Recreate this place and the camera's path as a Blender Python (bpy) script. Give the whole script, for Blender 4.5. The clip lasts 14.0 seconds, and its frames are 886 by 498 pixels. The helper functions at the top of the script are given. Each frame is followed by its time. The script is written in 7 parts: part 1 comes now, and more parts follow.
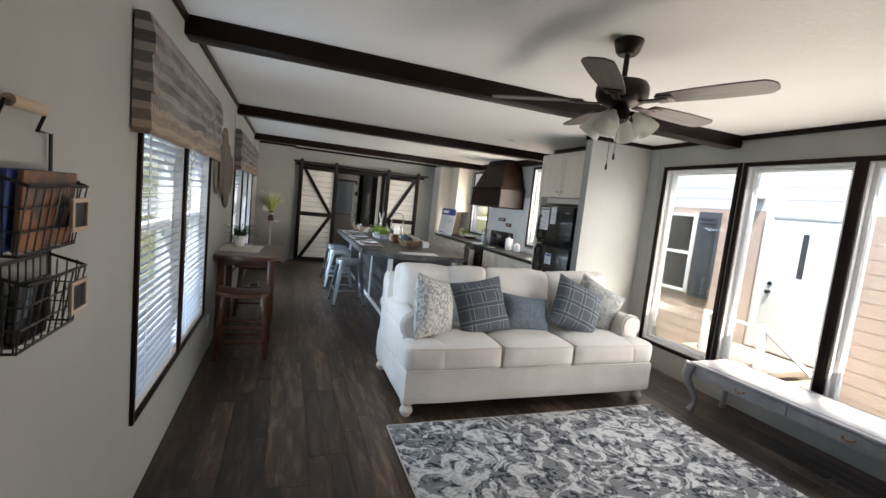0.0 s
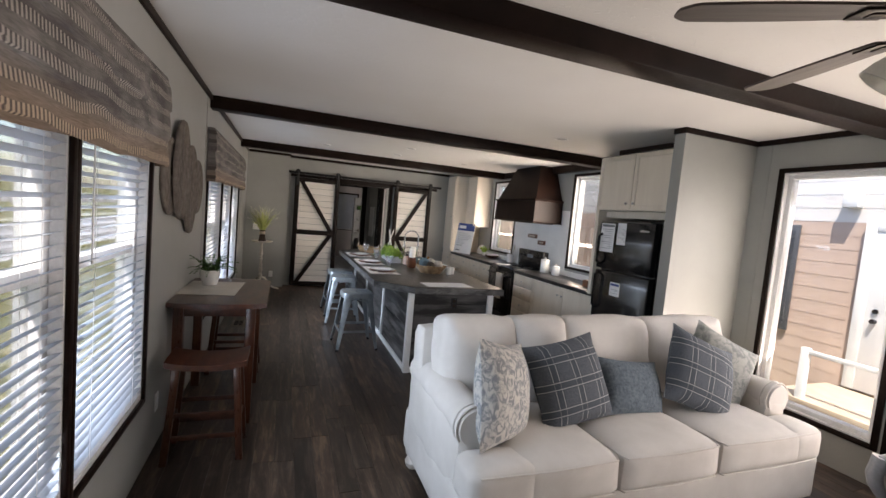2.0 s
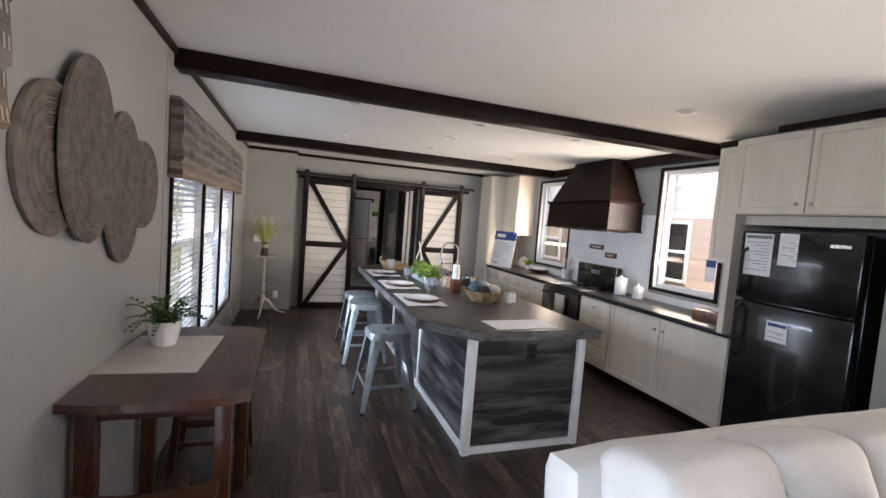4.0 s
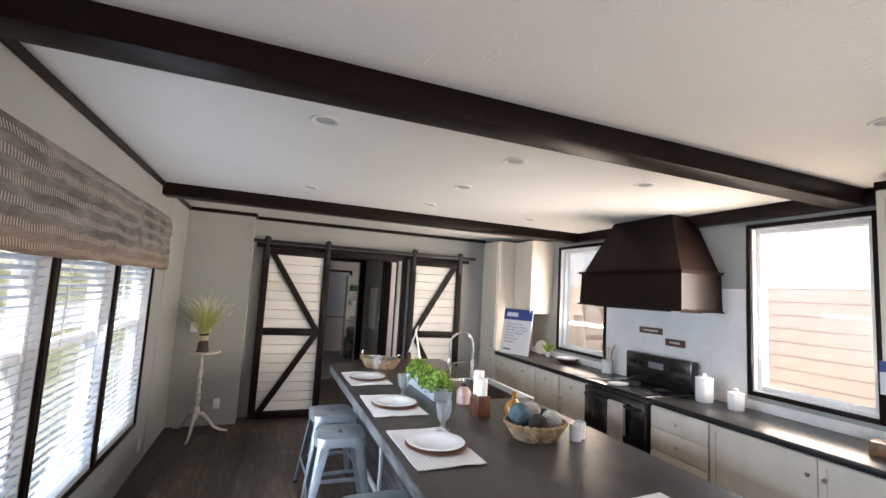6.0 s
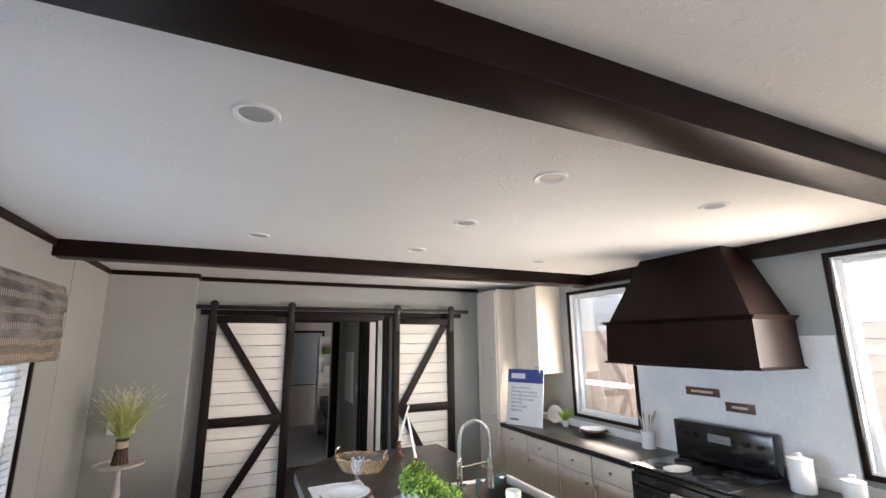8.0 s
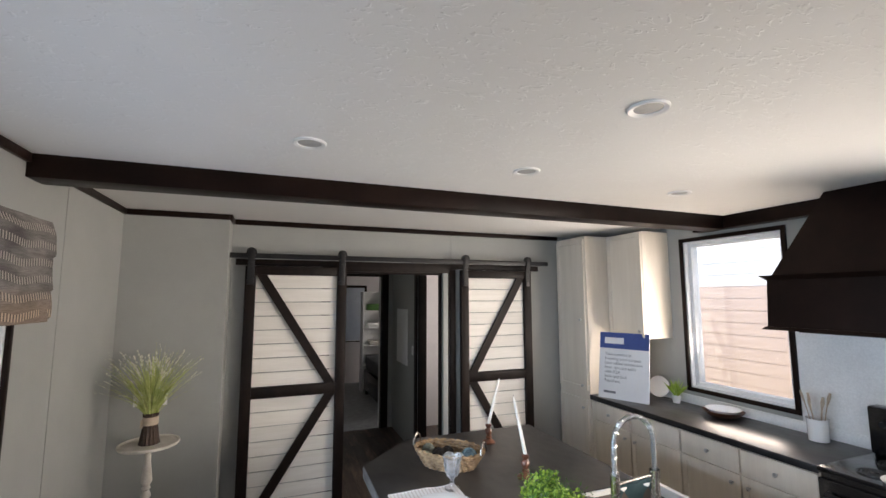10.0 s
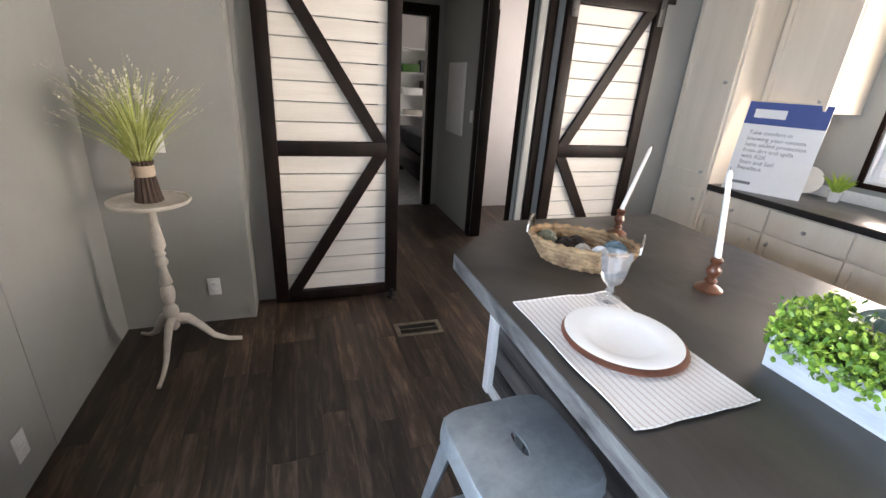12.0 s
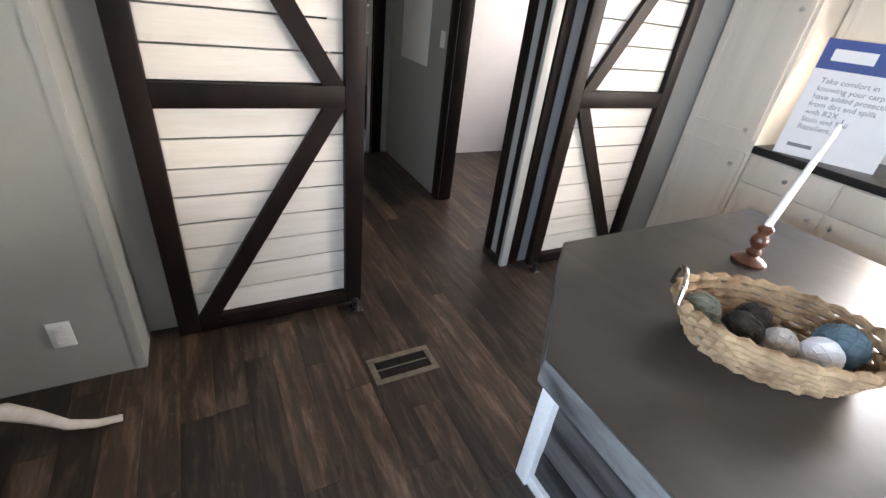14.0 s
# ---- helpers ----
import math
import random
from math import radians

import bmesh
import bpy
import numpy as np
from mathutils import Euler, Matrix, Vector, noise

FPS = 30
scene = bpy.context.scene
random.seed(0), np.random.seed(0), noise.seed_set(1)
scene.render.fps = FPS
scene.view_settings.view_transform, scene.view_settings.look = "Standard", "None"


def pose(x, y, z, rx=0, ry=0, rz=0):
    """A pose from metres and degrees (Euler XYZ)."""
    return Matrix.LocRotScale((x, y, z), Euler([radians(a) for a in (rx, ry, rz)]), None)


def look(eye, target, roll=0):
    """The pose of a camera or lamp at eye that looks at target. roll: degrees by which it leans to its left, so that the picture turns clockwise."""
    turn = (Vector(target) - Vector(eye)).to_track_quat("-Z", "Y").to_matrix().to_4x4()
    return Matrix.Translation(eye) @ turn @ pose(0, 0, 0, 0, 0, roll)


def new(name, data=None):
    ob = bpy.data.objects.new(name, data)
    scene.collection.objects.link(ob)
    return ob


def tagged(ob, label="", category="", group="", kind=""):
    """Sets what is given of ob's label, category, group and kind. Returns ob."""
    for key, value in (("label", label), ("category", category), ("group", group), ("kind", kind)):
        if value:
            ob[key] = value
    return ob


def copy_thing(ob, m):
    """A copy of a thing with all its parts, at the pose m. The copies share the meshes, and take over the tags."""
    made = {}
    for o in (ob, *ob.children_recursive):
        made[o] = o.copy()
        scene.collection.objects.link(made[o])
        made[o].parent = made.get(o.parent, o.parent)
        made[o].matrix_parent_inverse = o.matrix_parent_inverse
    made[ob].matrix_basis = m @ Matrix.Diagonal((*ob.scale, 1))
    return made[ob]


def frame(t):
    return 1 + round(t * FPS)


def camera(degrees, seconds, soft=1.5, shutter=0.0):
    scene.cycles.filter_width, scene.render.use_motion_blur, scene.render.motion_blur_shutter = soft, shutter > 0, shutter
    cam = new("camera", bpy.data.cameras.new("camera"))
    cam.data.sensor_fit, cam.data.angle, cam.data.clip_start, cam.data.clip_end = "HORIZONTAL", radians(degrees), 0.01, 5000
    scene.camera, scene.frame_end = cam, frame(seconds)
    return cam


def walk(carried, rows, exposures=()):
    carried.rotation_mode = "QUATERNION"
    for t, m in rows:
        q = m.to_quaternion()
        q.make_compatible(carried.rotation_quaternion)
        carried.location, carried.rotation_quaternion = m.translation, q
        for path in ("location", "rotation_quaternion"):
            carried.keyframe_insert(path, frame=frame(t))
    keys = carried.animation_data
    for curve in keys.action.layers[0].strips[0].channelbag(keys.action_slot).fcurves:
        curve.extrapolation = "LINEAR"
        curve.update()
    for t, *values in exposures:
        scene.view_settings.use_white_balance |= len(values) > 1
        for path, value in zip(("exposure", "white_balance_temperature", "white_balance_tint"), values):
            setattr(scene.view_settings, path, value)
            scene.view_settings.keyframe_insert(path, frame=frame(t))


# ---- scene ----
cam = camera(91.4, 14.0)
PATH = [
    (0, (0.456, -0.085, 1.619), (1.148, 1.781, 1.417), 6.0),
    (0.5, (0.521, 0.225, 1.597), (1.283, 2.063, 1.393), 5.2),
    (1, (0.595, 0.611, 1.642), (1.23, 2.503, 1.52), 4.9),
    (1.5, (0.544, 0.938, 1.659), (1.158, 2.839, 1.556), 5.7),
    (2, (0.536, 1.266, 1.647), (1.229, 3.136, 1.498), 5.1),
    (2.5, (0.608, 1.684, 1.635), (1.248, 3.572, 1.482), 4.4),
    (3, (0.563, 2.053, 1.657), (1.128, 3.967, 1.527), 4.4),
    (5.3, (0.717, 3.776, 1.628), (1.501, 5.612, 1.501), 4.5),
    (5.5, (0.777, 3.948, 1.65), (1.5, 5.811, 1.561), 3.8),
    (6, (0.812, 4.272, 1.73), (1.537, 6.126, 1.927), 3.3),
    (6.5, (0.802, 4.477, 1.872), (1.82, 6.047, 2.578), 1.8),
    (7, (0.912, 4.679, 1.903), (1.956, 6.168, 2.736), -1.9),
    (7.5, (1.012, 4.954, 1.904), (1.898, 6.642, 2.508), -2.1),
    (7.7, (1.012, 5.048, 1.889), (1.862, 6.789, 2.382), -1.3),
    (10, (0.953, 6.264, 1.904), (1.659, 8.122, 2.122), -0.1),
    (10.5, (0.893, 6.612, 1.739), (1.555, 8.496, 1.63), 0.2),
    (11, (0.952, 6.948, 1.638), (1.508, 8.816, 1.188), 0.7),
    (11.5, (0.94, 7.162, 1.588), (1.445, 8.981, 0.928), 2.0),
    (12, (0.877, 7.416, 1.568), (1.496, 9.17, 0.832), 3.7),
    (12.5, (0.897, 7.653, 1.523), (1.55, 9.359, 0.708), 2.0),
    (13, (0.958, 7.977, 1.509), (1.525, 9.682, 0.631), 2.5),
    (13.5, (0.944, 8.244, 1.499), (1.649, 9.86, 0.553), 6.5),
    (14, (0.931, 8.491, 1.507), (1.817, 9.974, 0.499), 7.5),
]
walk(cam, [(t, look(eye, target, roll)) for t, eye, target, roll in PATH], exposures=[(0, 2.3, 6450, 8), (1.5, 2.1, 6850, 14), (2.5, 2.15, 6850, 16), (5.5, 2.85, 6450, 14), (6.5, 2.71, 6750, 14), (7.5, 2.8, 6450, 13), (10, 2.56, 6400, 13), (11, 2.87, 6450, 13), (12.5, 3.2, 6600, 15), (13.2, 3.3, 6500, 14), (14, 3.45, 6350, 13)])

# ---- world, sun and window light ----
world = bpy.data.worlds.new("sky")
scene.world = world
world.use_nodes = True
sky = world.node_tree.nodes.new("ShaderNodeTexSky")
sky.sky_type, sky.sun_disc = "NISHITA", False
sky.sun_elevation, sky.sun_rotation = radians(65), radians(225)
world.node_tree.links.new(sky.outputs[0], world.node_tree.nodes["Background"].inputs[0])
world.node_tree.nodes["Background"].inputs[1].default_value = 0.10
sun = new("sun", bpy.data.lights.new("sun", "SUN"))
sun.data.energy, sun.data.angle, sun.data.color = 2.3, radians(0.5), (1.0, 0.95, 0.88)
sun.matrix_world = look((-5, -5, 15), (0, 0, 0))


def window_lamp(x, y, z, wide, high, watts, inward, rise=55, spread=78, ahead=0, color=(1.0, 0.925, 0.845)):
    """Daylight that enters by one window in a long wall. inward: 1 or -1 along x; rise: degrees upwards; ahead: degrees towards +y."""
    lamp = new("window_daylight", bpy.data.lights.new("window_daylight", "AREA"))
    lamp.data.shape, lamp.data.size, lamp.data.size_y = "RECTANGLE", wide, high
    lamp.data.energy, lamp.data.color, lamp.data.spread = watts, color, radians(spread)
    a, b = radians(rise), radians(ahead)
    lamp.matrix_world = look((x, y, z), (x + inward * math.cos(a) * math.cos(b), y + math.cos(a) * math.sin(b), z + math.sin(a)))
    return lamp


SKYLIGHT = (0.66, 0.81, 1.0)
WARM = (1.0, 0.86, 0.73)
COOL = (0.94, 0.94, 0.98)
PLAIN = (1.0, 0.91, 0.80)
GROUND_GLOW = (1.0, 0.83, 0.66)
for y, direct, turn in ((0.62, 2.0, 46), (1.54, 1.6, 46), (2.46, 1.1, 50), (3.40, 1.2, 66)):
    window_lamp(4.60, y, 0.62, 0.8, 0.35, 3.2, -1, 34, 150, 0, WARM)
    window_lamp(4.60, y, 2.05, 0.8, 0.35, 1.05, -1, -50, 100, 0, COOL)
    window_lamp(4.57, y, 1.30, 0.6, 1.7, direct, -1, 0, 100, turn, COOL if turn < 60 else PLAIN)
for y, direct, turn in ((6.30, 5.3, 46), (8.85, 1.9, 30)):
    window_lamp(4.60, y, 1.30, 0.7, 0.30, 3.4, -1, 24, 150, 0, GROUND_GLOW)
    window_lamp(4.60, y, 2.20, 0.7, 0.30, 0.9, -1, -50, 90, 0, COOL)
    window_lamp(4.57, y, 1.75, 0.6, 1.1, direct, -1, 0, 96, turn, PLAIN)
window_lamp(-0.04, 3.2, 1.70, 1.6, 0.08, 0.7, 1, 40, 150, 0, SKYLIGHT)
window_lamp(-0.04, 3.2, 1.68, 1.6, 0.08, 1.0, 1, -48, 90, 0, SKYLIGHT)
window_lamp(-0.10, 3.2, 1.12, 1.3, 1.2, 3.2, 1, -14, 110, 30, SKYLIGHT)
window_lamp(-0.04, 7.3, 1.70, 2.7, 0.08, 0.8, 1, 40, 150, 0, SKYLIGHT)
window_lamp(-0.04, 7.3, 1.68, 2.7, 0.08, 2.6, 1, -40, 100, 0, SKYLIGHT)
window_lamp(-0.10, 7.3, 1.12, 2.4, 1.2, 6.5, 1, -16, 110, 18, SKYLIGHT)
# fill lamps added to brighten hall, side room and bedroom, at unseen windows
window_lamp(4.60, 11.5, 1.5, 0.8, 0.9, 5.0, -1, 10, 160)
window_lamp(4.60, 14.1, 1.5, 0.8, 0.9, 3.2, -1, 10, 160)


# ---- materials ----
def nodes_of(name):
    m = bpy.data.materials.new(name)
    m.use_nodes = True
    nt = m.node_tree
    return m, nt, nt.nodes["Principled BSDF"]


def ramp(nt, fac, stops):
    r = nt.nodes.new("ShaderNodeValToRGB")
    el = r.color_ramp.elements
    while len(el) < len(stops):
        el.new(0.5)
    for e, (p, c) in zip(el, stops):
        e.position, e.color = p, (*c, 1)
    nt.links.new(fac, r.inputs[0])
    return r.outputs[0]


def coords(nt, stretch=(1, 1, 1), shuffle=False):
    tc = nt.nodes.new("ShaderNodeTexCoord")
    mp = nt.nodes.new("ShaderNodeMapping")
    mp.inputs["Scale"].default_value = stretch
    nt.links.new(tc.outputs["Object"], mp.inputs[0])
    if shuffle:
        info = nt.nodes.new("ShaderNodeObjectInfo")
        mul = nt.nodes.new("ShaderNodeMath")
        mul.operation = "MULTIPLY"
        mul.inputs[1].default_value = 37.0
        nt.links.new(info.outputs["Random"], mul.inputs[0])
        comb = nt.nodes.new("ShaderNodeCombineXYZ")
        for i in range(3):
            nt.links.new(mul.outputs[0], comb.inputs[i])
        nt.links.new(comb.outputs[0], mp.inputs["Location"])
    return mp.outputs[0]


def noise_of(nt, vec, scale, detail=4.0, rough=0.55, distort=0.0):
    n = nt.nodes.new("ShaderNodeTexNoise")
    n.inputs["Scale"].default_value, n.inputs["Detail"].default_value = scale, detail
    n.inputs["Roughness"].default_value, n.inputs["Distortion"].default_value = rough, distort
    nt.links.new(vec, n.inputs["Vector"])
    return n.outputs["Fac"]


def mixed(nt, a, b, fac, blend="MIX"):
    m = nt.nodes.new("ShaderNodeMix")
    m.data_type, m.blend_type = "RGBA", blend
    for sock, v in ((m.inputs[0], fac), (m.inputs[6], a), (m.inputs[7], b)):
        if isinstance(v, (int, float)):
            sock.default_value = v
        elif isinstance(v, tuple):
            sock.default_value = (*v, 1)
        else:
            nt.links.new(v, sock)
    return m.outputs[2]


def calc(nt, op, a, b=0.0, c=0.0):
    n = nt.nodes.new("ShaderNodeMath")
    n.operation = op
    for i, v in enumerate((a, b, c)):
        if isinstance(v, (int, float)):
            n.inputs[i].default_value = v
        else:
            nt.links.new(v, n.inputs[i])
    return n.outputs[0]


def bumped(nt, bsdf, height, strength, distance):
    b = nt.nodes.new("ShaderNodeBump")
    b.inputs["Strength"].default_value, b.inputs["Distance"].default_value = strength, distance
    nt.links.new(height, b.inputs["Height"])
    nt.links.new(b.outputs[0], bsdf.inputs["Normal"])


def surf(name, dark, light, scale=6.0, stretch=(1, 1, 1), rough=0.6, metal=0.0, fine=60.0, bump=0.15, dist=0.002,
         shuffle=False, coat=0.0, lo=0.35, hi=0.65, distort=0.0, vary=0.0, weave=None, spec=0.5, grit=0.35):
    """A two-scale surface: broad patches, fine grain and relief."""
    m, nt, bs = nodes_of(name)
    vec = coords(nt, stretch, shuffle)
    broad = noise_of(nt, vec, scale, 5, 0.6, distort)
    grain = noise_of(nt, vec, fine, 3, 0.6)
    col = ramp(nt, broad, [(lo, dark), (hi, light)])
    col = mixed(nt, col, ramp(nt, grain, [(0.3, (0.62, 0.62, 0.62)), (0.7, (1, 1, 1))]), grit, "MULTIPLY")
    if vary:
        info = nt.nodes.new("ShaderNodeObjectInfo")
        tone = ramp(nt, info.outputs["Random"], [(0.0, (1 - vary,) * 3), (1.0, (1, 1, 1))])
        col = mixed(nt, col, tone, 1.0, "MULTIPLY")
    nt.links.new(col, bs.inputs["Base Color"])
    bs.inputs["Metallic"].default_value = metal
    bs.inputs["Coat Weight"].default_value = coat
    bs.inputs["Specular IOR Level"].default_value = spec
    nt.links.new(calc(nt, "MULTIPLY_ADD", grain, 0.2, rough - 0.1), bs.inputs["Roughness"])
    height = grain
    if weave:
        w = nt.nodes.new("ShaderNodeTexWave")
        w.inputs["Scale"].default_value = weave
        nt.links.new(coords(nt), w.inputs["Vector"])
        height = calc(nt, "ADD", w.outputs["Fac"], grain)
    if bump:
        bumped(nt, bs, height, bump, dist)
    return m


WALL = surf("wall_vinyl", (0.305, 0.313, 0.298), (0.345, 0.352, 0.335), 1.3, rough=0.42, fine=160, bump=0.05, dist=0.001, grit=0.12)
ROOM_WHITE = surf("pale_room_wall", (0.62, 0.58, 0.58), (0.68, 0.64, 0.63), 1.3, rough=0.6, fine=160, bump=0.06, dist=0.001)
ESPRESSO = surf("espresso_wood", (0.0075, 0.0035, 0.0025), (0.016, 0.0078, 0.0055), 3, (1, 1, 1), 0.42, fine=45, bump=0.1, spec=0.13)
DARK_DOOR = surf("dark_stained_door_wood", (0.006, 0.0035, 0.0028), (0.015, 0.0085, 0.0065), 4, (3, 3, 1), 0.5, fine=45, bump=0.15, spec=0.2)
CHERRY = surf("cherry_stained_wood", (0.045, 0.013, 0.006), (0.10, 0.032, 0.014), 5, (4, 1, 4), 0.36, fine=30, bump=0.04, coat=0.5, spec=0.7)
CHERRY_UP = surf("cherry_stained_leg_wood", (0.05, 0.015, 0.007), (0.11, 0.036, 0.016), 5, (4, 4, 0.6), 0.3, fine=30, bump=0.08, coat=0.4)
WHITE_PLANK = surf("whitewashed_plank", (0.77, 0.735, 0.67), (0.86, 0.83, 0.77), 2.2, (0.7, 1, 9), 0.55, grit=0.14, fine=14, bump=0.2, shuffle=True, vary=0.08)
CABINET = surf("whitewashed_cabinet_wood", (0.70, 0.63, 0.53), (0.77, 0.70, 0.60), 2, (5, 5, 0.5), 0.45, fine=22, bump=0.04, grit=0.09)
WHITE_PAINT = surf("white_paint", (0.74, 0.74, 0.73), (0.82, 0.82, 0.81), 4, rough=0.45, fine=80, bump=0.05)
VINYL_WHITE = surf("white_vinyl_window", (0.76, 0.77, 0.78), (0.82, 0.82, 0.82), 4, rough=0.35, fine=80, bump=0.02)
CREAM_PAINT = surf("chalky_cream_paint", (0.52, 0.48, 0.42), (0.66, 0.62, 0.56), 9, rough=0.6, fine=70, bump=0.2)
TROUGH_PAINT = surf("chalky_blue_grey_paint", (0.36, 0.385, 0.41), (0.47, 0.495, 0.52), 7, (1, 0.4, 2), rough=0.6, fine=60, bump=0.15)
GREY_PAINT = surf("pale_grey_table_paint", (0.24, 0.255, 0.275), (0.32, 0.335, 0.36), 6, rough=0.4, fine=70, bump=0.08)
SOFA = surf("cream_linen", (0.56, 0.53, 0.49), (0.65, 0.62, 0.58), 3, rough=0.9, fine=420, bump=0.35, dist=0.002)
STEEL = surf("galvanised_steel", (0.30, 0.335, 0.36), (0.44, 0.48, 0.50), 7, rough=0.42, metal=0.75, fine=50, bump=0.05)
CHROME = surf("brushed_steel", (0.45, 0.43, 0.40), (0.6, 0.58, 0.55), 5, rough=0.25, metal=1.0, fine=80, bump=0.03)
BLACK_METAL = surf("black_metal", (0.010, 0.010, 0.011), (0.022, 0.022, 0.023), 8, rough=0.4, metal=0.3, fine=70, bump=0.1)
BRONZE = surf("oil_rubbed_bronze", (0.018, 0.012, 0.009), (0.04, 0.028, 0.02), 8, rough=0.38, metal=0.6, fine=60, bump=0.05)
APPLIANCE = surf("black_appliance_enamel", (0.006, 0.006, 0.007), (0.012, 0.012, 0.013), 4, rough=0.2, fine=60, bump=0.04, coat=0.3)
TOP_DARK = surf("dark_slate_worktop", (0.017, 0.0155, 0.0145), (0.058, 0.053, 0.048), 3.2, (1, 0.5, 1), rough=0.34, spec=0.4, fine=22, bump=0.06, distort=0.9, lo=0.3, hi=0.7, grit=0.5)
TOP_EDGE = surf("worn_grey_edge_band", (0.03, 0.029, 0.029), (0.17, 0.168, 0.163), 8.0, (1, 0.5, 2), rough=0.5, fine=70, bump=0.3, distort=0.6, grit=0.6)
ISLAND_PLANK = surf("weathered_dark_plank", (0.018, 0.016, 0.016), (0.19, 0.18, 0.175), 1.6, (1.0, 1.0, 7), rough=0.55, fine=26, bump=0.3, shuffle=True, vary=0.55, distort=0.25, lo=0.42, hi=0.68)
CERAMIC = surf("white_ceramic", (0.78, 0.78, 0.77), (0.84, 0.84, 0.83), 4, rough=0.2, fine=60, bump=0.0, coat=0.4, grit=0.03)
RED_CLAY = surf("brown_charger", (0.14, 0.05, 0.025), (0.24, 0.09, 0.05), 9, rough=0.45, fine=60, bump=0.1)
TURNED_WOOD = surf("turned_brown_wood", (0.07, 0.022, 0.01), (0.16, 0.06, 0.03), 14, (1, 1, 0.4), rough=0.35, fine=60, bump=0.08, coat=0.3)
WAX = surf("ivory_wax", (0.76, 0.74, 0.68), (0.83, 0.81, 0.75), 6, rough=0.45, fine=60, bump=0.05, grit=0.05)
PAPER = surf("white_paper", (0.76, 0.77, 0.79), (0.82, 0.83, 0.84), 3, rough=0.6, fine=60, bump=0.02, grit=0.05)
BLUE_PRINT = surf("blue_print", (0.035, 0.07, 0.26), (0.045, 0.085, 0.30), 3, rough=0.5, fine=60, bump=0.0)
GREY_PRINT = surf("grey_print", (0.17, 0.18, 0.20), (0.22, 0.23, 0.25), 3, rough=0.5, fine=60, bump=0.0)
TEAL = surf("teal_cloth", (0.07, 0.14, 0.16), (0.11, 0.20, 0.22), 8, rough=0.9, fine=300, bump=0.3)
STRAW = surf("woven_water_hyacinth", (0.16, 0.095, 0.048), (0.39, 0.265, 0.145), 16, rough=0.75, fine=90, bump=0.5, dist=0.004)
RATTAN = surf("grey_rattan", (0.13, 0.11, 0.095), (0.21, 0.185, 0.16), 20, rough=0.8, fine=120, bump=0.5, dist=0.003)
LEAF = surf("green_leaf", (0.05, 0.12, 0.010), (0.17, 0.31, 0.03), 30, rough=0.5, fine=120, bump=0.1)
LEAF_LIGHT = surf("light_green_leaf", (0.24, 0.38, 0.04), (0.40, 0.54, 0.08), 30, rough=0.5, fine=120, bump=0.1)
FERN = surf("dark_green_leaf", (0.03, 0.09, 0.015), (0.08, 0.19, 0.035), 30, rough=0.5, fine=120, bump=0.1)
GRASS_BLADE = surf("dried_grass_blade", (0.36, 0.44, 0.09), (0.68, 0.71, 0.30), 22, rough=0.6, fine=120, bump=0.1)
SEED = surf("pale_seed_head", (0.68, 0.66, 0.52), (0.80, 0.78, 0.66), 22, rough=0.7, fine=120, bump=0.1)
TWIG = surf("dark_bundled_stems", (0.03, 0.018, 0.013), (0.075, 0.045, 0.03), 30, (4, 4, 0.4), rough=0.7, fine=80, bump=0.5)
SOIL = surf("dark_moss", (0.02, 0.03, 0.012), (0.05, 0.06, 0.02), 30, rough=0.9, fine=120, bump=0.5)
BRASS_SATIN = surf("satin_nickel", (0.45, 0.44, 0.42), (0.58, 0.57, 0.55), 9, rough=0.3, metal=1.0, fine=60, bump=0.0)
PLASTIC = surf("white_plastic", (0.76, 0.76, 0.75), (0.80, 0.80, 0.79), 3, rough=0.35, fine=60, bump=0.0, grit=0.03)
BLADE_GREY = surf("greyed_oak_blade", (0.055, 0.042, 0.036), (0.10, 0.08, 0.07), 4, (0.8, 8, 8), rough=0.45, fine=20, bump=0.1)
CARPET = surf("grey_carpet", (0.30, 0.31, 0.33), (0.40, 0.41, 0.43), 10, rough=0.95, fine=300, bump=0.5)
GRASS = surf("winter_lawn", (0.14, 0.15, 0.05), (0.27, 0.24, 0.10), 1.2, rough=0.95, fine=40, bump=0.6, dist=0.02)
ASPHALT = surf("pale_gravel_drive", (0.28, 0.27, 0.26), (0.36, 0.35, 0.33), 1.5, rough=0.9, fine=50, bump=0.3, dist=0.01)
SIDING_TAN = surf("tan_vinyl_siding", (0.50, 0.38, 0.31), (0.55, 0.42, 0.345), 2, (1, 1, 4), rough=0.55, fine=30, bump=0.08)
SIDING_WHITE = surf("white_vinyl_siding", (0.66, 0.63, 0.60), (0.72, 0.69, 0.66), 2, (1, 1, 4), rough=0.55, fine=30, bump=0.08)
SHUTTER = surf("dark_grey_shutter", (0.05, 0.055, 0.065), (0.07, 0.075, 0.085), 5, rough=0.5, fine=40, bump=0.05)
ROOF = surf("grey_shingle", (0.10, 0.10, 0.10), (0.18, 0.175, 0.17), 4, rough=0.9, fine=30, bump=0.4, dist=0.01)
DECK = surf("pale_deck_wood", (0.42, 0.33, 0.24), (0.52, 0.43, 0.33), 3, (6, 1, 6), rough=0.7, fine=30, bump=0.2)
AMBER = surf("amber_glaze", (0.30, 0.13, 0.02), (0.42, 0.20, 0.04), 5, rough=0.15, fine=60, bump=0.0, coat=0.5)
YARN_GREY = surf("grey_green_yarn", (0.13, 0.14, 0.11), (0.24, 0.25, 0.20), 25, rough=0.95, fine=120, bump=0.8, dist=0.006)
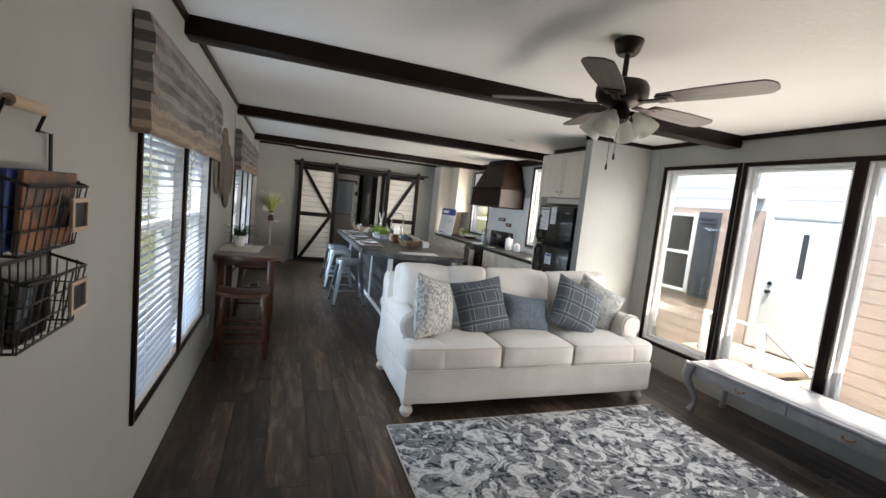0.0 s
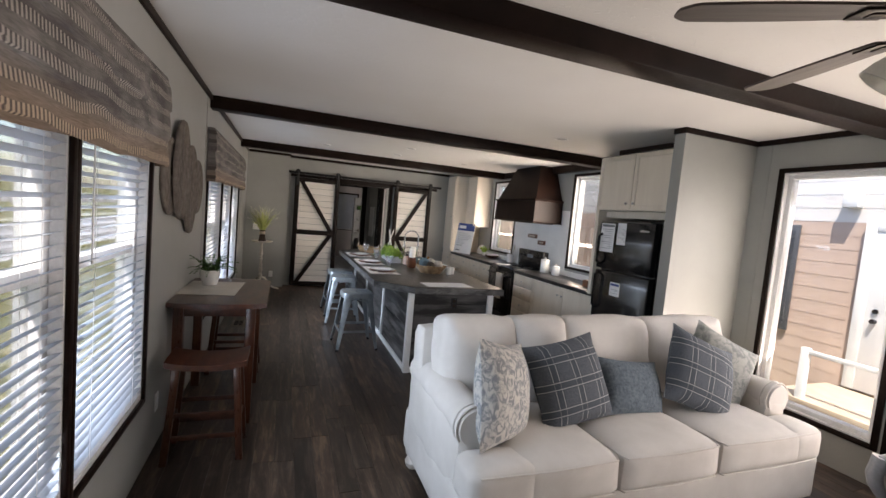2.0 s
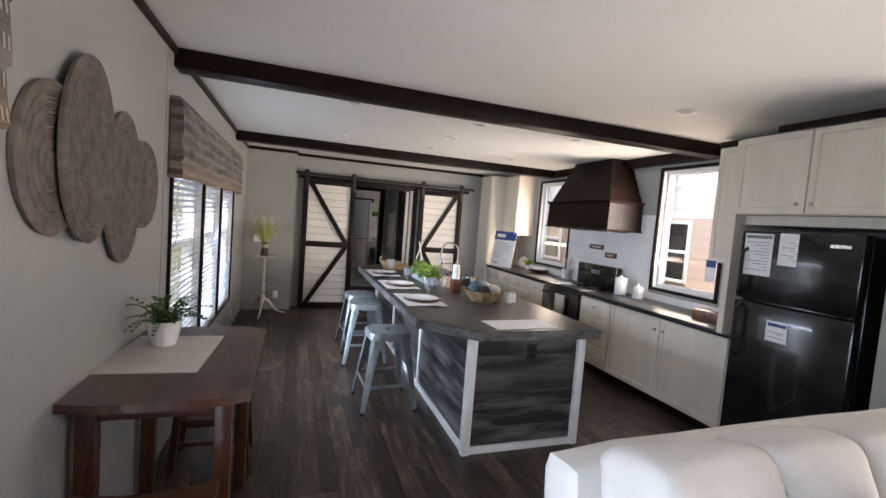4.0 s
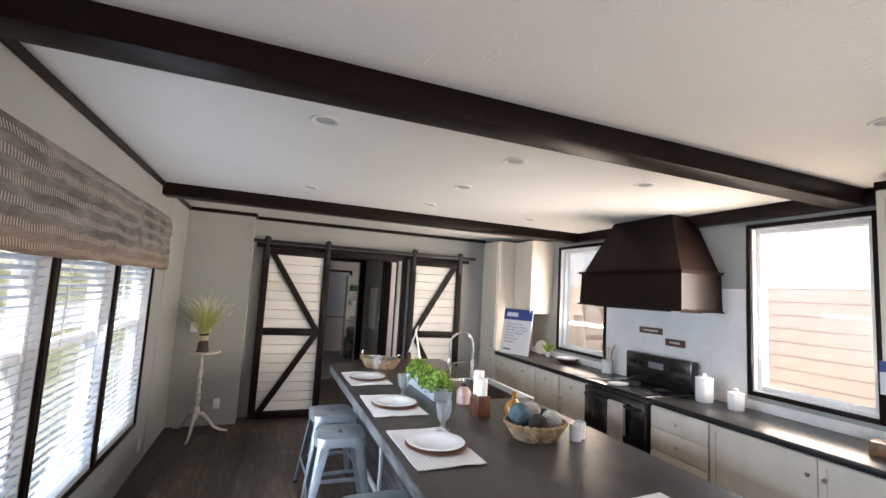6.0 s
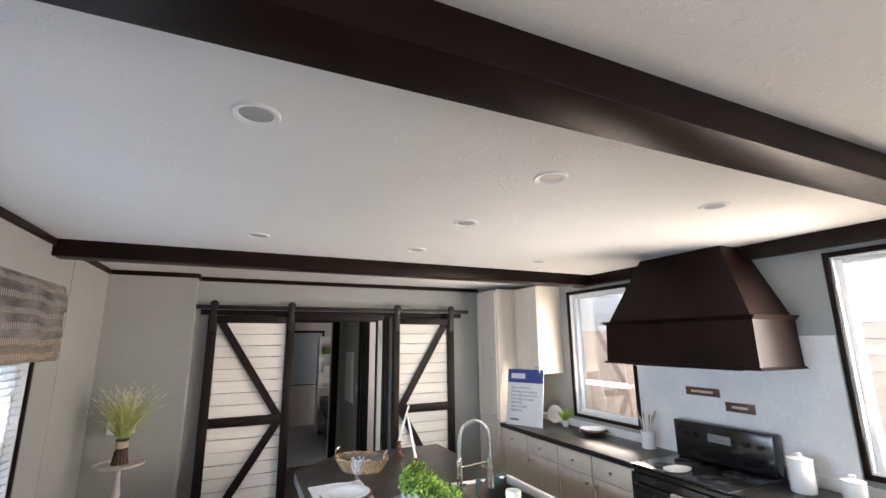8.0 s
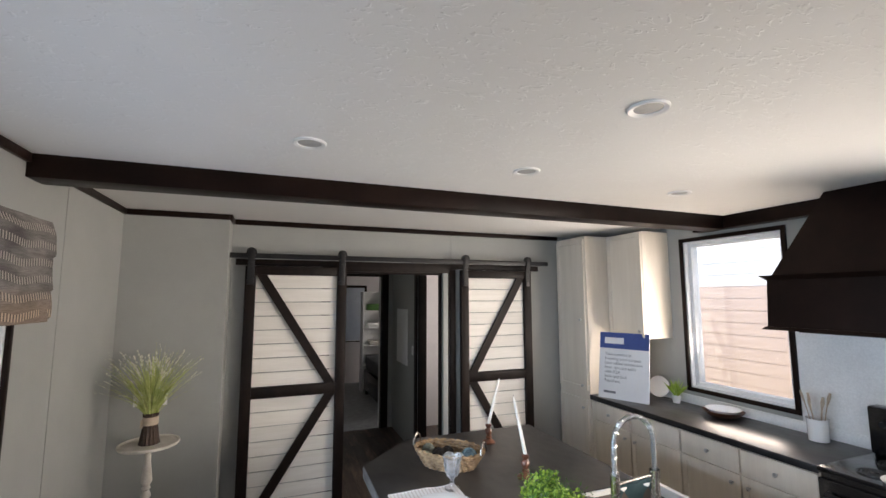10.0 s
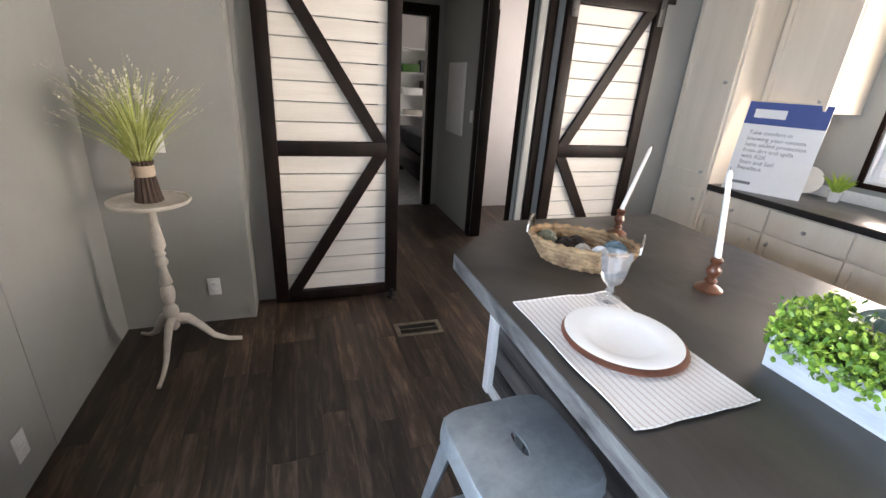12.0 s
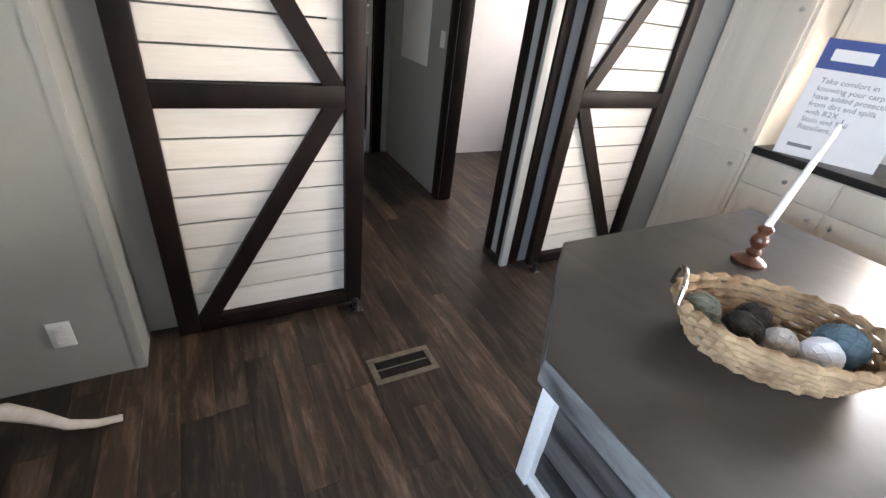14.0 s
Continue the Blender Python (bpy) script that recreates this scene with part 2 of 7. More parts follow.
YARN_BLUE = surf("blue_grey_yarn", (0.08, 0.13, 0.16), (0.15, 0.22, 0.25), 25, rough=0.95, fine=120, bump=0.8, dist=0.006)
YARN_WHITE = surf("pale_yarn", (0.45, 0.42, 0.38), (0.60, 0.57, 0.52), 25, rough=0.95, fine=120, bump=0.8, dist=0.006)
YARN_BLACK = surf("dark_pine_cone", (0.015, 0.012, 0.01), (0.05, 0.035, 0.025), 40, rough=0.9, fine=120, bump=0.8, dist=0.006)
ORANGE_BOOK = surf("rust_and_brown_magazine", (0.05, 0.025, 0.02), (0.32, 0.13, 0.05), 9, rough=0.4, fine=25, bump=0.0)
CAR_PAINT = surf("dark_blue_car_paint", (0.02, 0.03, 0.06), (0.03, 0.04, 0.08), 3, rough=0.2, fine=60, bump=0.0, coat=0.8)
TREE_BARK = surf("tree_bark", (0.06, 0.045, 0.035), (0.13, 0.10, 0.08), 8, (2, 2, 0.5), rough=0.9, fine=40, bump=0.6, dist=0.02)


def glass_pane(name, tint=(1, 1, 1), strength=1.0):
    m, nt, bs = nodes_of(name)
    out = nt.nodes["Material Output"]
    tr, gl, mx = (nt.nodes.new(n) for n in ("ShaderNodeBsdfTransparent", "ShaderNodeBsdfGlossy", "ShaderNodeMixShader"))
    fr = nt.nodes.new("ShaderNodeFresnel")
    fr.inputs[0].default_value = 1.45
    tr.inputs[0].default_value = (*tint, 1)
    gl.inputs["Roughness"].default_value = 0.02
    nt.links.new(calc(nt, "MULTIPLY", fr.outputs[0], strength), mx.inputs[0])
    nt.links.new(tr.outputs[0], mx.inputs[1])
    nt.links.new(gl.outputs[0], mx.inputs[2])
    nt.links.new(mx.outputs[0], out.inputs[0])
    return m


PANE = glass_pane("window_glass", (0.96, 0.97, 0.97), 0.7)


def clear_glass(name):
    """Pressed glass: clear with bright edges, its whitish highlights put in as diffuse white."""
    m = glass_pane(name, (0.95, 0.96, 0.97), 0.7)
    nt = m.node_tree
    out = nt.nodes["Material Output"]
    clear = out.inputs[0].links[0].from_socket
    # a little white in the colour stands in for glints on clear glass
    white_sheen, mx = nt.nodes.new("ShaderNodeBsdfDiffuse"), nt.nodes.new("ShaderNodeMixShader")
    white_sheen.inputs[0].default_value = (0.82, 0.85, 0.88, 1)
    mx.inputs[0].default_value = 0.075
    nt.links.new(clear, mx.inputs[1])
    nt.links.new(white_sheen.outputs[0], mx.inputs[2])
    nt.links.new(mx.outputs[0], out.inputs[0])
    return m


GOBLET = clear_glass("pressed_goblet_glass")


def thin(name, dark, light, through_amount, scale=8.0, fine=80.0):
    """A thin sheet that lets some light pass."""
    m = surf(name, dark, light, scale, rough=0.5, fine=fine, bump=0.0)
    nt = m.node_tree
    out, bs = nt.nodes["Material Output"], nt.nodes["Principled BSDF"]
    tl, mx = nt.nodes.new("ShaderNodeBsdfTranslucent"), nt.nodes.new("ShaderNodeMixShader")
    tl.inputs[0].default_value = (*light, 1)
    mx.inputs[0].default_value = through_amount
    nt.links.new(bs.outputs[0], mx.inputs[1])
    nt.links.new(tl.outputs[0], mx.inputs[2])
    nt.links.new(mx.outputs[0], out.inputs[0])
    return m


SLAT = thin("white_blind_slat", (0.50, 0.54, 0.60), (0.56, 0.60, 0.66), 0.16)
LENS_GREY = surf("grey_lamp_lens", (0.36, 0.36, 0.36), (0.44, 0.44, 0.43), 9, rough=0.35, fine=60, bump=0.0)
FROSTED = thin("frosted_lamp_glass", (0.72, 0.72, 0.69), (0.82, 0.82, 0.79), 0.5)


def stipple():
    m, nt, bs = nodes_of("knockdown_ceiling")
    vec = coords(nt)
    warp = noise_of(nt, vec, 9, 3, 0.6, 1.5)
    dabs = noise_of(nt, coords(nt, (1, 2.2, 1)), 13, 2, 0.5, 2.2)
    patch = calc(nt, "MULTIPLY", ramp(nt, warp, [(0.44, (0, 0, 0)), (0.58, (1, 1, 1))]), ramp(nt, dabs, [(0.565, (0, 0, 0)), (0.61, (1, 1, 1))]))
    fine = noise_of(nt, vec, 120, 2)
    col = ramp(nt, noise_of(nt, vec, 0.8, 3), [(0.3, (0.70, 0.69, 0.67)), (0.7, (0.76, 0.755, 0.735))])
    nt.links.new(col, bs.inputs["Base Color"])
    bs.inputs["Roughness"].default_value = 0.75
    bumped(nt, bs, calc(nt, "MULTIPLY_ADD", fine, 0.10, patch), 0.42, 0.005)
    return m


CEILING = stipple()


def plank_floor():
    m, nt, bs = nodes_of("dark_vinyl_plank")
    info = nt.nodes.new("ShaderNodeObjectInfo")
    geo = nt.nodes.new("ShaderNodeNewGeometry")
    rnd = calc(nt, "FRACT", calc(nt, "ADD", info.outputs["Random"], geo.outputs["Random Per Island"]))
    tc = nt.nodes.new("ShaderNodeTexCoord")
    comb = nt.nodes.new("ShaderNodeCombineXYZ")
    for i in range(2):
        nt.links.new(calc(nt, "MULTIPLY", rnd, 53.0), comb.inputs[i])
    mp = nt.nodes.new("ShaderNodeMapping")
    mp.inputs["Scale"].default_value = (5.0, 0.62, 1)
    nt.links.new(tc.outputs["Object"], mp.inputs[0])
    nt.links.new(comb.outputs[0], mp.inputs["Location"])
    vec = mp.outputs[0]
    grain = noise_of(nt, vec, 4.2, 7, 0.68, 0.5)
    streak = noise_of(nt, vec, 11, 3, 0.6, 0.2)
    col = ramp(nt, grain, [(0.30, (0.015, 0.0105, 0.0085)), (0.5, (0.040, 0.028, 0.021)), (0.70, (0.135, 0.098, 0.072))])
    col = mixed(nt, col, ramp(nt, streak, [(0.35, (0.5, 0.5, 0.5)), (0.62, (1.1, 1.06, 1.03))]), 0.5, "MULTIPLY")
    scuff = noise_of(nt, tc.outputs["Object"], 7.0, 5, 0.7, 0.5)
    col = mixed(nt, col, (0.13, 0.105, 0.09), calc(nt, "MULTIPLY", ramp(nt, scuff, [(0.58, (0, 0, 0)), (0.72, (1, 1, 1))]), 0.35))
    speck = noise_of(nt, coords(nt, (1.6, 0.6, 1)), 48.0, 4, 0.75, 0.4)
    col = mixed(nt, col, (0.22, 0.19, 0.17), calc(nt, "MULTIPLY", ramp(nt, speck, [(0.63, (0, 0, 0)), (0.70, (1, 1, 1))]), 0.45))
    col = mixed(nt, col, ramp(nt, rnd, [(0.0, (0.50, 0.50, 0.51)), (0.5, (0.95, 0.92, 0.90)), (1.0, (1.65, 1.5, 1.38))]), 1.0, "MULTIPLY")
    nt.links.new(col, bs.inputs["Base Color"])
    nt.links.new(calc(nt, "MULTIPLY_ADD", streak, 0.25, 0.27), bs.inputs["Roughness"])
    bumped(nt, bs, grain, 0.18, 0.002)
    return m


FLOOR = plank_floor()


def rug_pattern():
    m, nt, bs = nodes_of("damask_rug")
    vec = coords(nt)
    a = noise_of(nt, vec, 4.5, 4, 0.62, 2.6)
    b = noise_of(nt, vec, 13, 3, 0.6, 1.4)
    c = noise_of(nt, vec, 240, 2)
    field = noise_of(nt, vec, 0.9, 2, 0.5)
    aa = calc(nt, "MULTIPLY_ADD", field, 0.34, calc(nt, "SUBTRACT", a, 0.185))
    big = ramp(nt, aa, [(0.45, (0.012, 0.017, 0.03)), (0.495, (0.04, 0.05, 0.072)), (0.52, (0.56, 0.56, 0.555)), (0.60, (0.68, 0.675, 0.66)), (0.70, (0.17, 0.185, 0.21))])
    small = ramp(nt, b, [(0.42, (0.025, 0.032, 0.05)), (0.48, (0.60, 0.595, 0.58)), (0.62, (0.70, 0.69, 0.67))])
    col = mixed(nt, big, small, 0.30)
    col = mixed(nt, col, ramp(nt, c, [(0.3, (0.7, 0.7, 0.7)), (0.7, (1, 1, 1))]), 0.6, "MULTIPLY")
    nt.links.new(col, bs.inputs["Base Color"])
    bs.inputs["Roughness"].default_value = 0.95
    bumped(nt, bs, c, 0.5, 0.004)
    return m


RUG = rug_pattern()


def lines_of(nt, axis_out, period, width, offset=0.0):
    x = calc(nt, "FRACT", calc(nt, "MULTIPLY_ADD", axis_out, 1.0 / period, 100.5 + offset))
    return calc(nt, "LESS_THAN", calc(nt, "ABSOLUTE", calc(nt, "SUBTRACT", x, 0.5)), width / period / 2)


def plaid():
    m, nt, bs = nodes_of("grey_plaid_wool")
    tc = nt.nodes.new("ShaderNodeTexCoord")
    sep = nt.nodes.new("ShaderNodeSeparateXYZ")
    nt.links.new(tc.outputs["Object"], sep.inputs[0])
    base = ramp(nt, noise_of(nt, tc.outputs["Object"], 180, 2), [(0.3, (0.05, 0.06, 0.072)), (0.7, (0.105, 0.12, 0.14))])
    for axis in (0, 2):
        base = mixed(nt, base, (0.045, 0.055, 0.07), calc(nt, "MULTIPLY", lines_of(nt, sep.outputs[axis], 0.135, 0.05), 0.6))
        for off in (-0.13, 0.13):
            base = mixed(nt, base, (0.42, 0.43, 0.43), calc(nt, "MULTIPLY", lines_of(nt, sep.outputs[axis], 0.135, 0.0048, off), 0.62))
    nt.links.new(base, bs.inputs["Base Color"])
    bs.inputs["Roughness"].default_value = 0.95
    bumped(nt, bs, noise_of(nt, tc.outputs["Object"], 320, 2), 0.4, 0.003)
    return m


PLAID = plaid()
FLORAL = surf("grey_floral_print", (0.22, 0.235, 0.25), (0.52, 0.50, 0.465), 19, rough=0.9, fine=260, bump=0.3, lo=0.42, hi=0.56, distort=2.0)
SAGE = surf("sage_grey_damask", (0.20, 0.215, 0.21), (0.36, 0.36, 0.335), 16, rough=0.9, fine=260, bump=0.3, lo=0.42, hi=0.58, distort=1.6)
QUILTED = surf("blue_grey_chenille", (0.07, 0.095, 0.12), (0.15, 0.185, 0.215), 60, rough=0.95, fine=240, bump=0.6, dist=0.004)


def woven_shade():
    m, nt, bs = nodes_of("woven_striped_shade")
    tc = nt.nodes.new("ShaderNodeTexCoord")
    sep = nt.nodes.new("ShaderNodeSeparateXYZ")
    nt.links.new(tc.outputs["Object"], sep.inputs[0])
    y, z = sep.outputs[1], sep.outputs[2]
    wav = noise_of(nt, tc.outputs["Object"], 2.5, 3, 0.5)
    zz = calc(nt, "MULTIPLY_ADD", wav, 0.03, z)
    tone = noise_of(nt, coords(nt, (0, 0.35, 1)), 9.0, 3, 0.55)
    col = ramp(nt, tone, [(0.34, (0.075, 0.068, 0.066)), (0.5, (0.15, 0.138, 0.13)), (0.66, (0.235, 0.215, 0.20))])
    low = ramp(nt, calc(nt, "MULTIPLY", zz, 4.0), [(0.30, (1, 1, 1)), (0.75, (0, 0, 0))])
    col = mixed(nt, col, (0.30, 0.215, 0.15), calc(nt, "MULTIPLY", low, 0.6))
    fil = noise_of(nt, coords(nt, (1, 0.5, 9)), 34, 2, 0.6)
    col = mixed(nt, col, ramp(nt, fil, [(0.35, (0.62, 0.62, 0.62)), (0.65, (1.12, 1.12, 1.12))]), 0.8, "MULTIPLY")
    block = noise_of(nt, coords(nt, (1, 3.4, 1)), 1.1, 1, 0.4)
    bands = calc(nt, "MULTIPLY", lines_of(nt, calc(nt, "MULTIPLY_ADD", block, 0.06, zz), 0.082, 0.034), calc(nt, "GREATER_THAN", block, 0.37))
    yy = calc(nt, "MULTIPLY_ADD", noise_of(nt, coords(nt, (0, 1, 0.15)), 9, 2), 0.008, y)
    pale = calc(nt, "MULTIPLY", bands, lines_of(nt, yy, 0.021, 0.0095))
    gap = calc(nt, "MULTIPLY", bands, lines_of(nt, yy, 0.021, 0.0050, 0.5))
    col = mixed(nt, col, mixed(nt, (0.40, 0.365, 0.32), (0.52, 0.41, 0.29), low), calc(nt, "MULTIPLY", pale, 0.8))
    col = mixed(nt, col, (0.035, 0.03, 0.027), calc(nt, "MULTIPLY", gap, 0.7))
    nt.links.new(col, bs.inputs["Base Color"])
    bs.inputs["Roughness"].default_value = 0.9
    bumped(nt, bs, calc(nt, "ADD", fil, pale), 0.7, 0.005)
    return m


SHADE = woven_shade()


def striped_mat():
    m, nt, bs = nodes_of("striped_placemat_cotton")
    tc = nt.nodes.new("ShaderNodeTexCoord")
    sep = nt.nodes.new("ShaderNodeSeparateXYZ")
    nt.links.new(tc.outputs["Object"], sep.inputs[0])
    col = mixed(nt, (0.69, 0.67, 0.65), (0.55, 0.495, 0.455), lines_of(nt, calc(nt, "MULTIPLY_ADD", noise_of(nt, tc.outputs["Object"], 6, 2), 0.006, sep.outputs[0]), 0.0185, 0.0055))
    col = mixed(nt, col, ramp(nt, noise_of(nt, tc.outputs["Object"], 300, 2), [(0.3, (0.7, 0.7, 0.7)), (0.7, (1, 1, 1))]), 0.5, "MULTIPLY")
    nt.links.new(col, bs.inputs["Base Color"])
    bs.inputs["Roughness"].default_value = 0.9
    bumped(nt, bs, noise_of(nt, tc.outputs["Object"], 400, 2), 0.3, 0.002)
    return m


PLACEMAT = striped_mat()
TABLE_LINEN = surf("bright_linen", (0.62, 0.59, 0.54), (0.70, 0.67, 0.62), 8, rough=0.9, fine=300, bump=0.3)
LINEN_MAT = surf("pale_linen_mat", (0.50, 0.46, 0.41), (0.60, 0.56, 0.50), 8, rough=0.9, fine=300, bump=0.3)


# ---- shapes ----
def box(bm, x0, x1, y0, y1, z0, z1, bev=0.0):
    t = bmesh.new()
    v = [t.verts.new((x, y, z)) for x in (x0, x1) for y in (y0, y1) for z in (z0, z1)]
    for f in ((0, 1, 3, 2), (4, 6, 7, 5), (0, 4, 5, 1), (2, 3, 7, 6), (0, 2, 6, 4), (1, 5, 7, 3)):
        t.faces.new([v[i] for i in f])
    if bev:
        bmesh.ops.bevel(t, geom=t.edges[:], offset=bev, segments=2, profile=0.5, affect="EDGES")
    join(bm, t)
    return bm


def join(bm, t, m=None):
    if m is not None:
        t.transform(m)
    me = bpy.data.meshes.new("tmp")
    t.to_mesh(me)
    t.free()
    bm.from_mesh(me)
    bpy.data.meshes.remove(me)


def bx(*a, **k):
    return box(bmesh.new(), *a, **k)


def cyl(bm, p0, p1, r0, r1=None, seg=14):
    return sweep(bm, [p0, p1], [r0, r0 if r1 is None else r1], seg)


def sweep(bm, pts, radius, seg=8, caps=True, flat=1.0):
    pts = [Vector(p) for p in pts]
    radius = radius if isinstance(radius, (list, tuple)) else [radius] * len(pts)
    rings, side = [], None
    for i, p in enumerate(pts):
        d = (pts[min(i + 1, len(pts) - 1)] - pts[max(i - 1, 0)]).normalized()
        if side is None:
            side = d.orthogonal().normalized()
        side = (side - d * side.dot(d)).normalized()
        up = d.cross(side)
        rings.append([bm.verts.new(p + (side * math.cos(a) + up * math.sin(a) * flat) * radius[i]) for a in (2 * math.pi * k / seg for k in range(seg))])
    for a, b in zip(rings, rings[1:]):
        for k in range(seg):
            bm.faces.new((a[k], a[(k + 1) % seg], b[(k + 1) % seg], b[k]))
    if caps:
        bm.faces.new(rings[0][::-1])
        bm.faces.new(rings[-1])
    return bm


def lathe(bm, prof, seg=24, at=(0, 0, 0), sx=1.0, sy=1.0, wob=None, close=True):
    """Turn a profile of (radius, height) about the upright through at."""
    rings = []
    for j, (r, z) in enumerate(prof):
        ring = []
        for k in range(seg):
            a = 2 * math.pi * k / seg
            rr = r + (wob(a, j) if wob else 0)
            ring.append(bm.verts.new((at[0] + sx * rr * math.cos(a), at[1] + sy * rr * math.sin(a), at[2] + z)))
        rings.append(ring)
    for a, b in zip(rings, rings[1:]):
        for k in range(seg):
            bm.faces.new((a[k], a[(k + 1) % seg], b[(k + 1) % seg], b[k]))
    if close:
        bm.faces.new(rings[0][::-1])
        bm.faces.new(rings[-1])
    return bm


def prism(bm, poly, z0, z1):
    lo, hi = [bm.verts.new((x, y, z0)) for x, y in poly], [bm.verts.new((x, y, z1)) for x, y in poly]
    n = len(poly)
    bm.faces.new(lo[::-1])
    bm.faces.new(hi)
    for i in range(n):
        bm.faces.new((lo[i], lo[(i + 1) % n], hi[(i + 1) % n], hi[i]))
    return bm


def soft_box(bm, size, r, n=8, bulge=(0, 0, 0), m=None, wrinkle=0.0):
    """A stuffed block: rounded edges, swollen faces."""
    t = bmesh.new()
    bmesh.ops.create_cube(t, size=2)
    bmesh.ops.subdivide_edges(t, edges=t.edges[:], cuts=n, use_grid_fill=True)
    h = Vector(size) / 2
    for v in t.verts:
        u = v.co.copy()
        p = Vector(u[i] * h[i] for i in range(3))
        core = Vector(max(-(h[i] - r), min(h[i] - r, p[i])) for i in range(3))
        d = p - core
        if d.length > 1e-6:
            p = core + d.normalized() * r
        for i in range(3):
            j, k = (i + 1) % 3, (i + 2) % 3
            p[i] += u[i] * bulge[i] * (1 - u[j] ** 2) * (1 - u[k] ** 2)
        if wrinkle:
            p += Vector(noise.noise_vector(p * 7 + h * 31)) * wrinkle
        v.co = p
    join(bm, t, m)
    return bm


def pillow(bm, w, h, t, n=14):
    """A scatter cushion in the xz plane with pulled corners."""
    rows = []
    for s in (1, -1):
        g = []
        for i in range(n + 1):
            row = []
            for j in range(n + 1):
                u, v = 2 * i / n - 1, 2 * j / n - 1
                thick = t / 2 * (max(0.0, (1 - abs(u) ** 2.6) * (1 - abs(v) ** 2.6))) ** 0.55
                pinch = 1 - 0.07 * ((1 - u * u) * abs(v) ** 3 + (1 - v * v) * abs(u) ** 3)
                thick += 0.006 * noise.noise(Vector((u * 2, v * 2, w * 50 + s)))* (thick > 0.01)
                row.append(bm.verts.new((u * w / 2 * pinch, s * thick, v * h / 2 * pinch)))
            g.append(row)
        rows.append(g)
        for i in range(n):
            for j in range(n):
                q = (g[i][j], g[i + 1][j], g[i + 1][j + 1], g[i][j + 1])
                bm.faces.new(q if s < 0 else q[::-1])
    bmesh.ops.remove_doubles(bm, verts=bm.verts[:], dist=0.0004)
    return bm


def finish(ob, bm, material, angle=38):
    bmesh.ops.recalc_face_normals(bm, faces=bm.faces[:])
    for f in bm.faces:
        f.smooth = True
    bm.to_mesh(ob.data)
    bm.free()
    ob.data.set_sharp_from_angle(angle=radians(angle))
    ob.data.materials.append(material)
    return ob


def part(name, bm, material, parent, label="", at=None):
    """One mesh under a thing or under a part."""
    ob = finish(new(name, bpy.data.meshes.new(name)), bm, material)
    ob.parent = parent
    if at is not None:
        ob.matrix_basis = at
    return tagged(ob, label)


def piece(name, mesh_ob_data, parent, at):
    ob = new(name, mesh_ob_data)
    ob.parent, ob.matrix_basis = parent, at
    return ob


def shared(name, bm, material):
    """Mesh data for pieces that are alike."""
    bmesh.ops.recalc_face_normals(bm, faces=bm.faces[:])
    me = bpy.data.meshes.new(name)
    bm.to_mesh(me)
    bm.free()
    me.materials.append(material)
    return me


def thing(name, label, category, group="", at=None, kind=""):
    ob = new(name)
    ob.empty_display_size = 0.1
    if at is not None:
        ob.matrix_basis = at
    return tagged(ob, label, category, group, kind)


def solid(name, bm, material, label="", category="", kind="", group="", at=None):
    ob = finish(new(name, bpy.data.meshes.new(name)), bm, material)
    if at is not None:
        ob.matrix_basis = at
    return tagged(ob, label, category, group, kind)


def wall_mesh(axis, a0, a1, b0, b1, z0, z1, holes=()):
    """A wall of thickness a0..a1 across the axis, b0..b1 along, with holes (b0, b1, z0, z1) through it."""
    bs = sorted({b0, b1, *(v for h in holes for v in h[:2])})
    zs = sorted({z0, z1, *(v for h in holes for v in h[2:])})
    full = lambda i, j: 0 <= i < len(bs) - 1 and 0 <= j < len(zs) - 1 and not any(
        h[0] <= (bs[i] + bs[i + 1]) / 2 <= h[1] and h[2] <= (zs[j] + zs[j + 1]) / 2 <= h[3] for h in holes)
    bm = bmesh.new()
    at = (lambda a, b, z: (a, b, z)) if axis == "x" else (lambda a, b, z: (b, a, z))
    quad = lambda pts: bm.faces.new([bm.verts.new(at(*p)) for p in pts])
    for i in range(len(bs) - 1):
        for j in range(len(zs) - 1):
            if not full(i, j):
                continue
            l, r, d, u = bs[i], bs[i + 1], zs[j], zs[j + 1]
            quad([(a0, l, d), (a0, l, u), (a0, r, u), (a0, r, d)])
            quad([(a1, l, d), (a1, r, d), (a1, r, u), (a1, l, u)])
            if not full(i - 1, j):
                quad([(a0, l, d), (a1, l, d), (a1, l, u), (a0, l, u)])
            if not full(i + 1, j):
                quad([(a0, r, d), (a0, r, u), (a1, r, u), (a1, r, d)])
            if not full(i, j - 1):
                quad([(a0, l, d), (a0, r, d), (a1, r, d), (a1, l, d)])
            if not full(i, j + 1):
                quad([(a0, l, u), (a1, l, u), (a1, r, u), (a0, r, u)])
    bmesh.ops.remove_doubles(bm, verts=bm.verts[:], dist=0.0001)
    return bm

# ---- the large structure ----
XL, XR, H, YF, YB = -0.175, 4.56, 2.58, -1.6, 10.42
W_LEFT = [(2.235, 3.13), (3.19, 4.07), (5.92, 6.90), (6.96, 7.82), (7.88, 8.78)]
W_RIGHT = [(0.20, 1.04), (1.12, 1.96), (2.04, 2.88), (2.98, 3.82)]
W_KITCHEN = [(5.90, 6.70), (8.42, 9.29)]
LEFT_Z, RIGHT_Z, KITCHEN_Z = (0.46, 2.20), (0.30, 2.28), (1.07, 2.41)

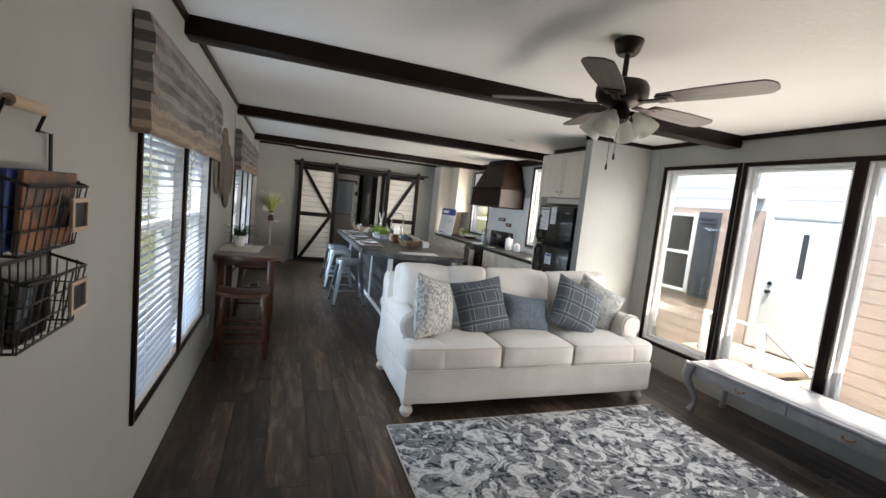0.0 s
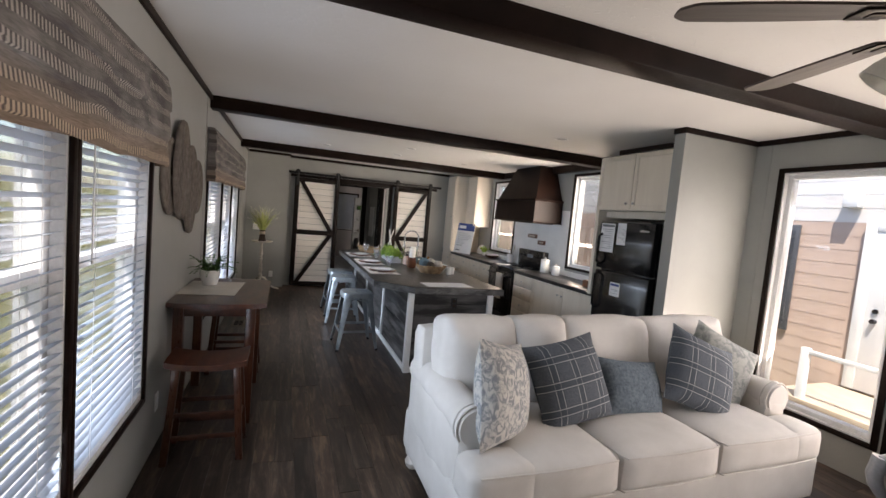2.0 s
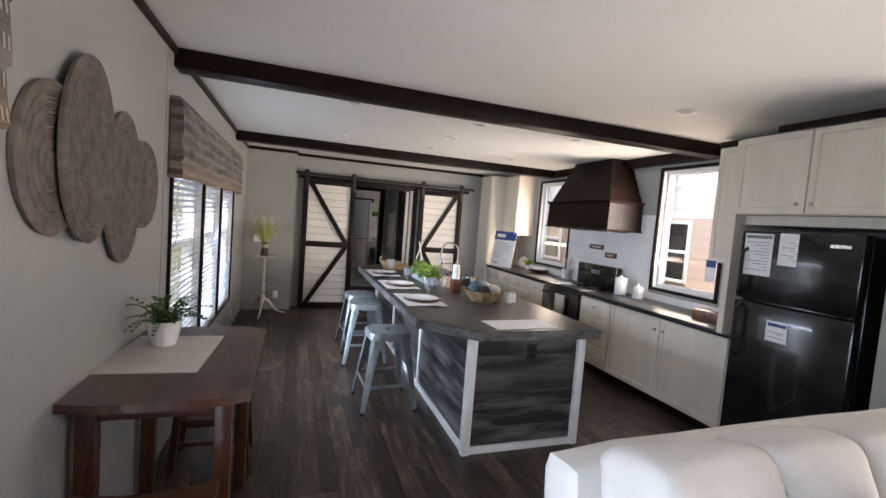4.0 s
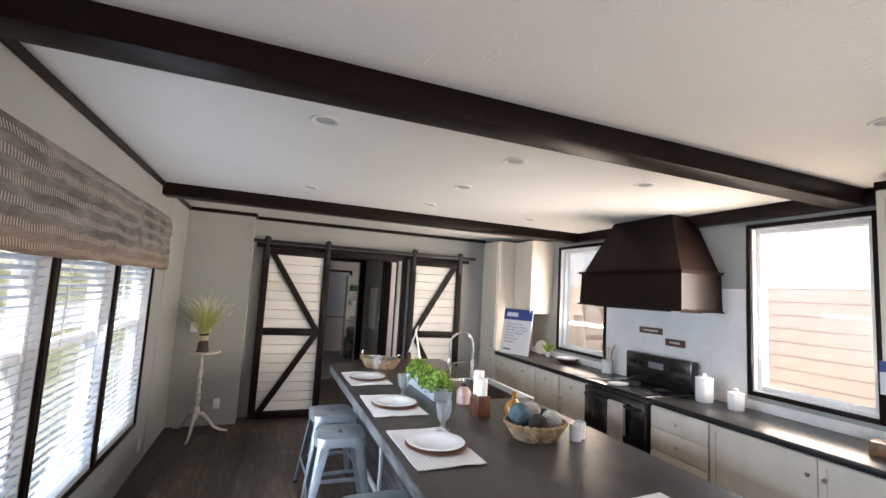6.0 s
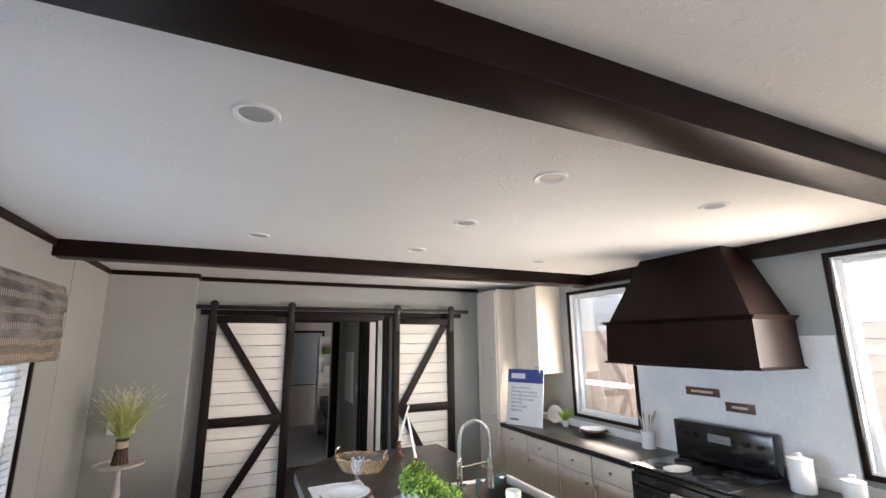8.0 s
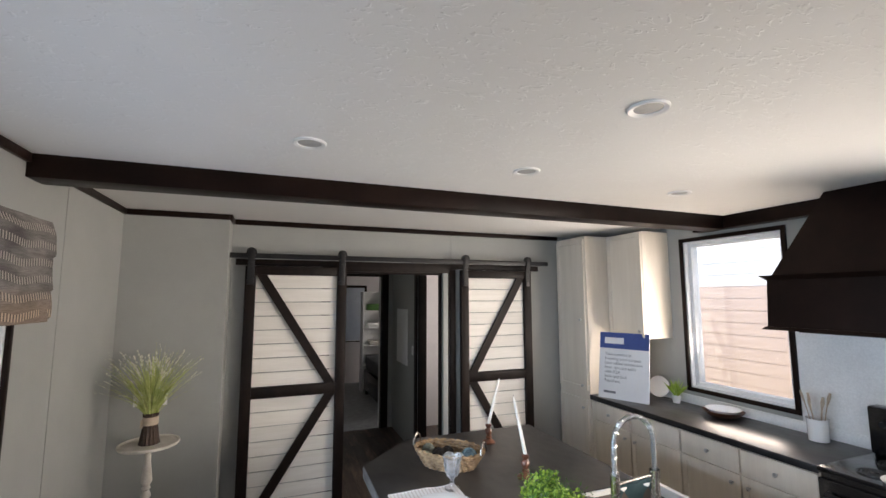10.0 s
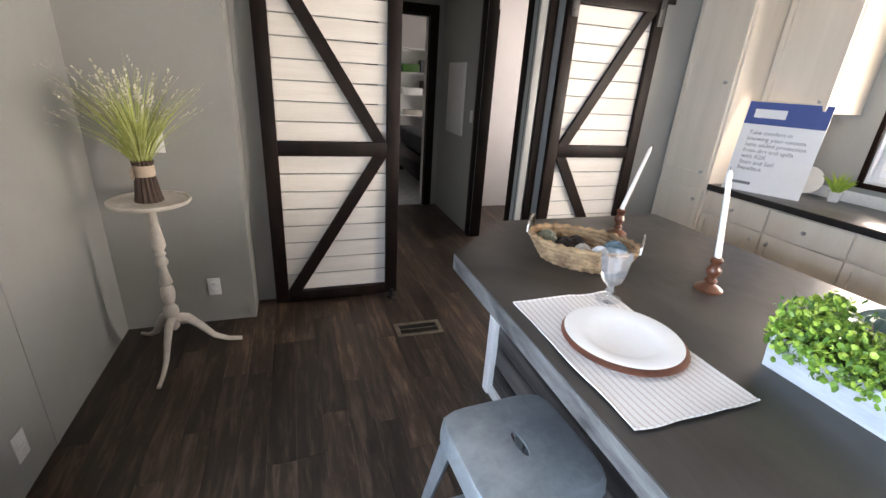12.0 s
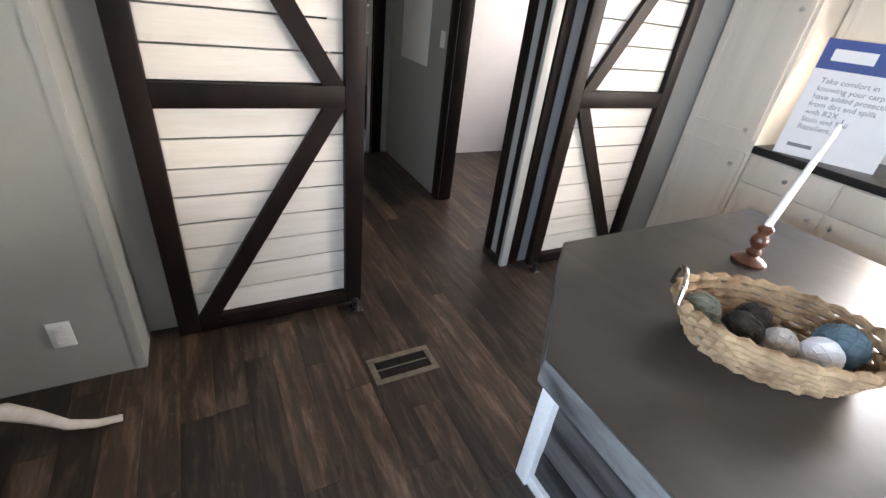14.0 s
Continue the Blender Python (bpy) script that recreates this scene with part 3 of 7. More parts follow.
solid("floor", bx(XL - 0.15, XR + 0.15, YF - 0.15, 12.72, -0.20, -0.004), FLOOR, kind="structure")
solid("ceiling", bx(XL - 0.15, XR + 0.15, YF - 0.15, 17.2, H, H + 0.2), CEILING, kind="structure")
solid("wall_west", wall_mesh("x", XL - 0.14, XL, YF - 0.14, YB + 6.6, -0.004, H, [(a, b, *LEFT_Z) for a, b in W_LEFT]), WALL, kind="structure")
solid("wall_east", wall_mesh("x", XR, XR + 0.14, YF - 0.14, YB + 6.6, -0.004, H,
      [(a, b, *RIGHT_Z) for a, b in W_RIGHT] + [(a, b, *KITCHEN_Z) for a, b in W_KITCHEN] + [(11.0, 12.0, 0.9, 2.1), (13.6, 14.6, 0.9, 2.1)]), WALL, kind="structure")
solid("wall_south", bx(XL, XR, YF - 0.14, YF, -0.004, H), WALL, kind="structure")
solid("wall_north", wall_mesh("y", YB, YB + 0.13, XL, XR, -0.004, H, [(1.40, 2.60, -0.004, 2.14)]), WALL, kind="structure")
solid("wall_north_jog", bx(XL, 0.56, 10.19, YB, -0.004, H), WALL, kind="structure")
solid("wall_fridge", bx(3.68, XR, 4.09, 4.20, -0.004, H), WALL, kind="structure")
# hall, side room and bedroom beyond the barn doors
solid("wall_hall_west", bx(1.20, 1.30, YB + 0.13, 12.72, -0.004, H), WALL, kind="structure")
solid("wall_hall_east", wall_mesh("x", 2.59, 2.69, YB + 0.13, 12.72, -0.004, H, [(10.68, 11.46, -0.004, 2.36)]), WALL, kind="structure")
solid("wall_hall_end", wall_mesh("y", 12.72, 12.82, XL, XR, -0.004, H, [(1.55, 2.42, -0.004, 2.22)]), WALL, kind="structure")
solid("wall_side_room", bx(2.69, XR, 12.56, 12.72, -0.004, H), ROOM_WHITE, kind="structure")
solid("bedroom_floor", bx(XL, XR, 12.72, 17.0, -0.2, 0.004), CARPET, kind="structure")
solid("wall_bedroom_north", wall_mesh("y", 16.2, 16.34, XL, XR, -0.004, H, [(2.0, 2.80, 0.95, 2.10)]), ROOM_WHITE, kind="structure")


def trim_box(*a, name="trim", mat=None):
    return solid(name, bx(*a, bev=0.004), mat or ESPRESSO, kind="structure")


# dark crown trim under the ceiling
for a in ((XL, XL + 0.022, YF, 10.19, H - 0.045, H), (XL + 0.022, 0.56, 10.168, 10.19, H - 0.045, H), (0.56, 0.582, 10.168, YB, H - 0.045, H),
          (0.582, 3.93, YB - 0.022, YB, H - 0.045, H), (XR - 0.022, XR, YF, 4.09, H - 0.045, H), (3.66, XR - 0.022, 4.068, 4.09, H - 0.045, H),
          (3.658, 3.68, 4.068, 4.20, H - 0.045, H), (3.73, 3.75, 4.20, 4.92, 2.44, 2.485), (4.19, 4.22, 5.26, 5.73, 2.50, 2.55), (XL, XR, YF, YF + 0.022, H - 0.045, H)):
    trim_box(*a, name="crown_trim")
# beams
for k, (y, x1) in enumerate(((2.985, XR), (5.89, XR - 0.1), (8.80, XR - 0.1))):
    solid("ceiling_beam", bx(XL, x1, y, y + 0.165, H - 0.115, H + 0.01, bev=0.006), ESPRESSO, kind="structure")
solid("ceiling_beam", bx(XR - 0.10, XR, 5.73, 9.10, H - 0.105, H + 0.01, bev=0.006), ESPRESSO, kind="structure")
# wall panel seams
for a in [(XL, XL + 0.004, y, y + 0.03, 0, H - 0.05) for y in (0.9, 5.75, 9.25)] + [(x, x + 0.03, YB - 0.004, YB, 2.28, H - 0.05) for x in (1.5, 2.62)] \
        + [(x, x + 0.03, 10.186, 10.19, 0, H - 0.05) for x in (0.525,)] + [(XR - 0.004, XR, y, y + 0.03, 0, H - 0.05) for y in (0.85, 3.95)]:
    solid("wall_seam_strip", bx(*a), WALL, kind="structure")


def window(name, axis, face, a0, a1, z0, z1, inward, meeting=True, wide=0.055, bottom=True):
    """A vinyl window in its opening: dark casing on the wall, white frame, glass, meeting rail."""
    w = tagged(new(name), "white vinyl window with dark brown casing", "window", "", "structure")
    at = (lambda n0, n1, b0, b1, c0, c1: (min(n0, n1), max(n0, n1), b0, b1, c0, c1)) if axis == "x" else (lambda n0, n1, b0, b1, c0, c1: (b0, b1, min(n0, n1), max(n0, n1), c0, c1))
    f, i = face, inward
    bars = bmesh.new()
    c = wide
    box(bars, *at(f, f + i * 0.018, a0 - c, a0, z0 - c, z1 + c), bev=0.003)
    box(bars, *at(f, f + i * 0.018, a1, a1 + c, z0 - c, z1 + c), bev=0.003)
    box(bars, *at(f, f + i * 0.018, a0, a1, z1, z1 + c), bev=0.003)
    box(bars, *at(f, f + i * 0.018, a0, a1, z0 - c, z0), bev=0.003)
    part("casing", bars, ESPRESSO, w, "dark brown casing")
    fr = bmesh.new()
    n0, n1 = f - i * 0.125, f - i * 0.045
    t = 0.045
    box(fr, *at(n0, n1, a0, a0 + t, z0, z1), bev=0.003)
    box(fr, *at(n0, n1, a1 - t, a1, z0, z1), bev=0.003)
    box(fr, *at(n0, n1, a0 + t, a1 - t, z1 - t, z1), bev=0.003)
    box(fr, *at(n0, n1, a0 + t, a1 - t, z0, z0 + t), bev=0.003)
    part("window_frame", fr, VINYL_WHITE, w)
    ln = bmesh.new()
    g = 0.012
    for q in ((a0, a0 + g, z0, z1), (a1 - g, a1, z0, z1), (a0 + g, a1 - g, z1 - g, z1), (a0 + g, a1 - g, z0, z0 + g)):
        box(ln, *at(f - i * 0.043, f - i * 0.001, *q))
    part("window_lining", ln, VINYL_WHITE, w)
    zm = (z0 + z1) / 2
    if meeting:
        part("meeting_rail", bx(*at(n0 + i * 0.01, n1 - i * 0.01, a0 + t, a1 - t, zm - 0.025, zm + 0.025), bev=0.003), VINYL_WHITE, w)
    for lo, hi in ([(z0 + t, zm - 0.025), (zm + 0.025, z1 - t)] if meeting else [(z0 + t, z1 - t)]):
        p = part("pane", bx(*at(f - i * 0.086, f - i * 0.082, a0 + t, a1 - t, lo, hi)), PANE, w)
        p.visible_shadow = False
    return w


n = 0
for a, b in W_LEFT:
    n += 1
    window(f"window_{n}", "x", XL, a, b, *LEFT_Z, 1, wide=0.03)
for a, b in W_RIGHT:
    n += 1
    window(f"window_{n}", "x", XR, a, b, *RIGHT_Z, -1, meeting=False, wide=0.04)
for a, b in W_KITCHEN:
    n += 1
    window(f"window_{n}", "x", XR, a, b, *KITCHEN_Z, -1, meeting=False, wide=0.035)
# two unseen windows, added as openings for the fill lamps beyond the hall
window(f"window_{n + 1}", "x", XR, 11.0, 12.0, 0.9, 2.1, -1)
window(f"window_{n + 2}", "x", XR, 13.6, 14.6, 0.9, 2.1, -1)
window(f"window_{n + 3}", "y", 16.2, 2.0, 2.80, 0.95, 2.10, -1)

# casings of the doorways
CASING = DARK_DOOR
for a in ((1.33, 1.40, YB - 0.018, YB, 0, 2.21), (2.60, 2.665, YB - 0.018, YB, 0, 2.21), (1.40, 2.60, YB - 0.018, YB, 2.14, 2.21),
          (2.585, 2.60, YB, YB + 0.13, 0, 2.14), (1.40, 1.415, YB, YB + 0.13, 0, 2.14), (1.415, 2.585, YB, YB + 0.13, 2.125, 2.14),
          (2.572, 2.59, 11.46, 11.56, 0, 2.43), (2.572, 2.59, 10.61, 10.68, 0, 2.43), (2.572, 2.59, 10.68, 11.46, 2.36, 2.43), (2.59, 2.69, 11.445, 11.46, 0, 2.36),
          (2.69, 2.708, 11.46, 11.53, 0, 2.17),
          (2.42, 2.52, 12.70, 12.72, 0, 2.32), (1.45, 1.55, 12.70, 12.72, 0, 2.32), (1.55, 2.42, 12.70, 12.72, 2.22, 2.32), (2.405, 2.42, 12.72, 12.82, 0, 2.22), (1.55, 2.405, 12.72, 12.82, 2.205, 2.22)):
    trim_box(*a, name="door_casing", mat=CASING)
for a in ((2.52, 2.575, YB - 0.03, YB + 0.0, 0, 2.14),):
    trim_box(*a, name="door_trim", mat=WALL)
for a in ((2.40, 2.404, 12.72, 12.815, 0, 2.2),):
    trim_box(*a, name="door_trim", mat=WHITE_PAINT)

# ---- barn doors ----
def barn_door(x0, x1, slant, labels):
    """Dark framed door with white boards and a brace in each half."""
    z0, z1, y0, y1 = 0.025, 2.17, 10.315, 10.36
    d = thing("barn_door", labels, "barn door", "pair of barn doors", pose((x0 + x1) / 2, y1, z0))
    w, h, t = (x1 - x0) / 2, z1 - z0, 0.085
    ya, yb = -0.045, -0.012
    mid = 1.07
    part("stile", bx(-w, -w + t, ya, 0, 0, h, bev=0.003), DARK_DOOR, d)
    part("stile", bx(w - t, w, ya, 0, 0, h, bev=0.003), DARK_DOOR, d)
    for lo, hi in ((0, 0.07), (mid - 0.045, mid + 0.045), (h - 0.075, h)):
        part("rail", bx(-w + t, w - t, ya, 0, lo, hi, bev=0.003), DARK_DOOR, d)
    inner = 2 * (w - t)
    for lo, hi, s in ((0.07, mid - 0.045, slant), (mid + 0.045, h - 0.075, -slant)):
        # brace
        hgt = hi - lo
        wide = 0.072 * math.hypot(inner, hgt) / hgt
        run = [(-inner / 2, lo), (-inner / 2 + wide, lo), (inner / 2, hi), (inner / 2 - wide, hi)]
        b = bmesh.new()
        front, rear = ([b.verts.new((s * x, y, z)) for x, z in run] for y in (ya + 0.003, yb))
        b.faces.new(front)
        b.faces.new(rear[::-1])
        for k in range(4):
            b.faces.new((front[k], front[(k + 1) % 4], rear[(k + 1) % 4], rear[k]))
        part("brace", b, DARK_DOOR, d)
        count = 8
        ph = hgt / count
        me = shared("board", bx(-w + t, w - t, -0.012, -0.002, 0.0035, ph - 0.0035, bev=0.002), WHITE_PLANK)
        for k in range(count):
            piece("board", me, d, pose(0, 0.001 * (k % 3), lo + k * ph))
    for x in (-w + 0.045, w - 0.045):
        hg = bmesh.new()
        box(hg, x - 0.028, x + 0.028, ya - 0.012, ya, h - 0.16, h + 0.14, bev=0.002)
        box(hg, x - 0.028, x + 0.028, ya - 0.03, ya - 0.022, h + 0.03, h + 0.15, bev=0.002)
        hanger = part("hanger", hg, BLACK_METAL, d, "black steel strap hanger")
        wl = bmesh.new()
        cyl(wl, (x, ya - 0.022, h + 0.115), (x, ya + 0.004, h + 0.115), 0.042, seg=20)
        part("wheel", wl, BLACK_METAL, hanger)
        for zz in (h - 0.12, h - 0.04):
            bo = bmesh.new()
            cyl(bo, (x, ya - 0.018, zz), (x, ya - 0.010, zz), 0.009, seg=8)
            part("bolt", bo, BLACK_METAL, hanger)
    return d


barn_door(0.685, 1.543, 1, "sliding barn door with white boards and dark brown Z braces")
barn_door(2.69, 3.512, -1, "sliding barn door with white boards and dark brown Z braces")
rail = thing("barn_door_rail", "black steel sliding rail above the doorway", "door rail", at=pose(0.56, 10.33, 2.255))
part("bar", bx(0, 3.16, -0.035, -0.025, -0.022, 0.022, bev=0.002), BLACK_METAL, rail)
for x in (0.12, 0.75, 1.57, 2.4, 3.04):
    sp = bmesh.new()
    cyl(sp, (x, -0.025, 0), (x, 0.072, 0), 0.014, seg=10)
    part("spacer", sp, BLACK_METAL, rail)
solid("rail_header_board", bx(0.60, 3.66, 10.40, 10.42, 2.18, 2.235, bev=0.003), DARK_DOOR, kind="structure")
for x in (1.50, 2.72):
    g = thing("floor_guide", "small steel roller guide on the floor by the barn door", "door guide", "floor guides", pose(x, 10.28, 0))
    part("plate", bx(-0.03, 0.03, -0.03, 0.03, 0, 0.006, bev=0.001), CHROME, g)
    r = bmesh.new()
    cyl(r, (0, 0, 0.006), (0, 0, 0.05), 0.015, seg=12)
    part("roller", r, BLACK_METAL, g)
    part("cap", lathe(bmesh.new(), [(0.019, 0.05), (0.02, 0.06), (0.012, 0.066)], 12), BLACK_METAL, g)


# ---- kitchen ----
def knob(parent, x, y, z, axis=-1):
    b = bmesh.new()
    prof = [(0.006, 0), (0.005, 0.012), (0.013, 0.018), (0.014, 0.024), (0.009, 0.029)]
    lathe(b, prof, 12)
    b.transform(Matrix.Translation((x, y, z)) @ Matrix.Rotation(radians(-90), 4, "Y"))
    return part("knob", b, BRASS_SATIN, parent, "satin nickel knob")


def shaker(parent, y0, y1, z0, z1, x, name="door", knob_at=None, frame_w=0.055):
    """A framed front that faces -x; x is the carcass face."""
    b = bx(x - 0.02, x, y0, y1, z0, z1)
    front = [f for f in b.faces if all(abs(v.co.x - (x - 0.02)) < 1e-6 for v in f.verts)]
    bmesh.ops.inset_region(b, faces=front, thickness=frame_w, depth=0.0)
    bmesh.ops.inset_region(b, faces=front, thickness=0.004, depth=0.0)
    for v in front[0].verts:
        v.co.x += 0.009
    d = part(name, b, CABINET, parent)
    if knob_at:
        k = knob(parent, x - 0.02, *knob_at)
        k.parent = d
    return d


def drawer(parent, y0, y1, z0, z1, x):
    d = part("drawer_front", bx(x - 0.02, x, y0, y1, z0, z1, bev=0.004), CABINET, parent)
    k = knob(parent, x - 0.02, (y0 + y1) / 2, (z0 + z1) / 2)
    k.parent = d
    return d


FX = 3.955


def base_unit(y0, y1, fronts, label="whitewashed wooden base cabinet under the worktop"):
    c = thing("base_cabinet", label, "cabinet", "kitchen base cabinets")
    b = bmesh.new()
    box(b, FX, XR - 0.003, y0 + 0.001, y1 - 0.001, 0.10, 0.878)
    part("body", b, CABINET, c)
    part("plinth", bx(FX + 0.06, XR - 0.003, y0 + 0.001, y1 - 0.001, 0.0, 0.10), ESPRESSO, c)
    g = 0.008
    if fronts == "drawers":
        zs = (0.12, 0.33, 0.51, 0.69, 0.865)
        for lo, hi in zip(zs, zs[1:]):
            drawer(c, y0 + g, y1 - g, lo + 0.004, hi - 0.004, FX)
    else:
        k = fronts
        w = (y1 - y0) / k
        for i in range(k):
            a, bb = y0 + i * w + g, y0 + (i + 1) * w - g
            drawer(c, a, bb, 0.70, 0.865, FX)
            ky = bb - 0.05 if i % 2 == 0 else a + 0.05
            shaker(c, a, bb, 0.12, 0.69, FX, "door", (ky, 0.63))
    return c


def base_double(y0, y1):
    c = thing("base_cabinet", "whitewashed wooden base cabinet with two doors", "cabinet", "kitchen base cabinets")
    part("body", bx(FX, XR - 0.003, y0 + 0.001, y1 - 0.001, 0.10, 0.878), CABINET, c)
    part("plinth", bx(FX + 0.06, XR - 0.003, y0 + 0.001, y1 - 0.001, 0.0, 0.10), ESPRESSO, c)
    m = (y0 + y1) / 2
    shaker(c, y0 + 0.01, m - 0.004, 0.12, 0.865, FX, "door", (m - 0.045, 0.76))
    shaker(c, m + 0.004, y1 - 0.01, 0.12, 0.865, FX, "door", (m + 0.045, 0.76))
    return c


base_double(5.24, 6.62)
base_unit(6.62, 7.16, "drawers")
base_unit(7.96, 8.90, 2)
base_unit(8.90, 9.93, 2)
for a, b in ((5.16, 7.165), (7.955, 9.928)):
    w = thing("worktop", "dark grey laminate kitchen worktop with a black edge", "worktop", "kitchen worktops")
    part("slab", bx(3.93, XR - 0.003, a, b, 0.88, 0.922, bev=0.003), TOP_DARK, w)
    part("edge", bx(3.922, 3.93, a, b, 0.876, 0.921, bev=0.002), BLACK_METAL, w, "black edge band")
    part("upstand", bx(XR - 0.018, XR - 0.002, a, b, 0.922, 1.0, bev=0.002), WHITE_PAINT, w)

# tall pantry
p = thing("pantry_cabinet", "tall whitewashed wooden pantry cabinet with upper and lower doors", "cabinet")
part("body", bx(3.93, XR - 0.003, 9.93, 10.415, 0.0, 2.53), CABINET, p)
shaker(p, 9.95, 10.40, 0.95, 2.50, 3.93, "door", (10.0, 1.66))
shaker(p, 9.95, 10.40, 0.08, 0.86, 3.93, "door", (10.0, 0.78))
knob(p, 3.91, 10.0, 1.0)
# upper cabinets
def upper(y0, y1, z0, z1, x, doors, label="whitewashed wooden wall cabinet"):
    c = thing("wall_cabinet", label, "cabinet", "kitchen wall cabinets")
    part("body", bx(x, XR - 0.003, y0, y1, z0, z1), CABINET, c)
    w = (y1 - y0) / doors
    for i in range(doors):
        a, b = y0 + i * w + 0.006, y0 + (i + 1) * w - 0.006
        ky = (b - 0.04 if i == 0 else a + 0.04) if doors == 2 else a + 0.04
        shaker(c, a, b, z0 + 0.01, z1 - 0.01, x, "door", (ky, z0 + 0.07))
    return c


upper(9.46, 9.925, 1.50, 2.53, 4.22, 1)
upper(5.26, 5.73, 1.46, 2.50, 4.22, 1)
upper(4.205, 5.20, 1.87, 2.44, 3.77, 2, "whitewashed wooden cabinet above the fridge")
solid("fridge_side_panel", bx(3.80, XR - 0.003, 5.205, 5.255, 0.93, 2.44), CABINET, "whitewashed wooden panel beside the fridge", "panel")
solid("range_backing_board", bx(XR - 0.006, XR - 0.001, 6.75, 8.38, 1.0, 1.9), WHITE_PAINT, kind="structure")
solid("fridge_recess_header", bx(3.90, XR - 0.003, 4.205, 5.20, 1.80, 1.868), CABINET, kind="structure")

# hood
h = thing("range_hood", "dark espresso wooden range hood tapering to the ceiling", "range hood", at=pose(XR - 0.008, 7.60, 1.68))
def frustum(bm, lo, hi, z0, z1):
    """lo, hi: (depth, half width) below and above."""
    v = [bm.verts.new((x, y, z)) for (d, w), z in ((lo, z0), (hi, z1)) for x, y in ((0, -w), (-d, -w), (-d, w), (0, w))]
    for f in ((3, 2, 1, 0), (4, 5, 6, 7), (0, 1, 5, 4), (1, 2, 6, 5), (2, 3, 7, 6), (3, 0, 4, 7)):
        bm.faces.new([v[i] for i in f])
    return bm
part("rim", frustum(bmesh.new(), (0.50, 0.65), (0.49, 0.64), 0.02, 0.33), ESPRESSO, h)
part("lower_moulding", frustum(bmesh.new(), (0.53, 0.675), (0.51, 0.655), 0.0, 0.02), ESPRESSO, h)
part("upper_moulding", frustum(bmesh.new(), (0.495, 0.645), (0.525, 0.675), 0.33, 0.36), ESPRESSO, h)
part("canopy", frustum(bmesh.new(), (0.47, 0.62), (0.29, 0.37), 0.36, H - 1.68 - 0.002), ESPRESSO, h)
part("vent_insert", bx(-0.44, -0.05, -0.5, 0.5, -0.012, 0.0, bev=0.003), BLACK_METAL, h, "dark vent insert")

# range
r = thing("range", "black electric range with glass oven door and towel", "range", at=pose(0, 7.56, 0))
part("body", bx(3.93, 4.53, -0.388, 0.388, 0.02, 0.905, bev=0.004), APPLIANCE, r)
part("cooktop", bx(3.90, 4.53, -0.39, 0.39, 0.905, 0.93, bev=0.006), APPLIANCE, r)
bk = bmesh.new()
box(bk, 4.44, 4.54, -0.39, 0.39, 0.93, 1.22, bev=0.015)
panel = part("control_panel", bk, APPLIANCE, r)
for y in (-0.31, -0.21, 0.21, 0.31):
    k = bmesh.new()
    cyl(k, (4.44, y, 1.12), (4.415, y, 1.12), 0.02, 0.017, 14)
    part("dial", k, BLACK_METAL, panel)
part("clock", bx(4.436, 4.44, -0.09, 0.09, 1.09, 1.15), GREY_PRINT, panel)
part("oven_door", bx(3.895, 3.93, -0.385, 0.385, 0.20, 0.87, bev=0.006), APPLIANCE, r)
part("oven_window", bx(3.890, 3.896, -0.27, 0.27, 0.36, 0.68, bev=0.002), APPLIANCE, r)
hd = bmesh.new()
sweep(hd, [(3.895, -0.33, 0.80), (3.85, -0.33, 0.80), (3.845, 0, 0.80), (3.85, 0.33, 0.80), (3.895, 0.33, 0.80)], 0.012, 8)
part("oven_handle", hd, BLACK_METAL, r)
part("storage_drawer", bx(3.90, 3.93, -0.385, 0.385, 0.03, 0.19, bev=0.005), APPLIANCE, r)
for (x, y, rad) in ((4.05, -0.19, 0.09), (4.05, 0.19, 0.075), (4.30, -0.19, 0.075), (4.30, 0.19, 0.09)):
    c = bmesh.new()
    for q in (1, 0.78, 0.56, 0.34):
        lathe(c, [(rad * q - 0.006, 0.930), (rad * q - 0.004, 0.938), (rad * q + 0.004, 0.938), (rad * q + 0.006, 0.930)], 24, (x, y, 0), close=False)
    part("burner_coil", c, BLACK_METAL, r)
tw = bmesh.new()
box(tw, 3.828, 3.838, -0.06, 0.13, 0.42, 0.815, bev=0.003)
box(tw, 3.828, 3.862, -0.06, 0.13, 0.812, 0.822, bev=0.003)
box(tw, 3.855, 3.862, -0.06, 0.13, 0.55, 0.815, bev=0.002)
solid("towel", tw, LINEN_MAT, "pale grey towel over the oven handle", "towel", at=pose(0, 7.42, 0))
sr = thing("spoon_rest", "white ceramic spoon rest on the cooktop", "spoon rest", at=pose(4.02, 7.62, 0.932))
part("dish", lathe(bmesh.new(), [(0.05, 0), (0.075, 0.01), (0.08, 0.018), (0.07, 0.012), (0.04, 0.006)], 20, sx=1.5), CERAMIC, sr)

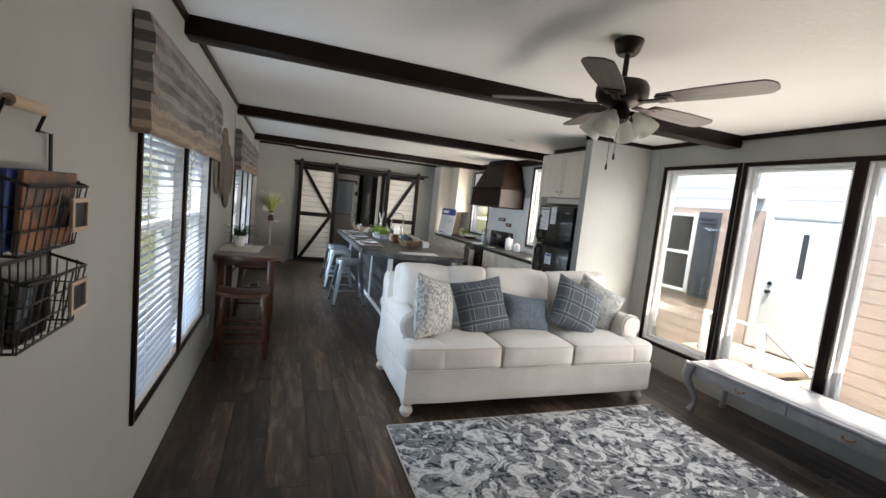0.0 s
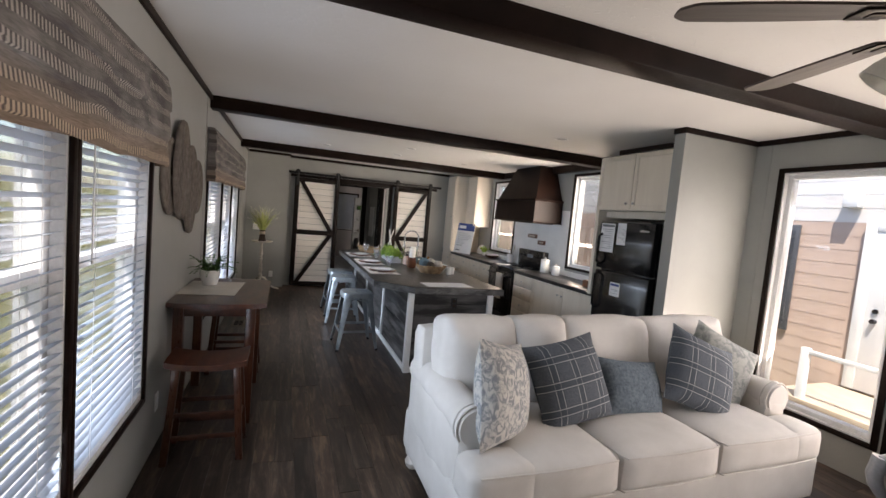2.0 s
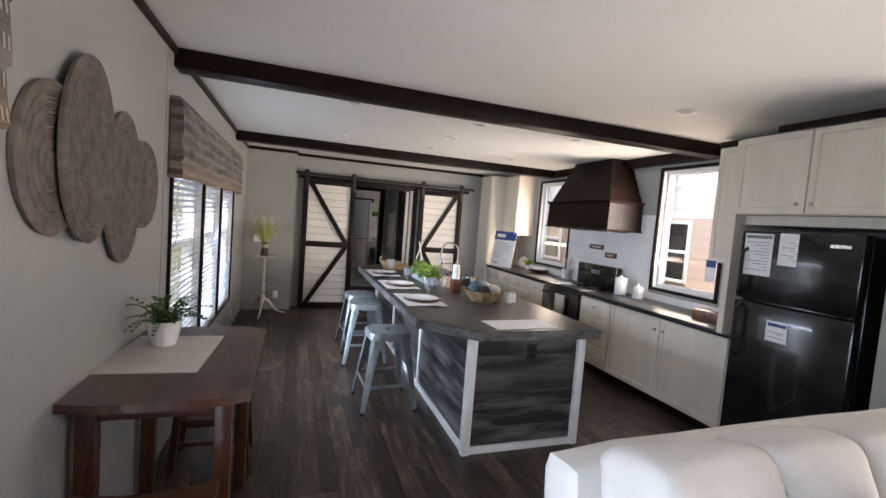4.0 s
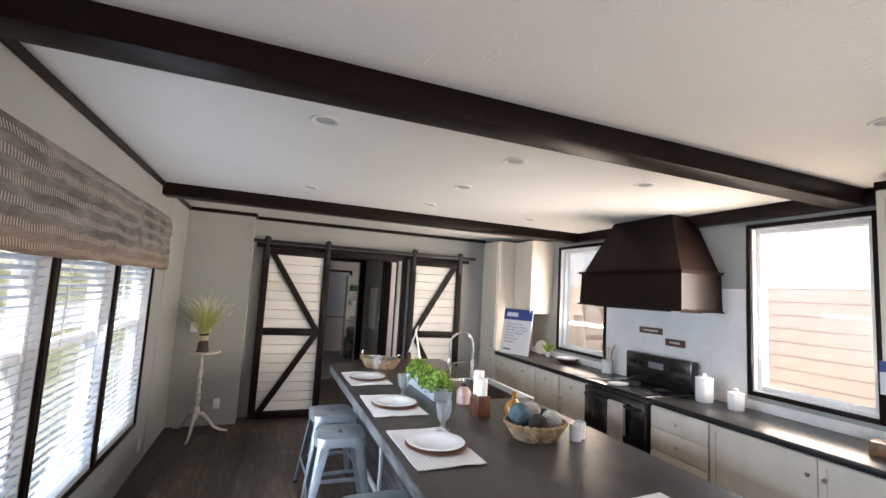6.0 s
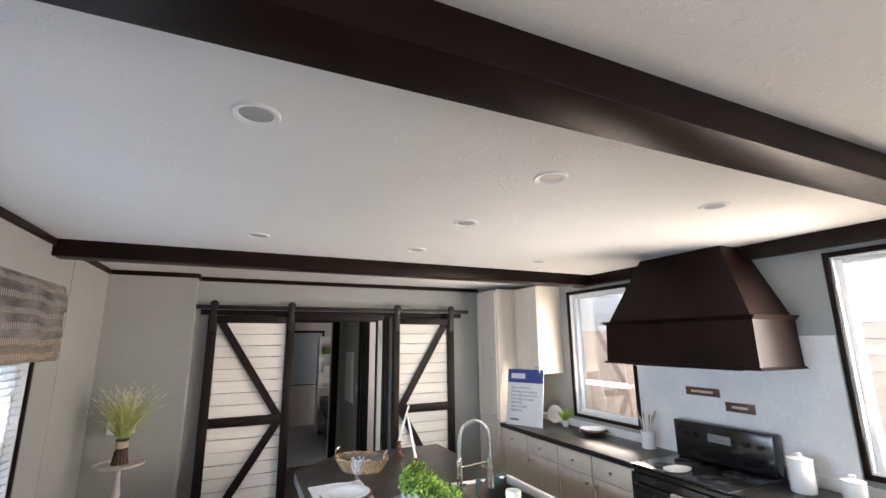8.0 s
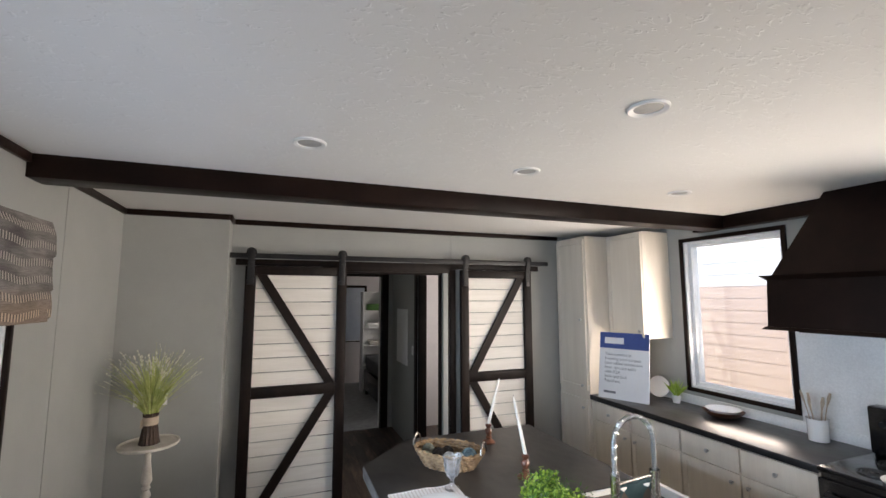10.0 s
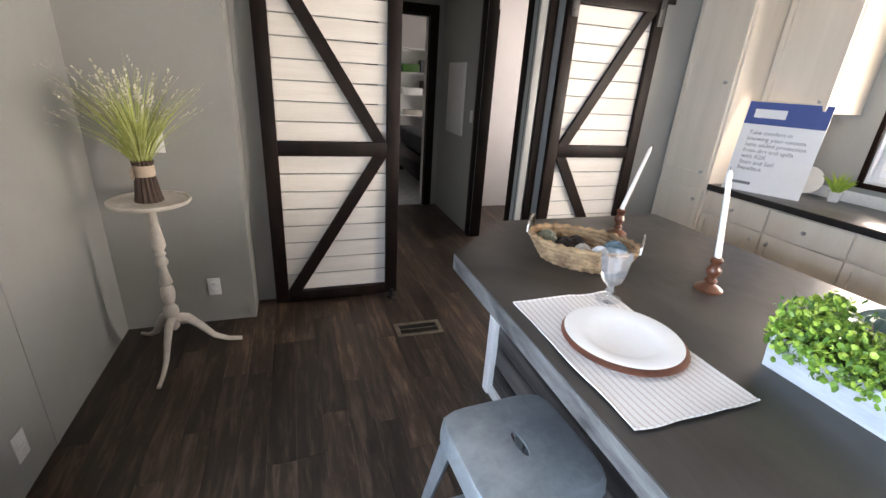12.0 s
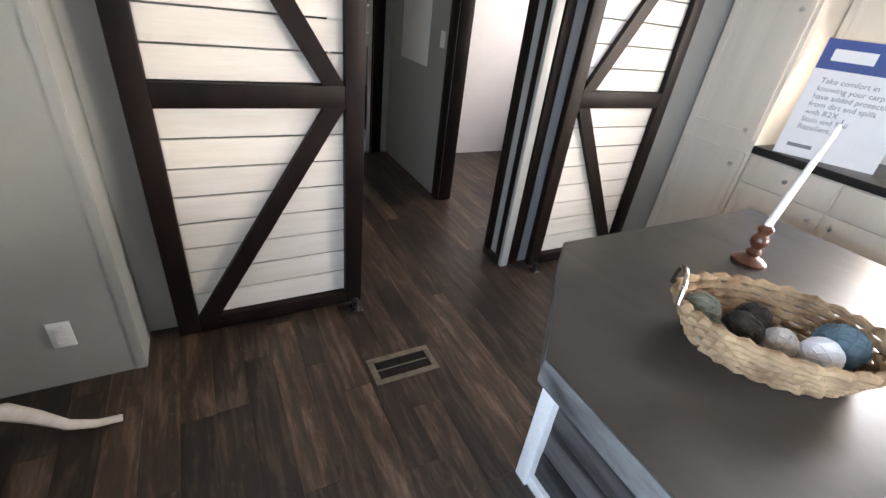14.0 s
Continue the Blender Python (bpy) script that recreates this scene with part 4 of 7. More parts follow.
# fridge
f = thing("refrigerator", "black top-freezer refrigerator with papers on its door", "refrigerator", at=pose(3.80, 4.72, 0))
W2 = 0.375
part("body", bx(0.02, 0.72, -W2, W2, 0.02, 1.745, bev=0.006), APPLIANCE, f)
part("freezer_door", bx(-0.06, 0.015, -W2, W2, 1.25, 1.755, bev=0.018), APPLIANCE, f)
part("fridge_door", bx(-0.06, 0.015, -W2, W2, 0.12, 1.235, bev=0.018), APPLIANCE, f)
part("kick_plate", bx(0.0, 0.02, -W2 + 0.01, W2 - 0.01, 0.02, 0.11), BLACK_METAL, f)
for z0, z1 in ((1.29, 1.62), (0.82, 1.21)):
    hb = bmesh.new()
    sweep(hb, [(-0.06, W2 - 0.06, z0), (-0.10, W2 - 0.055, z0 + 0.03), (-0.10, W2 - 0.055, z1 - 0.03), (-0.06, W2 - 0.06, z1)], 0.013, 8)
    part("handle", hb, APPLIANCE, f)
part("badge", bx(-0.064, -0.06, -0.31, -0.20, 1.665, 1.685), CHROME, f)
for z, s in ((1.745, 1), (1.243, 1)):
    part("hinge", bx(-0.05, 0.04, -W2 + 0.01, -W2 + 0.06, z, z + 0.012, bev=0.002), BLACK_METAL, f)


def notice(x, y0, y1, z0, z1, header, lines, seed_k=0, tilt=0.0):
    n_ = thing("paper_notice", "white printed notice stuck on the fridge door", "notice", "fridge notices", pose(x, (y0 + y1) / 2, (z0 + z1) / 2, tilt))
    w, hh = (y1 - y0) / 2, (z1 - z0) / 2
    part("sheet", bx(-0.0015, 0, -w, w, -hh, hh), PAPER, n_)
    if header:
        part("heading", bx(-0.0025, -0.0015, -w + 0.01, w - 0.01, hh - 0.035, hh - 0.012), header, n_)
    ln = bmesh.new()
    for i in range(lines):
        z = hh - 0.06 - i * (2 * hh - 0.08) / max(lines, 1)
        box(ln, -0.0022, -0.0015, -w + 0.02, w - 0.02 - 0.05 * ((i * 7 + seed_k) % 3), z - 0.004, z)
    if lines:
        part("print", ln, GREY_PRINT, n_)
    return n_


notice(3.738, 4.86, 5.06, 1.43, 1.73, GREY_PRINT, 10)
notice(3.738, 4.70, 4.82, 1.52, 1.74, None, 8, 1)
notice(3.738, 4.70, 4.84, 0.99, 1.13, BLUE_PRINT, 5, 2)
tag = thing("hanging_tag", "blue and white printed tag hanging from the wall cabinet", "tag", at=pose(4.20, 5.69, 1.40))
part("heading", bx(-0.002, 0, -0.05, 0.05, 0.01, 0.075), BLUE_PRINT, tag)
part("sheet", bx(-0.002, 0, -0.05, 0.05, -0.12, 0.01), PAPER, tag)

# ---- island ----
isl = thing("kitchen_island", "dark-topped kitchen island clad in weathered grey planks with white corner posts", "kitchen island")
poly = [(1.46, 5.77), (1.81, 5.405), (2.82, 5.405), (2.82, 7.36), (2.42, 7.36), (2.42, 8.18), (2.82, 8.18), (2.82, 9.30), (1.83, 9.30), (1.46, 8.93)]
tp = prism(bmesh.new(), poly, 0.845, 0.908)
top = part("top", tp, TOP_EDGE, isl, "dark slate-coloured top with worn grey edge")
inset = [(1.462, 5.771), (1.811, 5.407), (2.818, 5.407), (2.818, 7.358), (2.418, 7.358), (2.418, 8.182), (2.818, 8.182), (2.818, 9.298), (1.831, 9.298), (1.462, 8.929)]
part("surface", prism(bmesh.new(), inset, 0.906, 0.912), TOP_DARK, top)
IX0, IX1, IY0, IY1 = 1.80, 2.70, 5.49, 9.13
part("carcass", bx(IX0 + 0.02, IX1 - 0.02, IY0 + 0.02, 7.34, 0.02, 0.844), BLACK_METAL, isl)
part("carcass", bx(IX0 + 0.02, IX1 - 0.02, 8.20, IY1 - 0.02, 0.02, 0.844), BLACK_METAL, isl)
part("carcass", bx(IX0 + 0.02, IX1 - 0.02, 7.34, 8.20, 0.02, 0.64), BLACK_METAL, isl)
part("carcass", bx(IX0 + 0.02, 2.40, 7.34, 8.20, 0.64, 0.844), BLACK_METAL, isl)
for x in (IX0, IX1):
    for y in (IY0, IY1):
        part("corner_post", bx(x - 0.03, x + 0.03, y - 0.03, y + 0.03, 0.0, 0.844, bev=0.004), WHITE_PAINT, isl, "white painted corner post")
for y in (6.73, 7.93):
    part("mid_post", bx(IX0 - 0.016, IX0 + 0.018, y - 0.03, y + 0.03, 0.05, 0.844, bev=0.003), WHITE_PAINT, isl, "white painted post")
for a in ((IX0 - 0.018, IX0 + 0.018, IY0 + 0.03, IY1 - 0.03, 0.0, 0.05), (IX0 + 0.03, IX1 - 0.03, IY0 - 0.018, IY0 + 0.018, 0.0, 0.05), (IX0 + 0.03, IX1 - 0.03, IY1 - 0.018, IY1 + 0.018, 0.0, 0.05)):
    part("base_rail", bx(*a, bev=0.003), WHITE_PAINT, isl, "white painted base rail")
ph = (0.844 - 0.05) / 6
for (y0, y1) in ((IY0 + 0.03, 6.70), (6.76, 7.90), (7.96, IY1 - 0.03)):
    me = shared("plank", bx(0, 0.018, y0, y1, 0.0015, ph - 0.0015, bev=0.002), ISLAND_PLANK)
    for k in range(6):
        piece("plank", me, isl, pose(IX0 + 0.001 + 0.002 * (k % 2), 0, 0.05 + k * ph))
me = shared("plank", bx(IX0 + 0.03, IX1 - 0.03, 0, 0.018, 0.0015, ph - 0.0015, bev=0.002), ISLAND_PLANK)
for k in range(6):
    piece("plank", me, isl, pose(0, IY0 + 0.001 + 0.002 * (k % 2), 0.05 + k * ph))
    piece("plank", me, isl, pose(0, IY1 - 0.019, 0.05 + k * ph))
for y0, y1 in ((5.57, 6.45), (6.46, 7.33), (8.21, 9.09)):
    part("cabinet_door", bx(IX1 - 0.02, IX1, y0, y1, 0.08, 0.83, bev=0.004), ISLAND_PLANK, isl)
o = thing("island_outlet", "dark brown power outlet on the island end", "outlet", at=pose(2.28, IY0 - 0.002, 0.735))
part("plate", bx(-0.035, 0.035, -0.006, 0.003, -0.058, 0.058, bev=0.003), BLACK_METAL, o)
for z in (-0.025, 0.025):
    part("socket", bx(-0.016, 0.016, -0.009, -0.006, z - 0.014, z + 0.014, bev=0.002), BRONZE, o)

# ---- outdoors ----
G = -0.75
solid("ground", bx(-400, 400, -400, 400, G - 0.3, G), GRASS, "dry winter lawn", kind="structure")
solid("drive", bx(-12.5, -7.0, -60, 60, G, G + 0.012), ASPHALT, "pale gravel drive", kind="structure")
solid("road", bx(-34, -26, -120, 120, G, G + 0.012), ASPHALT, "pale road", kind="structure")
solid("own_skirting", bx(XR + 0.14, XR + 0.16, YF, 16, G, -0.2), SIDING_WHITE, kind="structure")
solid("own_skirting", bx(XL - 0.16, XL - 0.14, YF, 16, G, -0.2), SIDING_WHITE, kind="structure")
solid("roof_overhang", bx(XL - 0.45, XR + 0.45, YF - 0.4, 16.8, H + 0.2, H + 0.3), SIDING_WHITE, kind="structure")

NX = 7.7
nb = thing("neighbour_house", "neighbouring house with tan lap siding and a white door", "house", at=pose(NX, 0, G))
part("wall", bx(0.03, 6.0, -6, 15, 0.0, 4.4), SIDING_TAN, nb)
def lap(y0, y1, z):
    b = bmesh.new()
    v = [b.verts.new(c) for c in ((0.0255, y0, z), (0.029, y0, z + 0.2), (0.03, y0, z), (0.0255, y1, z), (0.029, y1, z + 0.2), (0.03, y1, z))]
    for q in ((0, 1, 2), (5, 4, 3), (0, 3, 4, 1), (1, 4, 5, 2), (2, 5, 3, 0)):
        b.faces.new([v[i] for i in q])
    return b
tan_me, white_me = shared("siding_board", lap(-6, 15, 0), SIDING_TAN), shared("siding_board", lap(-6, 15, 0), SIDING_WHITE)
for k in range(22):
    piece("siding_board", tan_me if k < 14 else white_me, nb, pose(0, 0, 0.15 + 0.19 * k))
part("soffit", bx(-0.12, 0.02, -6.2, 15.2, 4.35, 4.42), SIDING_WHITE, nb)
rf = bmesh.new()
v = [rf.verts.new(c) for c in ((-0.16, -6.3, 4.42), (3.0, -6.3, 5.5), (6.4, -6.3, 4.42), (-0.16, 15.3, 4.42), (3.0, 15.3, 5.5), (6.4, 15.3, 4.42))]
for q in ((0, 1, 2), (5, 4, 3), (0, 3, 4, 1), (1, 4, 5, 2), (0, 2, 5, 3)):
    rf.faces.new([v[i] for i in q])
part("roof", rf, ROOF, nb)
def nb_window(y0, y1, z0, z1, shutters=True):
    w = part("window", bx(-0.012, 0.01, y0 + 0.05, y1 - 0.05, z0 + 0.05, z1 - 0.05), APPLIANCE, nb)
    b = bmesh.new()
    for a in ((y0, y0 + 0.06, z0, z1), (y1 - 0.06, y1, z0, z1), (y0 + 0.06, y1 - 0.06, z1 - 0.06, z1), (y0 + 0.06, y1 - 0.06, z0, z0 + 0.06), (y0 + 0.06, y1 - 0.06, (z0 + z1) / 2 - 0.03, (z0 + z1) / 2 + 0.03)):
        box(b, -0.04, 0.0, *a, bev=0.003)
    part("frame", b, VINYL_WHITE, w)
    return w
nb_window(5.94, 6.84, 1.2, 2.70)
for y0, y1 in ((5.47, 5.90),):
    sh = bmesh.new()
    box(sh, -0.035, 0.0, y0, y1, 1.16, 2.74, bev=0.004)
    for k in range(20):
        box(sh, -0.045, -0.03, y0 + 0.05, y1 - 0.05, 1.24 + k * 0.072, 1.28 + k * 0.072)
    part("shutter", sh, SHUTTER, nb)
nb_window(9.0, 9.95, 1.55, 2.75)
nb_window(13.2, 14.0, 1.55, 2.75)
d = part("door", bx(-0.03, 0.0, 3.55, 4.58, 0.62, 2.70, bev=0.004), WHITE_PAINT, nb, "white entry door")
part("glazing", bx(-0.036, -0.03, 4.04, 4.12, 1.83, 2.49), SHUTTER, d)
dc = bmesh.new()
for a in ((3.43, 3.55, 0.62, 2.82), (4.58, 4.70, 0.62, 2.82), (3.55, 4.58, 2.70, 2.82)):
    box(dc, -0.04, 0.0, *a, bev=0.003)
part("door_frame", dc, WHITE_PAINT, d)
hd = bmesh.new()
cyl(hd, (-0.03, 4.47, 1.55), (-0.09, 4.47, 1.55), 0.03, seg=10)
cyl(hd, (-0.03, 4.47, 1.68), (-0.05, 4.47, 1.68), 0.03, seg=10)
part("door_handle", hd, BLACK_METAL, d)
lamp = part("porch_lamp", bx(-0.14, 0.0, 4.78, 4.95, 3.0, 3.24, bev=0.01), WHITE_PAINT, nb, "white box on the wall")
stp = thing("porch_steps", "pale wooden porch with white railing at the neighbouring door", "porch", at=pose(NX - 0.05, 3.9, G))
part("deck", bx(-1.2, 0, -0.28, 0.95, 0.52, 0.60, bev=0.004), DECK, stp)
for k in range(3):
    part("step", bx(-1.2, -0.1, -0.56 - 0.28 * k, -0.28 - 0.28 * k, 0.42 - 0.18 * k, 0.47 - 0.18 * k, bev=0.004), DECK, stp)
for x, y, top_z in ((-1.15, 0.62, 1.22), (-1.15, -0.2, 1.24), (-1.15, -1.06, 0.66)):
    part("post", bx(x - 0.04, x + 0.04, y - 0.04, y + 0.04, 0.0, top_z, bev=0.006), WHITE_PAINT, stp)
part("handrail", bx(-1.175, -1.125, -0.16, 0.58, 1.15, 1.20, bev=0.005), WHITE_PAINT, stp)
part("sloping_rail", sweep(bmesh.new(), [(-1.15, -0.2, 1.19), (-1.15, -1.08, 0.62)], 0.032, 8), WHITE_PAINT, stp)


def far_house(x, y, w, d, mat_wall, label):
    hse = thing("house", label, "house", "houses across the road", pose(x, y, G))
    part("wall", bx(-d, 0, -w / 2, w / 2, 0, 2.9), mat_wall, hse)
    b = bmesh.new()
    v = [b.verts.new(c) for c in ((0.4, -w / 2 - 0.4, 2.9), (-d / 2, -w / 2 - 0.4, 4.6), (-d - 0.4, -w / 2 - 0.4, 2.9), (0.4, w / 2 + 0.4, 2.9), (-d / 2, w / 2 + 0.4, 4.6), (-d - 0.4, w / 2 + 0.4, 2.9))]
    for q in ((0, 1, 2), (5, 4, 3), (0, 3, 4, 1), (1, 4, 5, 2), (0, 2, 5, 3)):
        b.faces.new([v[i] for i in q])
    part("roof", b, ROOF, hse)
    part("door", bx(0, 0.05, -0.5, 0.45, 0.5, 2.5, bev=0.01), WHITE_PAINT, hse)
    for k in (-0.32, 0.3):
        wn = part("window", bx(0, 0.03, w * k - 0.6, w * k + 0.6, 1.1, 2.3), SHUTTER, hse)
        part("frame", bx(0.0, 0.02, w * k - 0.72, w * k + 0.72, 0.98, 2.42), WHITE_PAINT, wn)


far_house(-40, -6, 14, 8, SIDING_WHITE, "white house with a grey roof across the road")
far_house(-40, 14, 15, 8, SIDING_TAN, "tan house with a grey roof across the road")
far_house(-41, 36, 14, 8, SIDING_WHITE, "white house with a grey roof across the road")


def car(x, y, yaw, paint, label):
    c = thing("car", label, "car", "parked cars", pose(x, y, G, 0, 0, yaw))
    b = bmesh.new()
    prof = [(-2.2, 0.35), (2.15, 0.35), (2.25, 0.75), (1.3, 0.95), (0.7, 1.4), (-1.2, 1.45), (-1.8, 1.0), (-2.25, 0.9)]
    lo, hi = [b.verts.new((px, -0.85, pz)) for px, pz in prof], [b.verts.new((px, 0.85, pz)) for px, pz in prof]
    b.faces.new(lo)
    b.faces.new(hi[::-1])
    for i in range(len(prof)):
        j = (i + 1) % len(prof)
        b.faces.new((lo[j], lo[i], hi[i], hi[j]))
    part("body", b, paint, c)
    for s in (-0.87, 0.87):
        part("side_glass", bx(-1.15, 0.75, s - 0.005, s + 0.005, 0.98, 1.34), APPLIANCE, c)
        for wx in (-1.4, 1.4):
            w = bmesh.new()
            cyl(w, (wx, s - 0.08, 0.33), (wx, s + 0.08, 0.33), 0.33, seg=20)
            part("wheel", w, BLACK_METAL, c)


car(-16, 3.0, 80, CAR_PAINT, "dark blue car parked beyond the drive")
car(-19, 9.5, 95, WHITE_PAINT, "white car parked beyond the drive")


def tree(x, y, hgt, seed):
    rnd = random.Random(seed)
    t = thing("tree", "tall broadleaf tree with an open crown", "tree", "trees beyond the road", pose(x, y, G))
    b = bmesh.new()
    sweep(b, [(0, 0, 0), (0.1, 0, hgt * 0.3), (0, 0.1, hgt * 0.6), (0.05, 0, hgt * 0.85)], [0.28, 0.2, 0.12, 0.03], 10)
    ends = []
    for k in range(10):
        a, z = rnd.uniform(0, 6.28), hgt * rnd.uniform(0.3, 0.7)
        e = Vector((math.cos(a) * hgt * 0.25, math.sin(a) * hgt * 0.25, z + hgt * 0.2))
        sweep(b, [(0, 0, z), e * 0.5 + Vector((0, 0, z * 0.45)), e], [0.09, 0.06, 0.02], 6)
        ends.append(e)
    part("trunk", b, TREE_BARK, t)
    vs, fs = [], []
    for k in range(2200):
        e = rnd.choice(ends) + Vector((rnd.gauss(0, hgt * 0.08), rnd.gauss(0, hgt * 0.08), rnd.gauss(0, hgt * 0.07)))
        u, w = Vector((rnd.gauss(0, 1), rnd.gauss(0, 1), rnd.gauss(0, 1))).normalized() * 0.16, Vector((rnd.gauss(0, 1), rnd.gauss(0, 1), rnd.gauss(0, 1))).normalized() * 0.09
        i = len(vs)
        vs += [e - u, e + w, e + u, e - w]
        fs.append((i, i + 1, i + 2, i + 3))
    me = bpy.data.meshes.new("crown")
    me.from_pydata(vs, [], fs)
    me.materials.append(FERN)
    c = new("crown", me)
    c.parent = t


for i, (x, y, hh) in enumerate(((-52, -14, 10), (-55, 4, 12), (-50, 24, 9), (-56, 44, 11))):
    tree(x, y, hh, i)

# ---- living room ----
s = thing("sofa", "cream linen three-seat sofa with rolled arms and turned feet", "sofa", at=pose(2.53, 2.82, 0))
for x in (-1.12, 1.12):
    for y in (0.11, 1.02):
        part("foot", lathe(bmesh.new(), [(0.03, 0), (0.045, 0.02), (0.052, 0.045), (0.04, 0.07), (0.03, 0.085), (0.05, 0.1), (0.055, 0.125)], 18, (x, y, 0)), CREAM_PAINT, s, "pale turned wooden foot")
base = bmesh.new()
soft_box(base, (2.36, 1.08, 0.28), 0.03, 6, (0, 0, 0), pose(0, 0.56, 0.25), 0.003)
part("base", base, SOFA, s)
for sx in (-1, 1):
    b = bmesh.new()
    soft_box(b, (0.21, 0.86, 0.42), 0.05, 6, (0.01, 0, 0), pose(sx * 1.07, 0.66, 0.48), 0.004)
    pts = [(sx * 1.075, 0.23 + 0.03 * k, 0.655) for k in range(29)]
    sweep(b, pts, [0.092] + [0.104 + 0.002 * math.sin(k * 0.9) for k in range(28)], 18)
    arm = part("arm", b, SOFA, s)
    for k in (0, 3):
        yy = 0.245 + 0.012 * k
        ring = [(sx * 1.075 + 0.107 * math.cos(a), yy, 0.655 + 0.107 * math.sin(a)) for a in (math.pi * q / 10 for q in range(-2, 13))]
        part("piping", sweep(bmesh.new(), ring, 0.006, 6), SOFA, arm)
back = bmesh.new()
soft_box(back, (2.34, 0.20, 0.62), 0.06, 8, (0, 0.01, 0.01), pose(0, 0.97, 0.66, -6), 0.006)
part("back_frame", back, SOFA, s)
for k, (x0, x1) in enumerate(((-1.185, -0.40), (-0.40, 0.275), (0.275, 1.12))):
    b = bmesh.new()
    xa, xb = max(x0, -0.965), min(x1, 0.965)
    soft_box(b, (xb - xa, 0.80, 0.20), 0.045, 9, (0.006, 0.012, 0.024), pose((xa + xb) / 2, 0.39, 0.478), 0.005)
    if k != 1:
        xe = (x0 + xa) / 2 if k == 0 else (x1 + xb) / 2
        soft_box(b, (abs(x0 - xa) + abs(x1 - xb) + 0.12, 0.235, 0.196), 0.045, 7, (0.006, 0.006, 0.012), pose(xe + (0.05 if k == 0 else -0.05), 0.105, 0.478), 0.004)
    c = part("seat_cushion", b, SOFA, s)
    for z in (0.393, 0.560):
        ring = [(x0 + 0.012, 0.16, z), (x0 + 0.014, 0.03, z), (x0 + 0.03, -0.006, z), ((x0 + x1) / 2, -0.02, z), (x1 - 0.03, -0.006, z), (x1 - 0.014, 0.03, z), (x1 - 0.012, 0.16, z)]
        part("piping", sweep(bmesh.new(), ring, 0.0055, 6), SOFA, c)
x = -1.10
for wd, tilt in ((0.46, 5), (0.36, -4), (0.68, 2), (0.70, -3)):
    b = bmesh.new()
    soft_box(b, (wd + 0.025, 0.24, 0.54), 0.055, 13, (0.008, 0.05, 0.012), pose(x + wd / 2, 0.76, 0.795, -13, tilt * 0.5, tilt), 0.016)
    part("back_cushion", b, SOFA, s)
    x += wd


def cushion(x, y, z, w, h, t, mat, label, rx, ry, rz):
    return solid("throw_pillow", pillow(bmesh.new(), w, h, t), mat, label, "pillow", group="throw pillows on the sofa", at=pose(x, y, z, rx, ry, rz))


cushion(1.64, 3.17, 0.775, 0.50, 0.52, 0.20, FLORAL, "grey and cream floral throw pillow leaning on the sofa arm", -14, 14, 34)
cushion(2.09, 3.23, 0.785, 0.49, 0.48, 0.19, PLAID, "blue-grey plaid throw pillow on the sofa", -24, -9, 4)
cushion(2.56, 3.25, 0.715, 0.50, 0.34, 0.16, QUILTED, "small blue-grey textured lumbar pillow on the sofa", -26, 7, 2)
cushion(3.06, 3.20, 0.795, 0.52, 0.49, 0.19, PLAID, "blue-grey plaid throw pillow on the sofa", -24, 22, -10)
cushion(3.36, 3.31, 0.79, 0.49, 0.46, 0.19, SAGE, "pale sage-grey damask throw pillow leaning on the sofa arm", -18, 26, -24)

rug = thing("area_rug", "black, grey and cream damask area rug in front of the sofa", "rug", at=pose(2.47, 1.25, 0))
part("rug_sheet", bx(-1.235, 1.235, -1.53, 1.53, 0.001, 0.011, bev=0.004), RUG, rug)
part("binding", bx(-1.243, -1.235, -1.53, 1.53, 0.001, 0.009), LINEN_MAT, rug)
part("binding", bx(-1.235, 1.235, 1.53, 1.538, 0.001, 0.009), LINEN_MAT, rug)

ct = thing("coffee_table", "pale grey painted coffee table with cabriole legs and drawers", "coffee table", at=pose(4.23, 1.86, 0, 0, 0, 1))
LX, LY = 0.26, 0.83
tb = bmesh.new()
box(tb, -LX, LX, -LY, LY, 0.432, 0.455, bev=0.008)
part("top", tb, GREY_PAINT, ct)
part("top_panel", bx(-LX + 0.05, LX - 0.05, -LY + 0.05, LY - 0.05, 0.455, 0.459, bev=0.002), GREY_PAINT, ct)
for a in ((-LX + 0.03, -LX + 0.05, -LY + 0.06, LY - 0.06), (LX - 0.05, LX - 0.03, -LY + 0.06, LY - 0.06), (-LX + 0.05, LX - 0.05, -LY + 0.03, -LY + 0.05), (-LX + 0.05, LX - 0.05, LY - 0.05, LY - 0.03)):
    part("apron", bx(*a, 0.325, 0.432, bev=0.003), GREY_PAINT, ct)
for y0, y1 in ((-0.70, -0.02), (0.02, 0.70)):
    dr = part("drawer_front", bx(-LX + 0.018, -LX + 0.03, y0, y1, 0.34, 0.42, bev=0.004), GREY_PAINT, ct)
    pb = bmesh.new()
    ym = (y0 + y1) / 2
    sweep(pb, [(-LX + 0.018, ym - 0.035, 0.385), (-LX - 0.002, ym - 0.03, 0.375), (-LX - 0.004, ym, 0.368), (-LX - 0.002, ym + 0.03, 0.375), (-LX + 0.018, ym + 0.035, 0.385)], 0.005, 6)
    part("pull", pb, AMBER, dr, "old brass drawer pull")
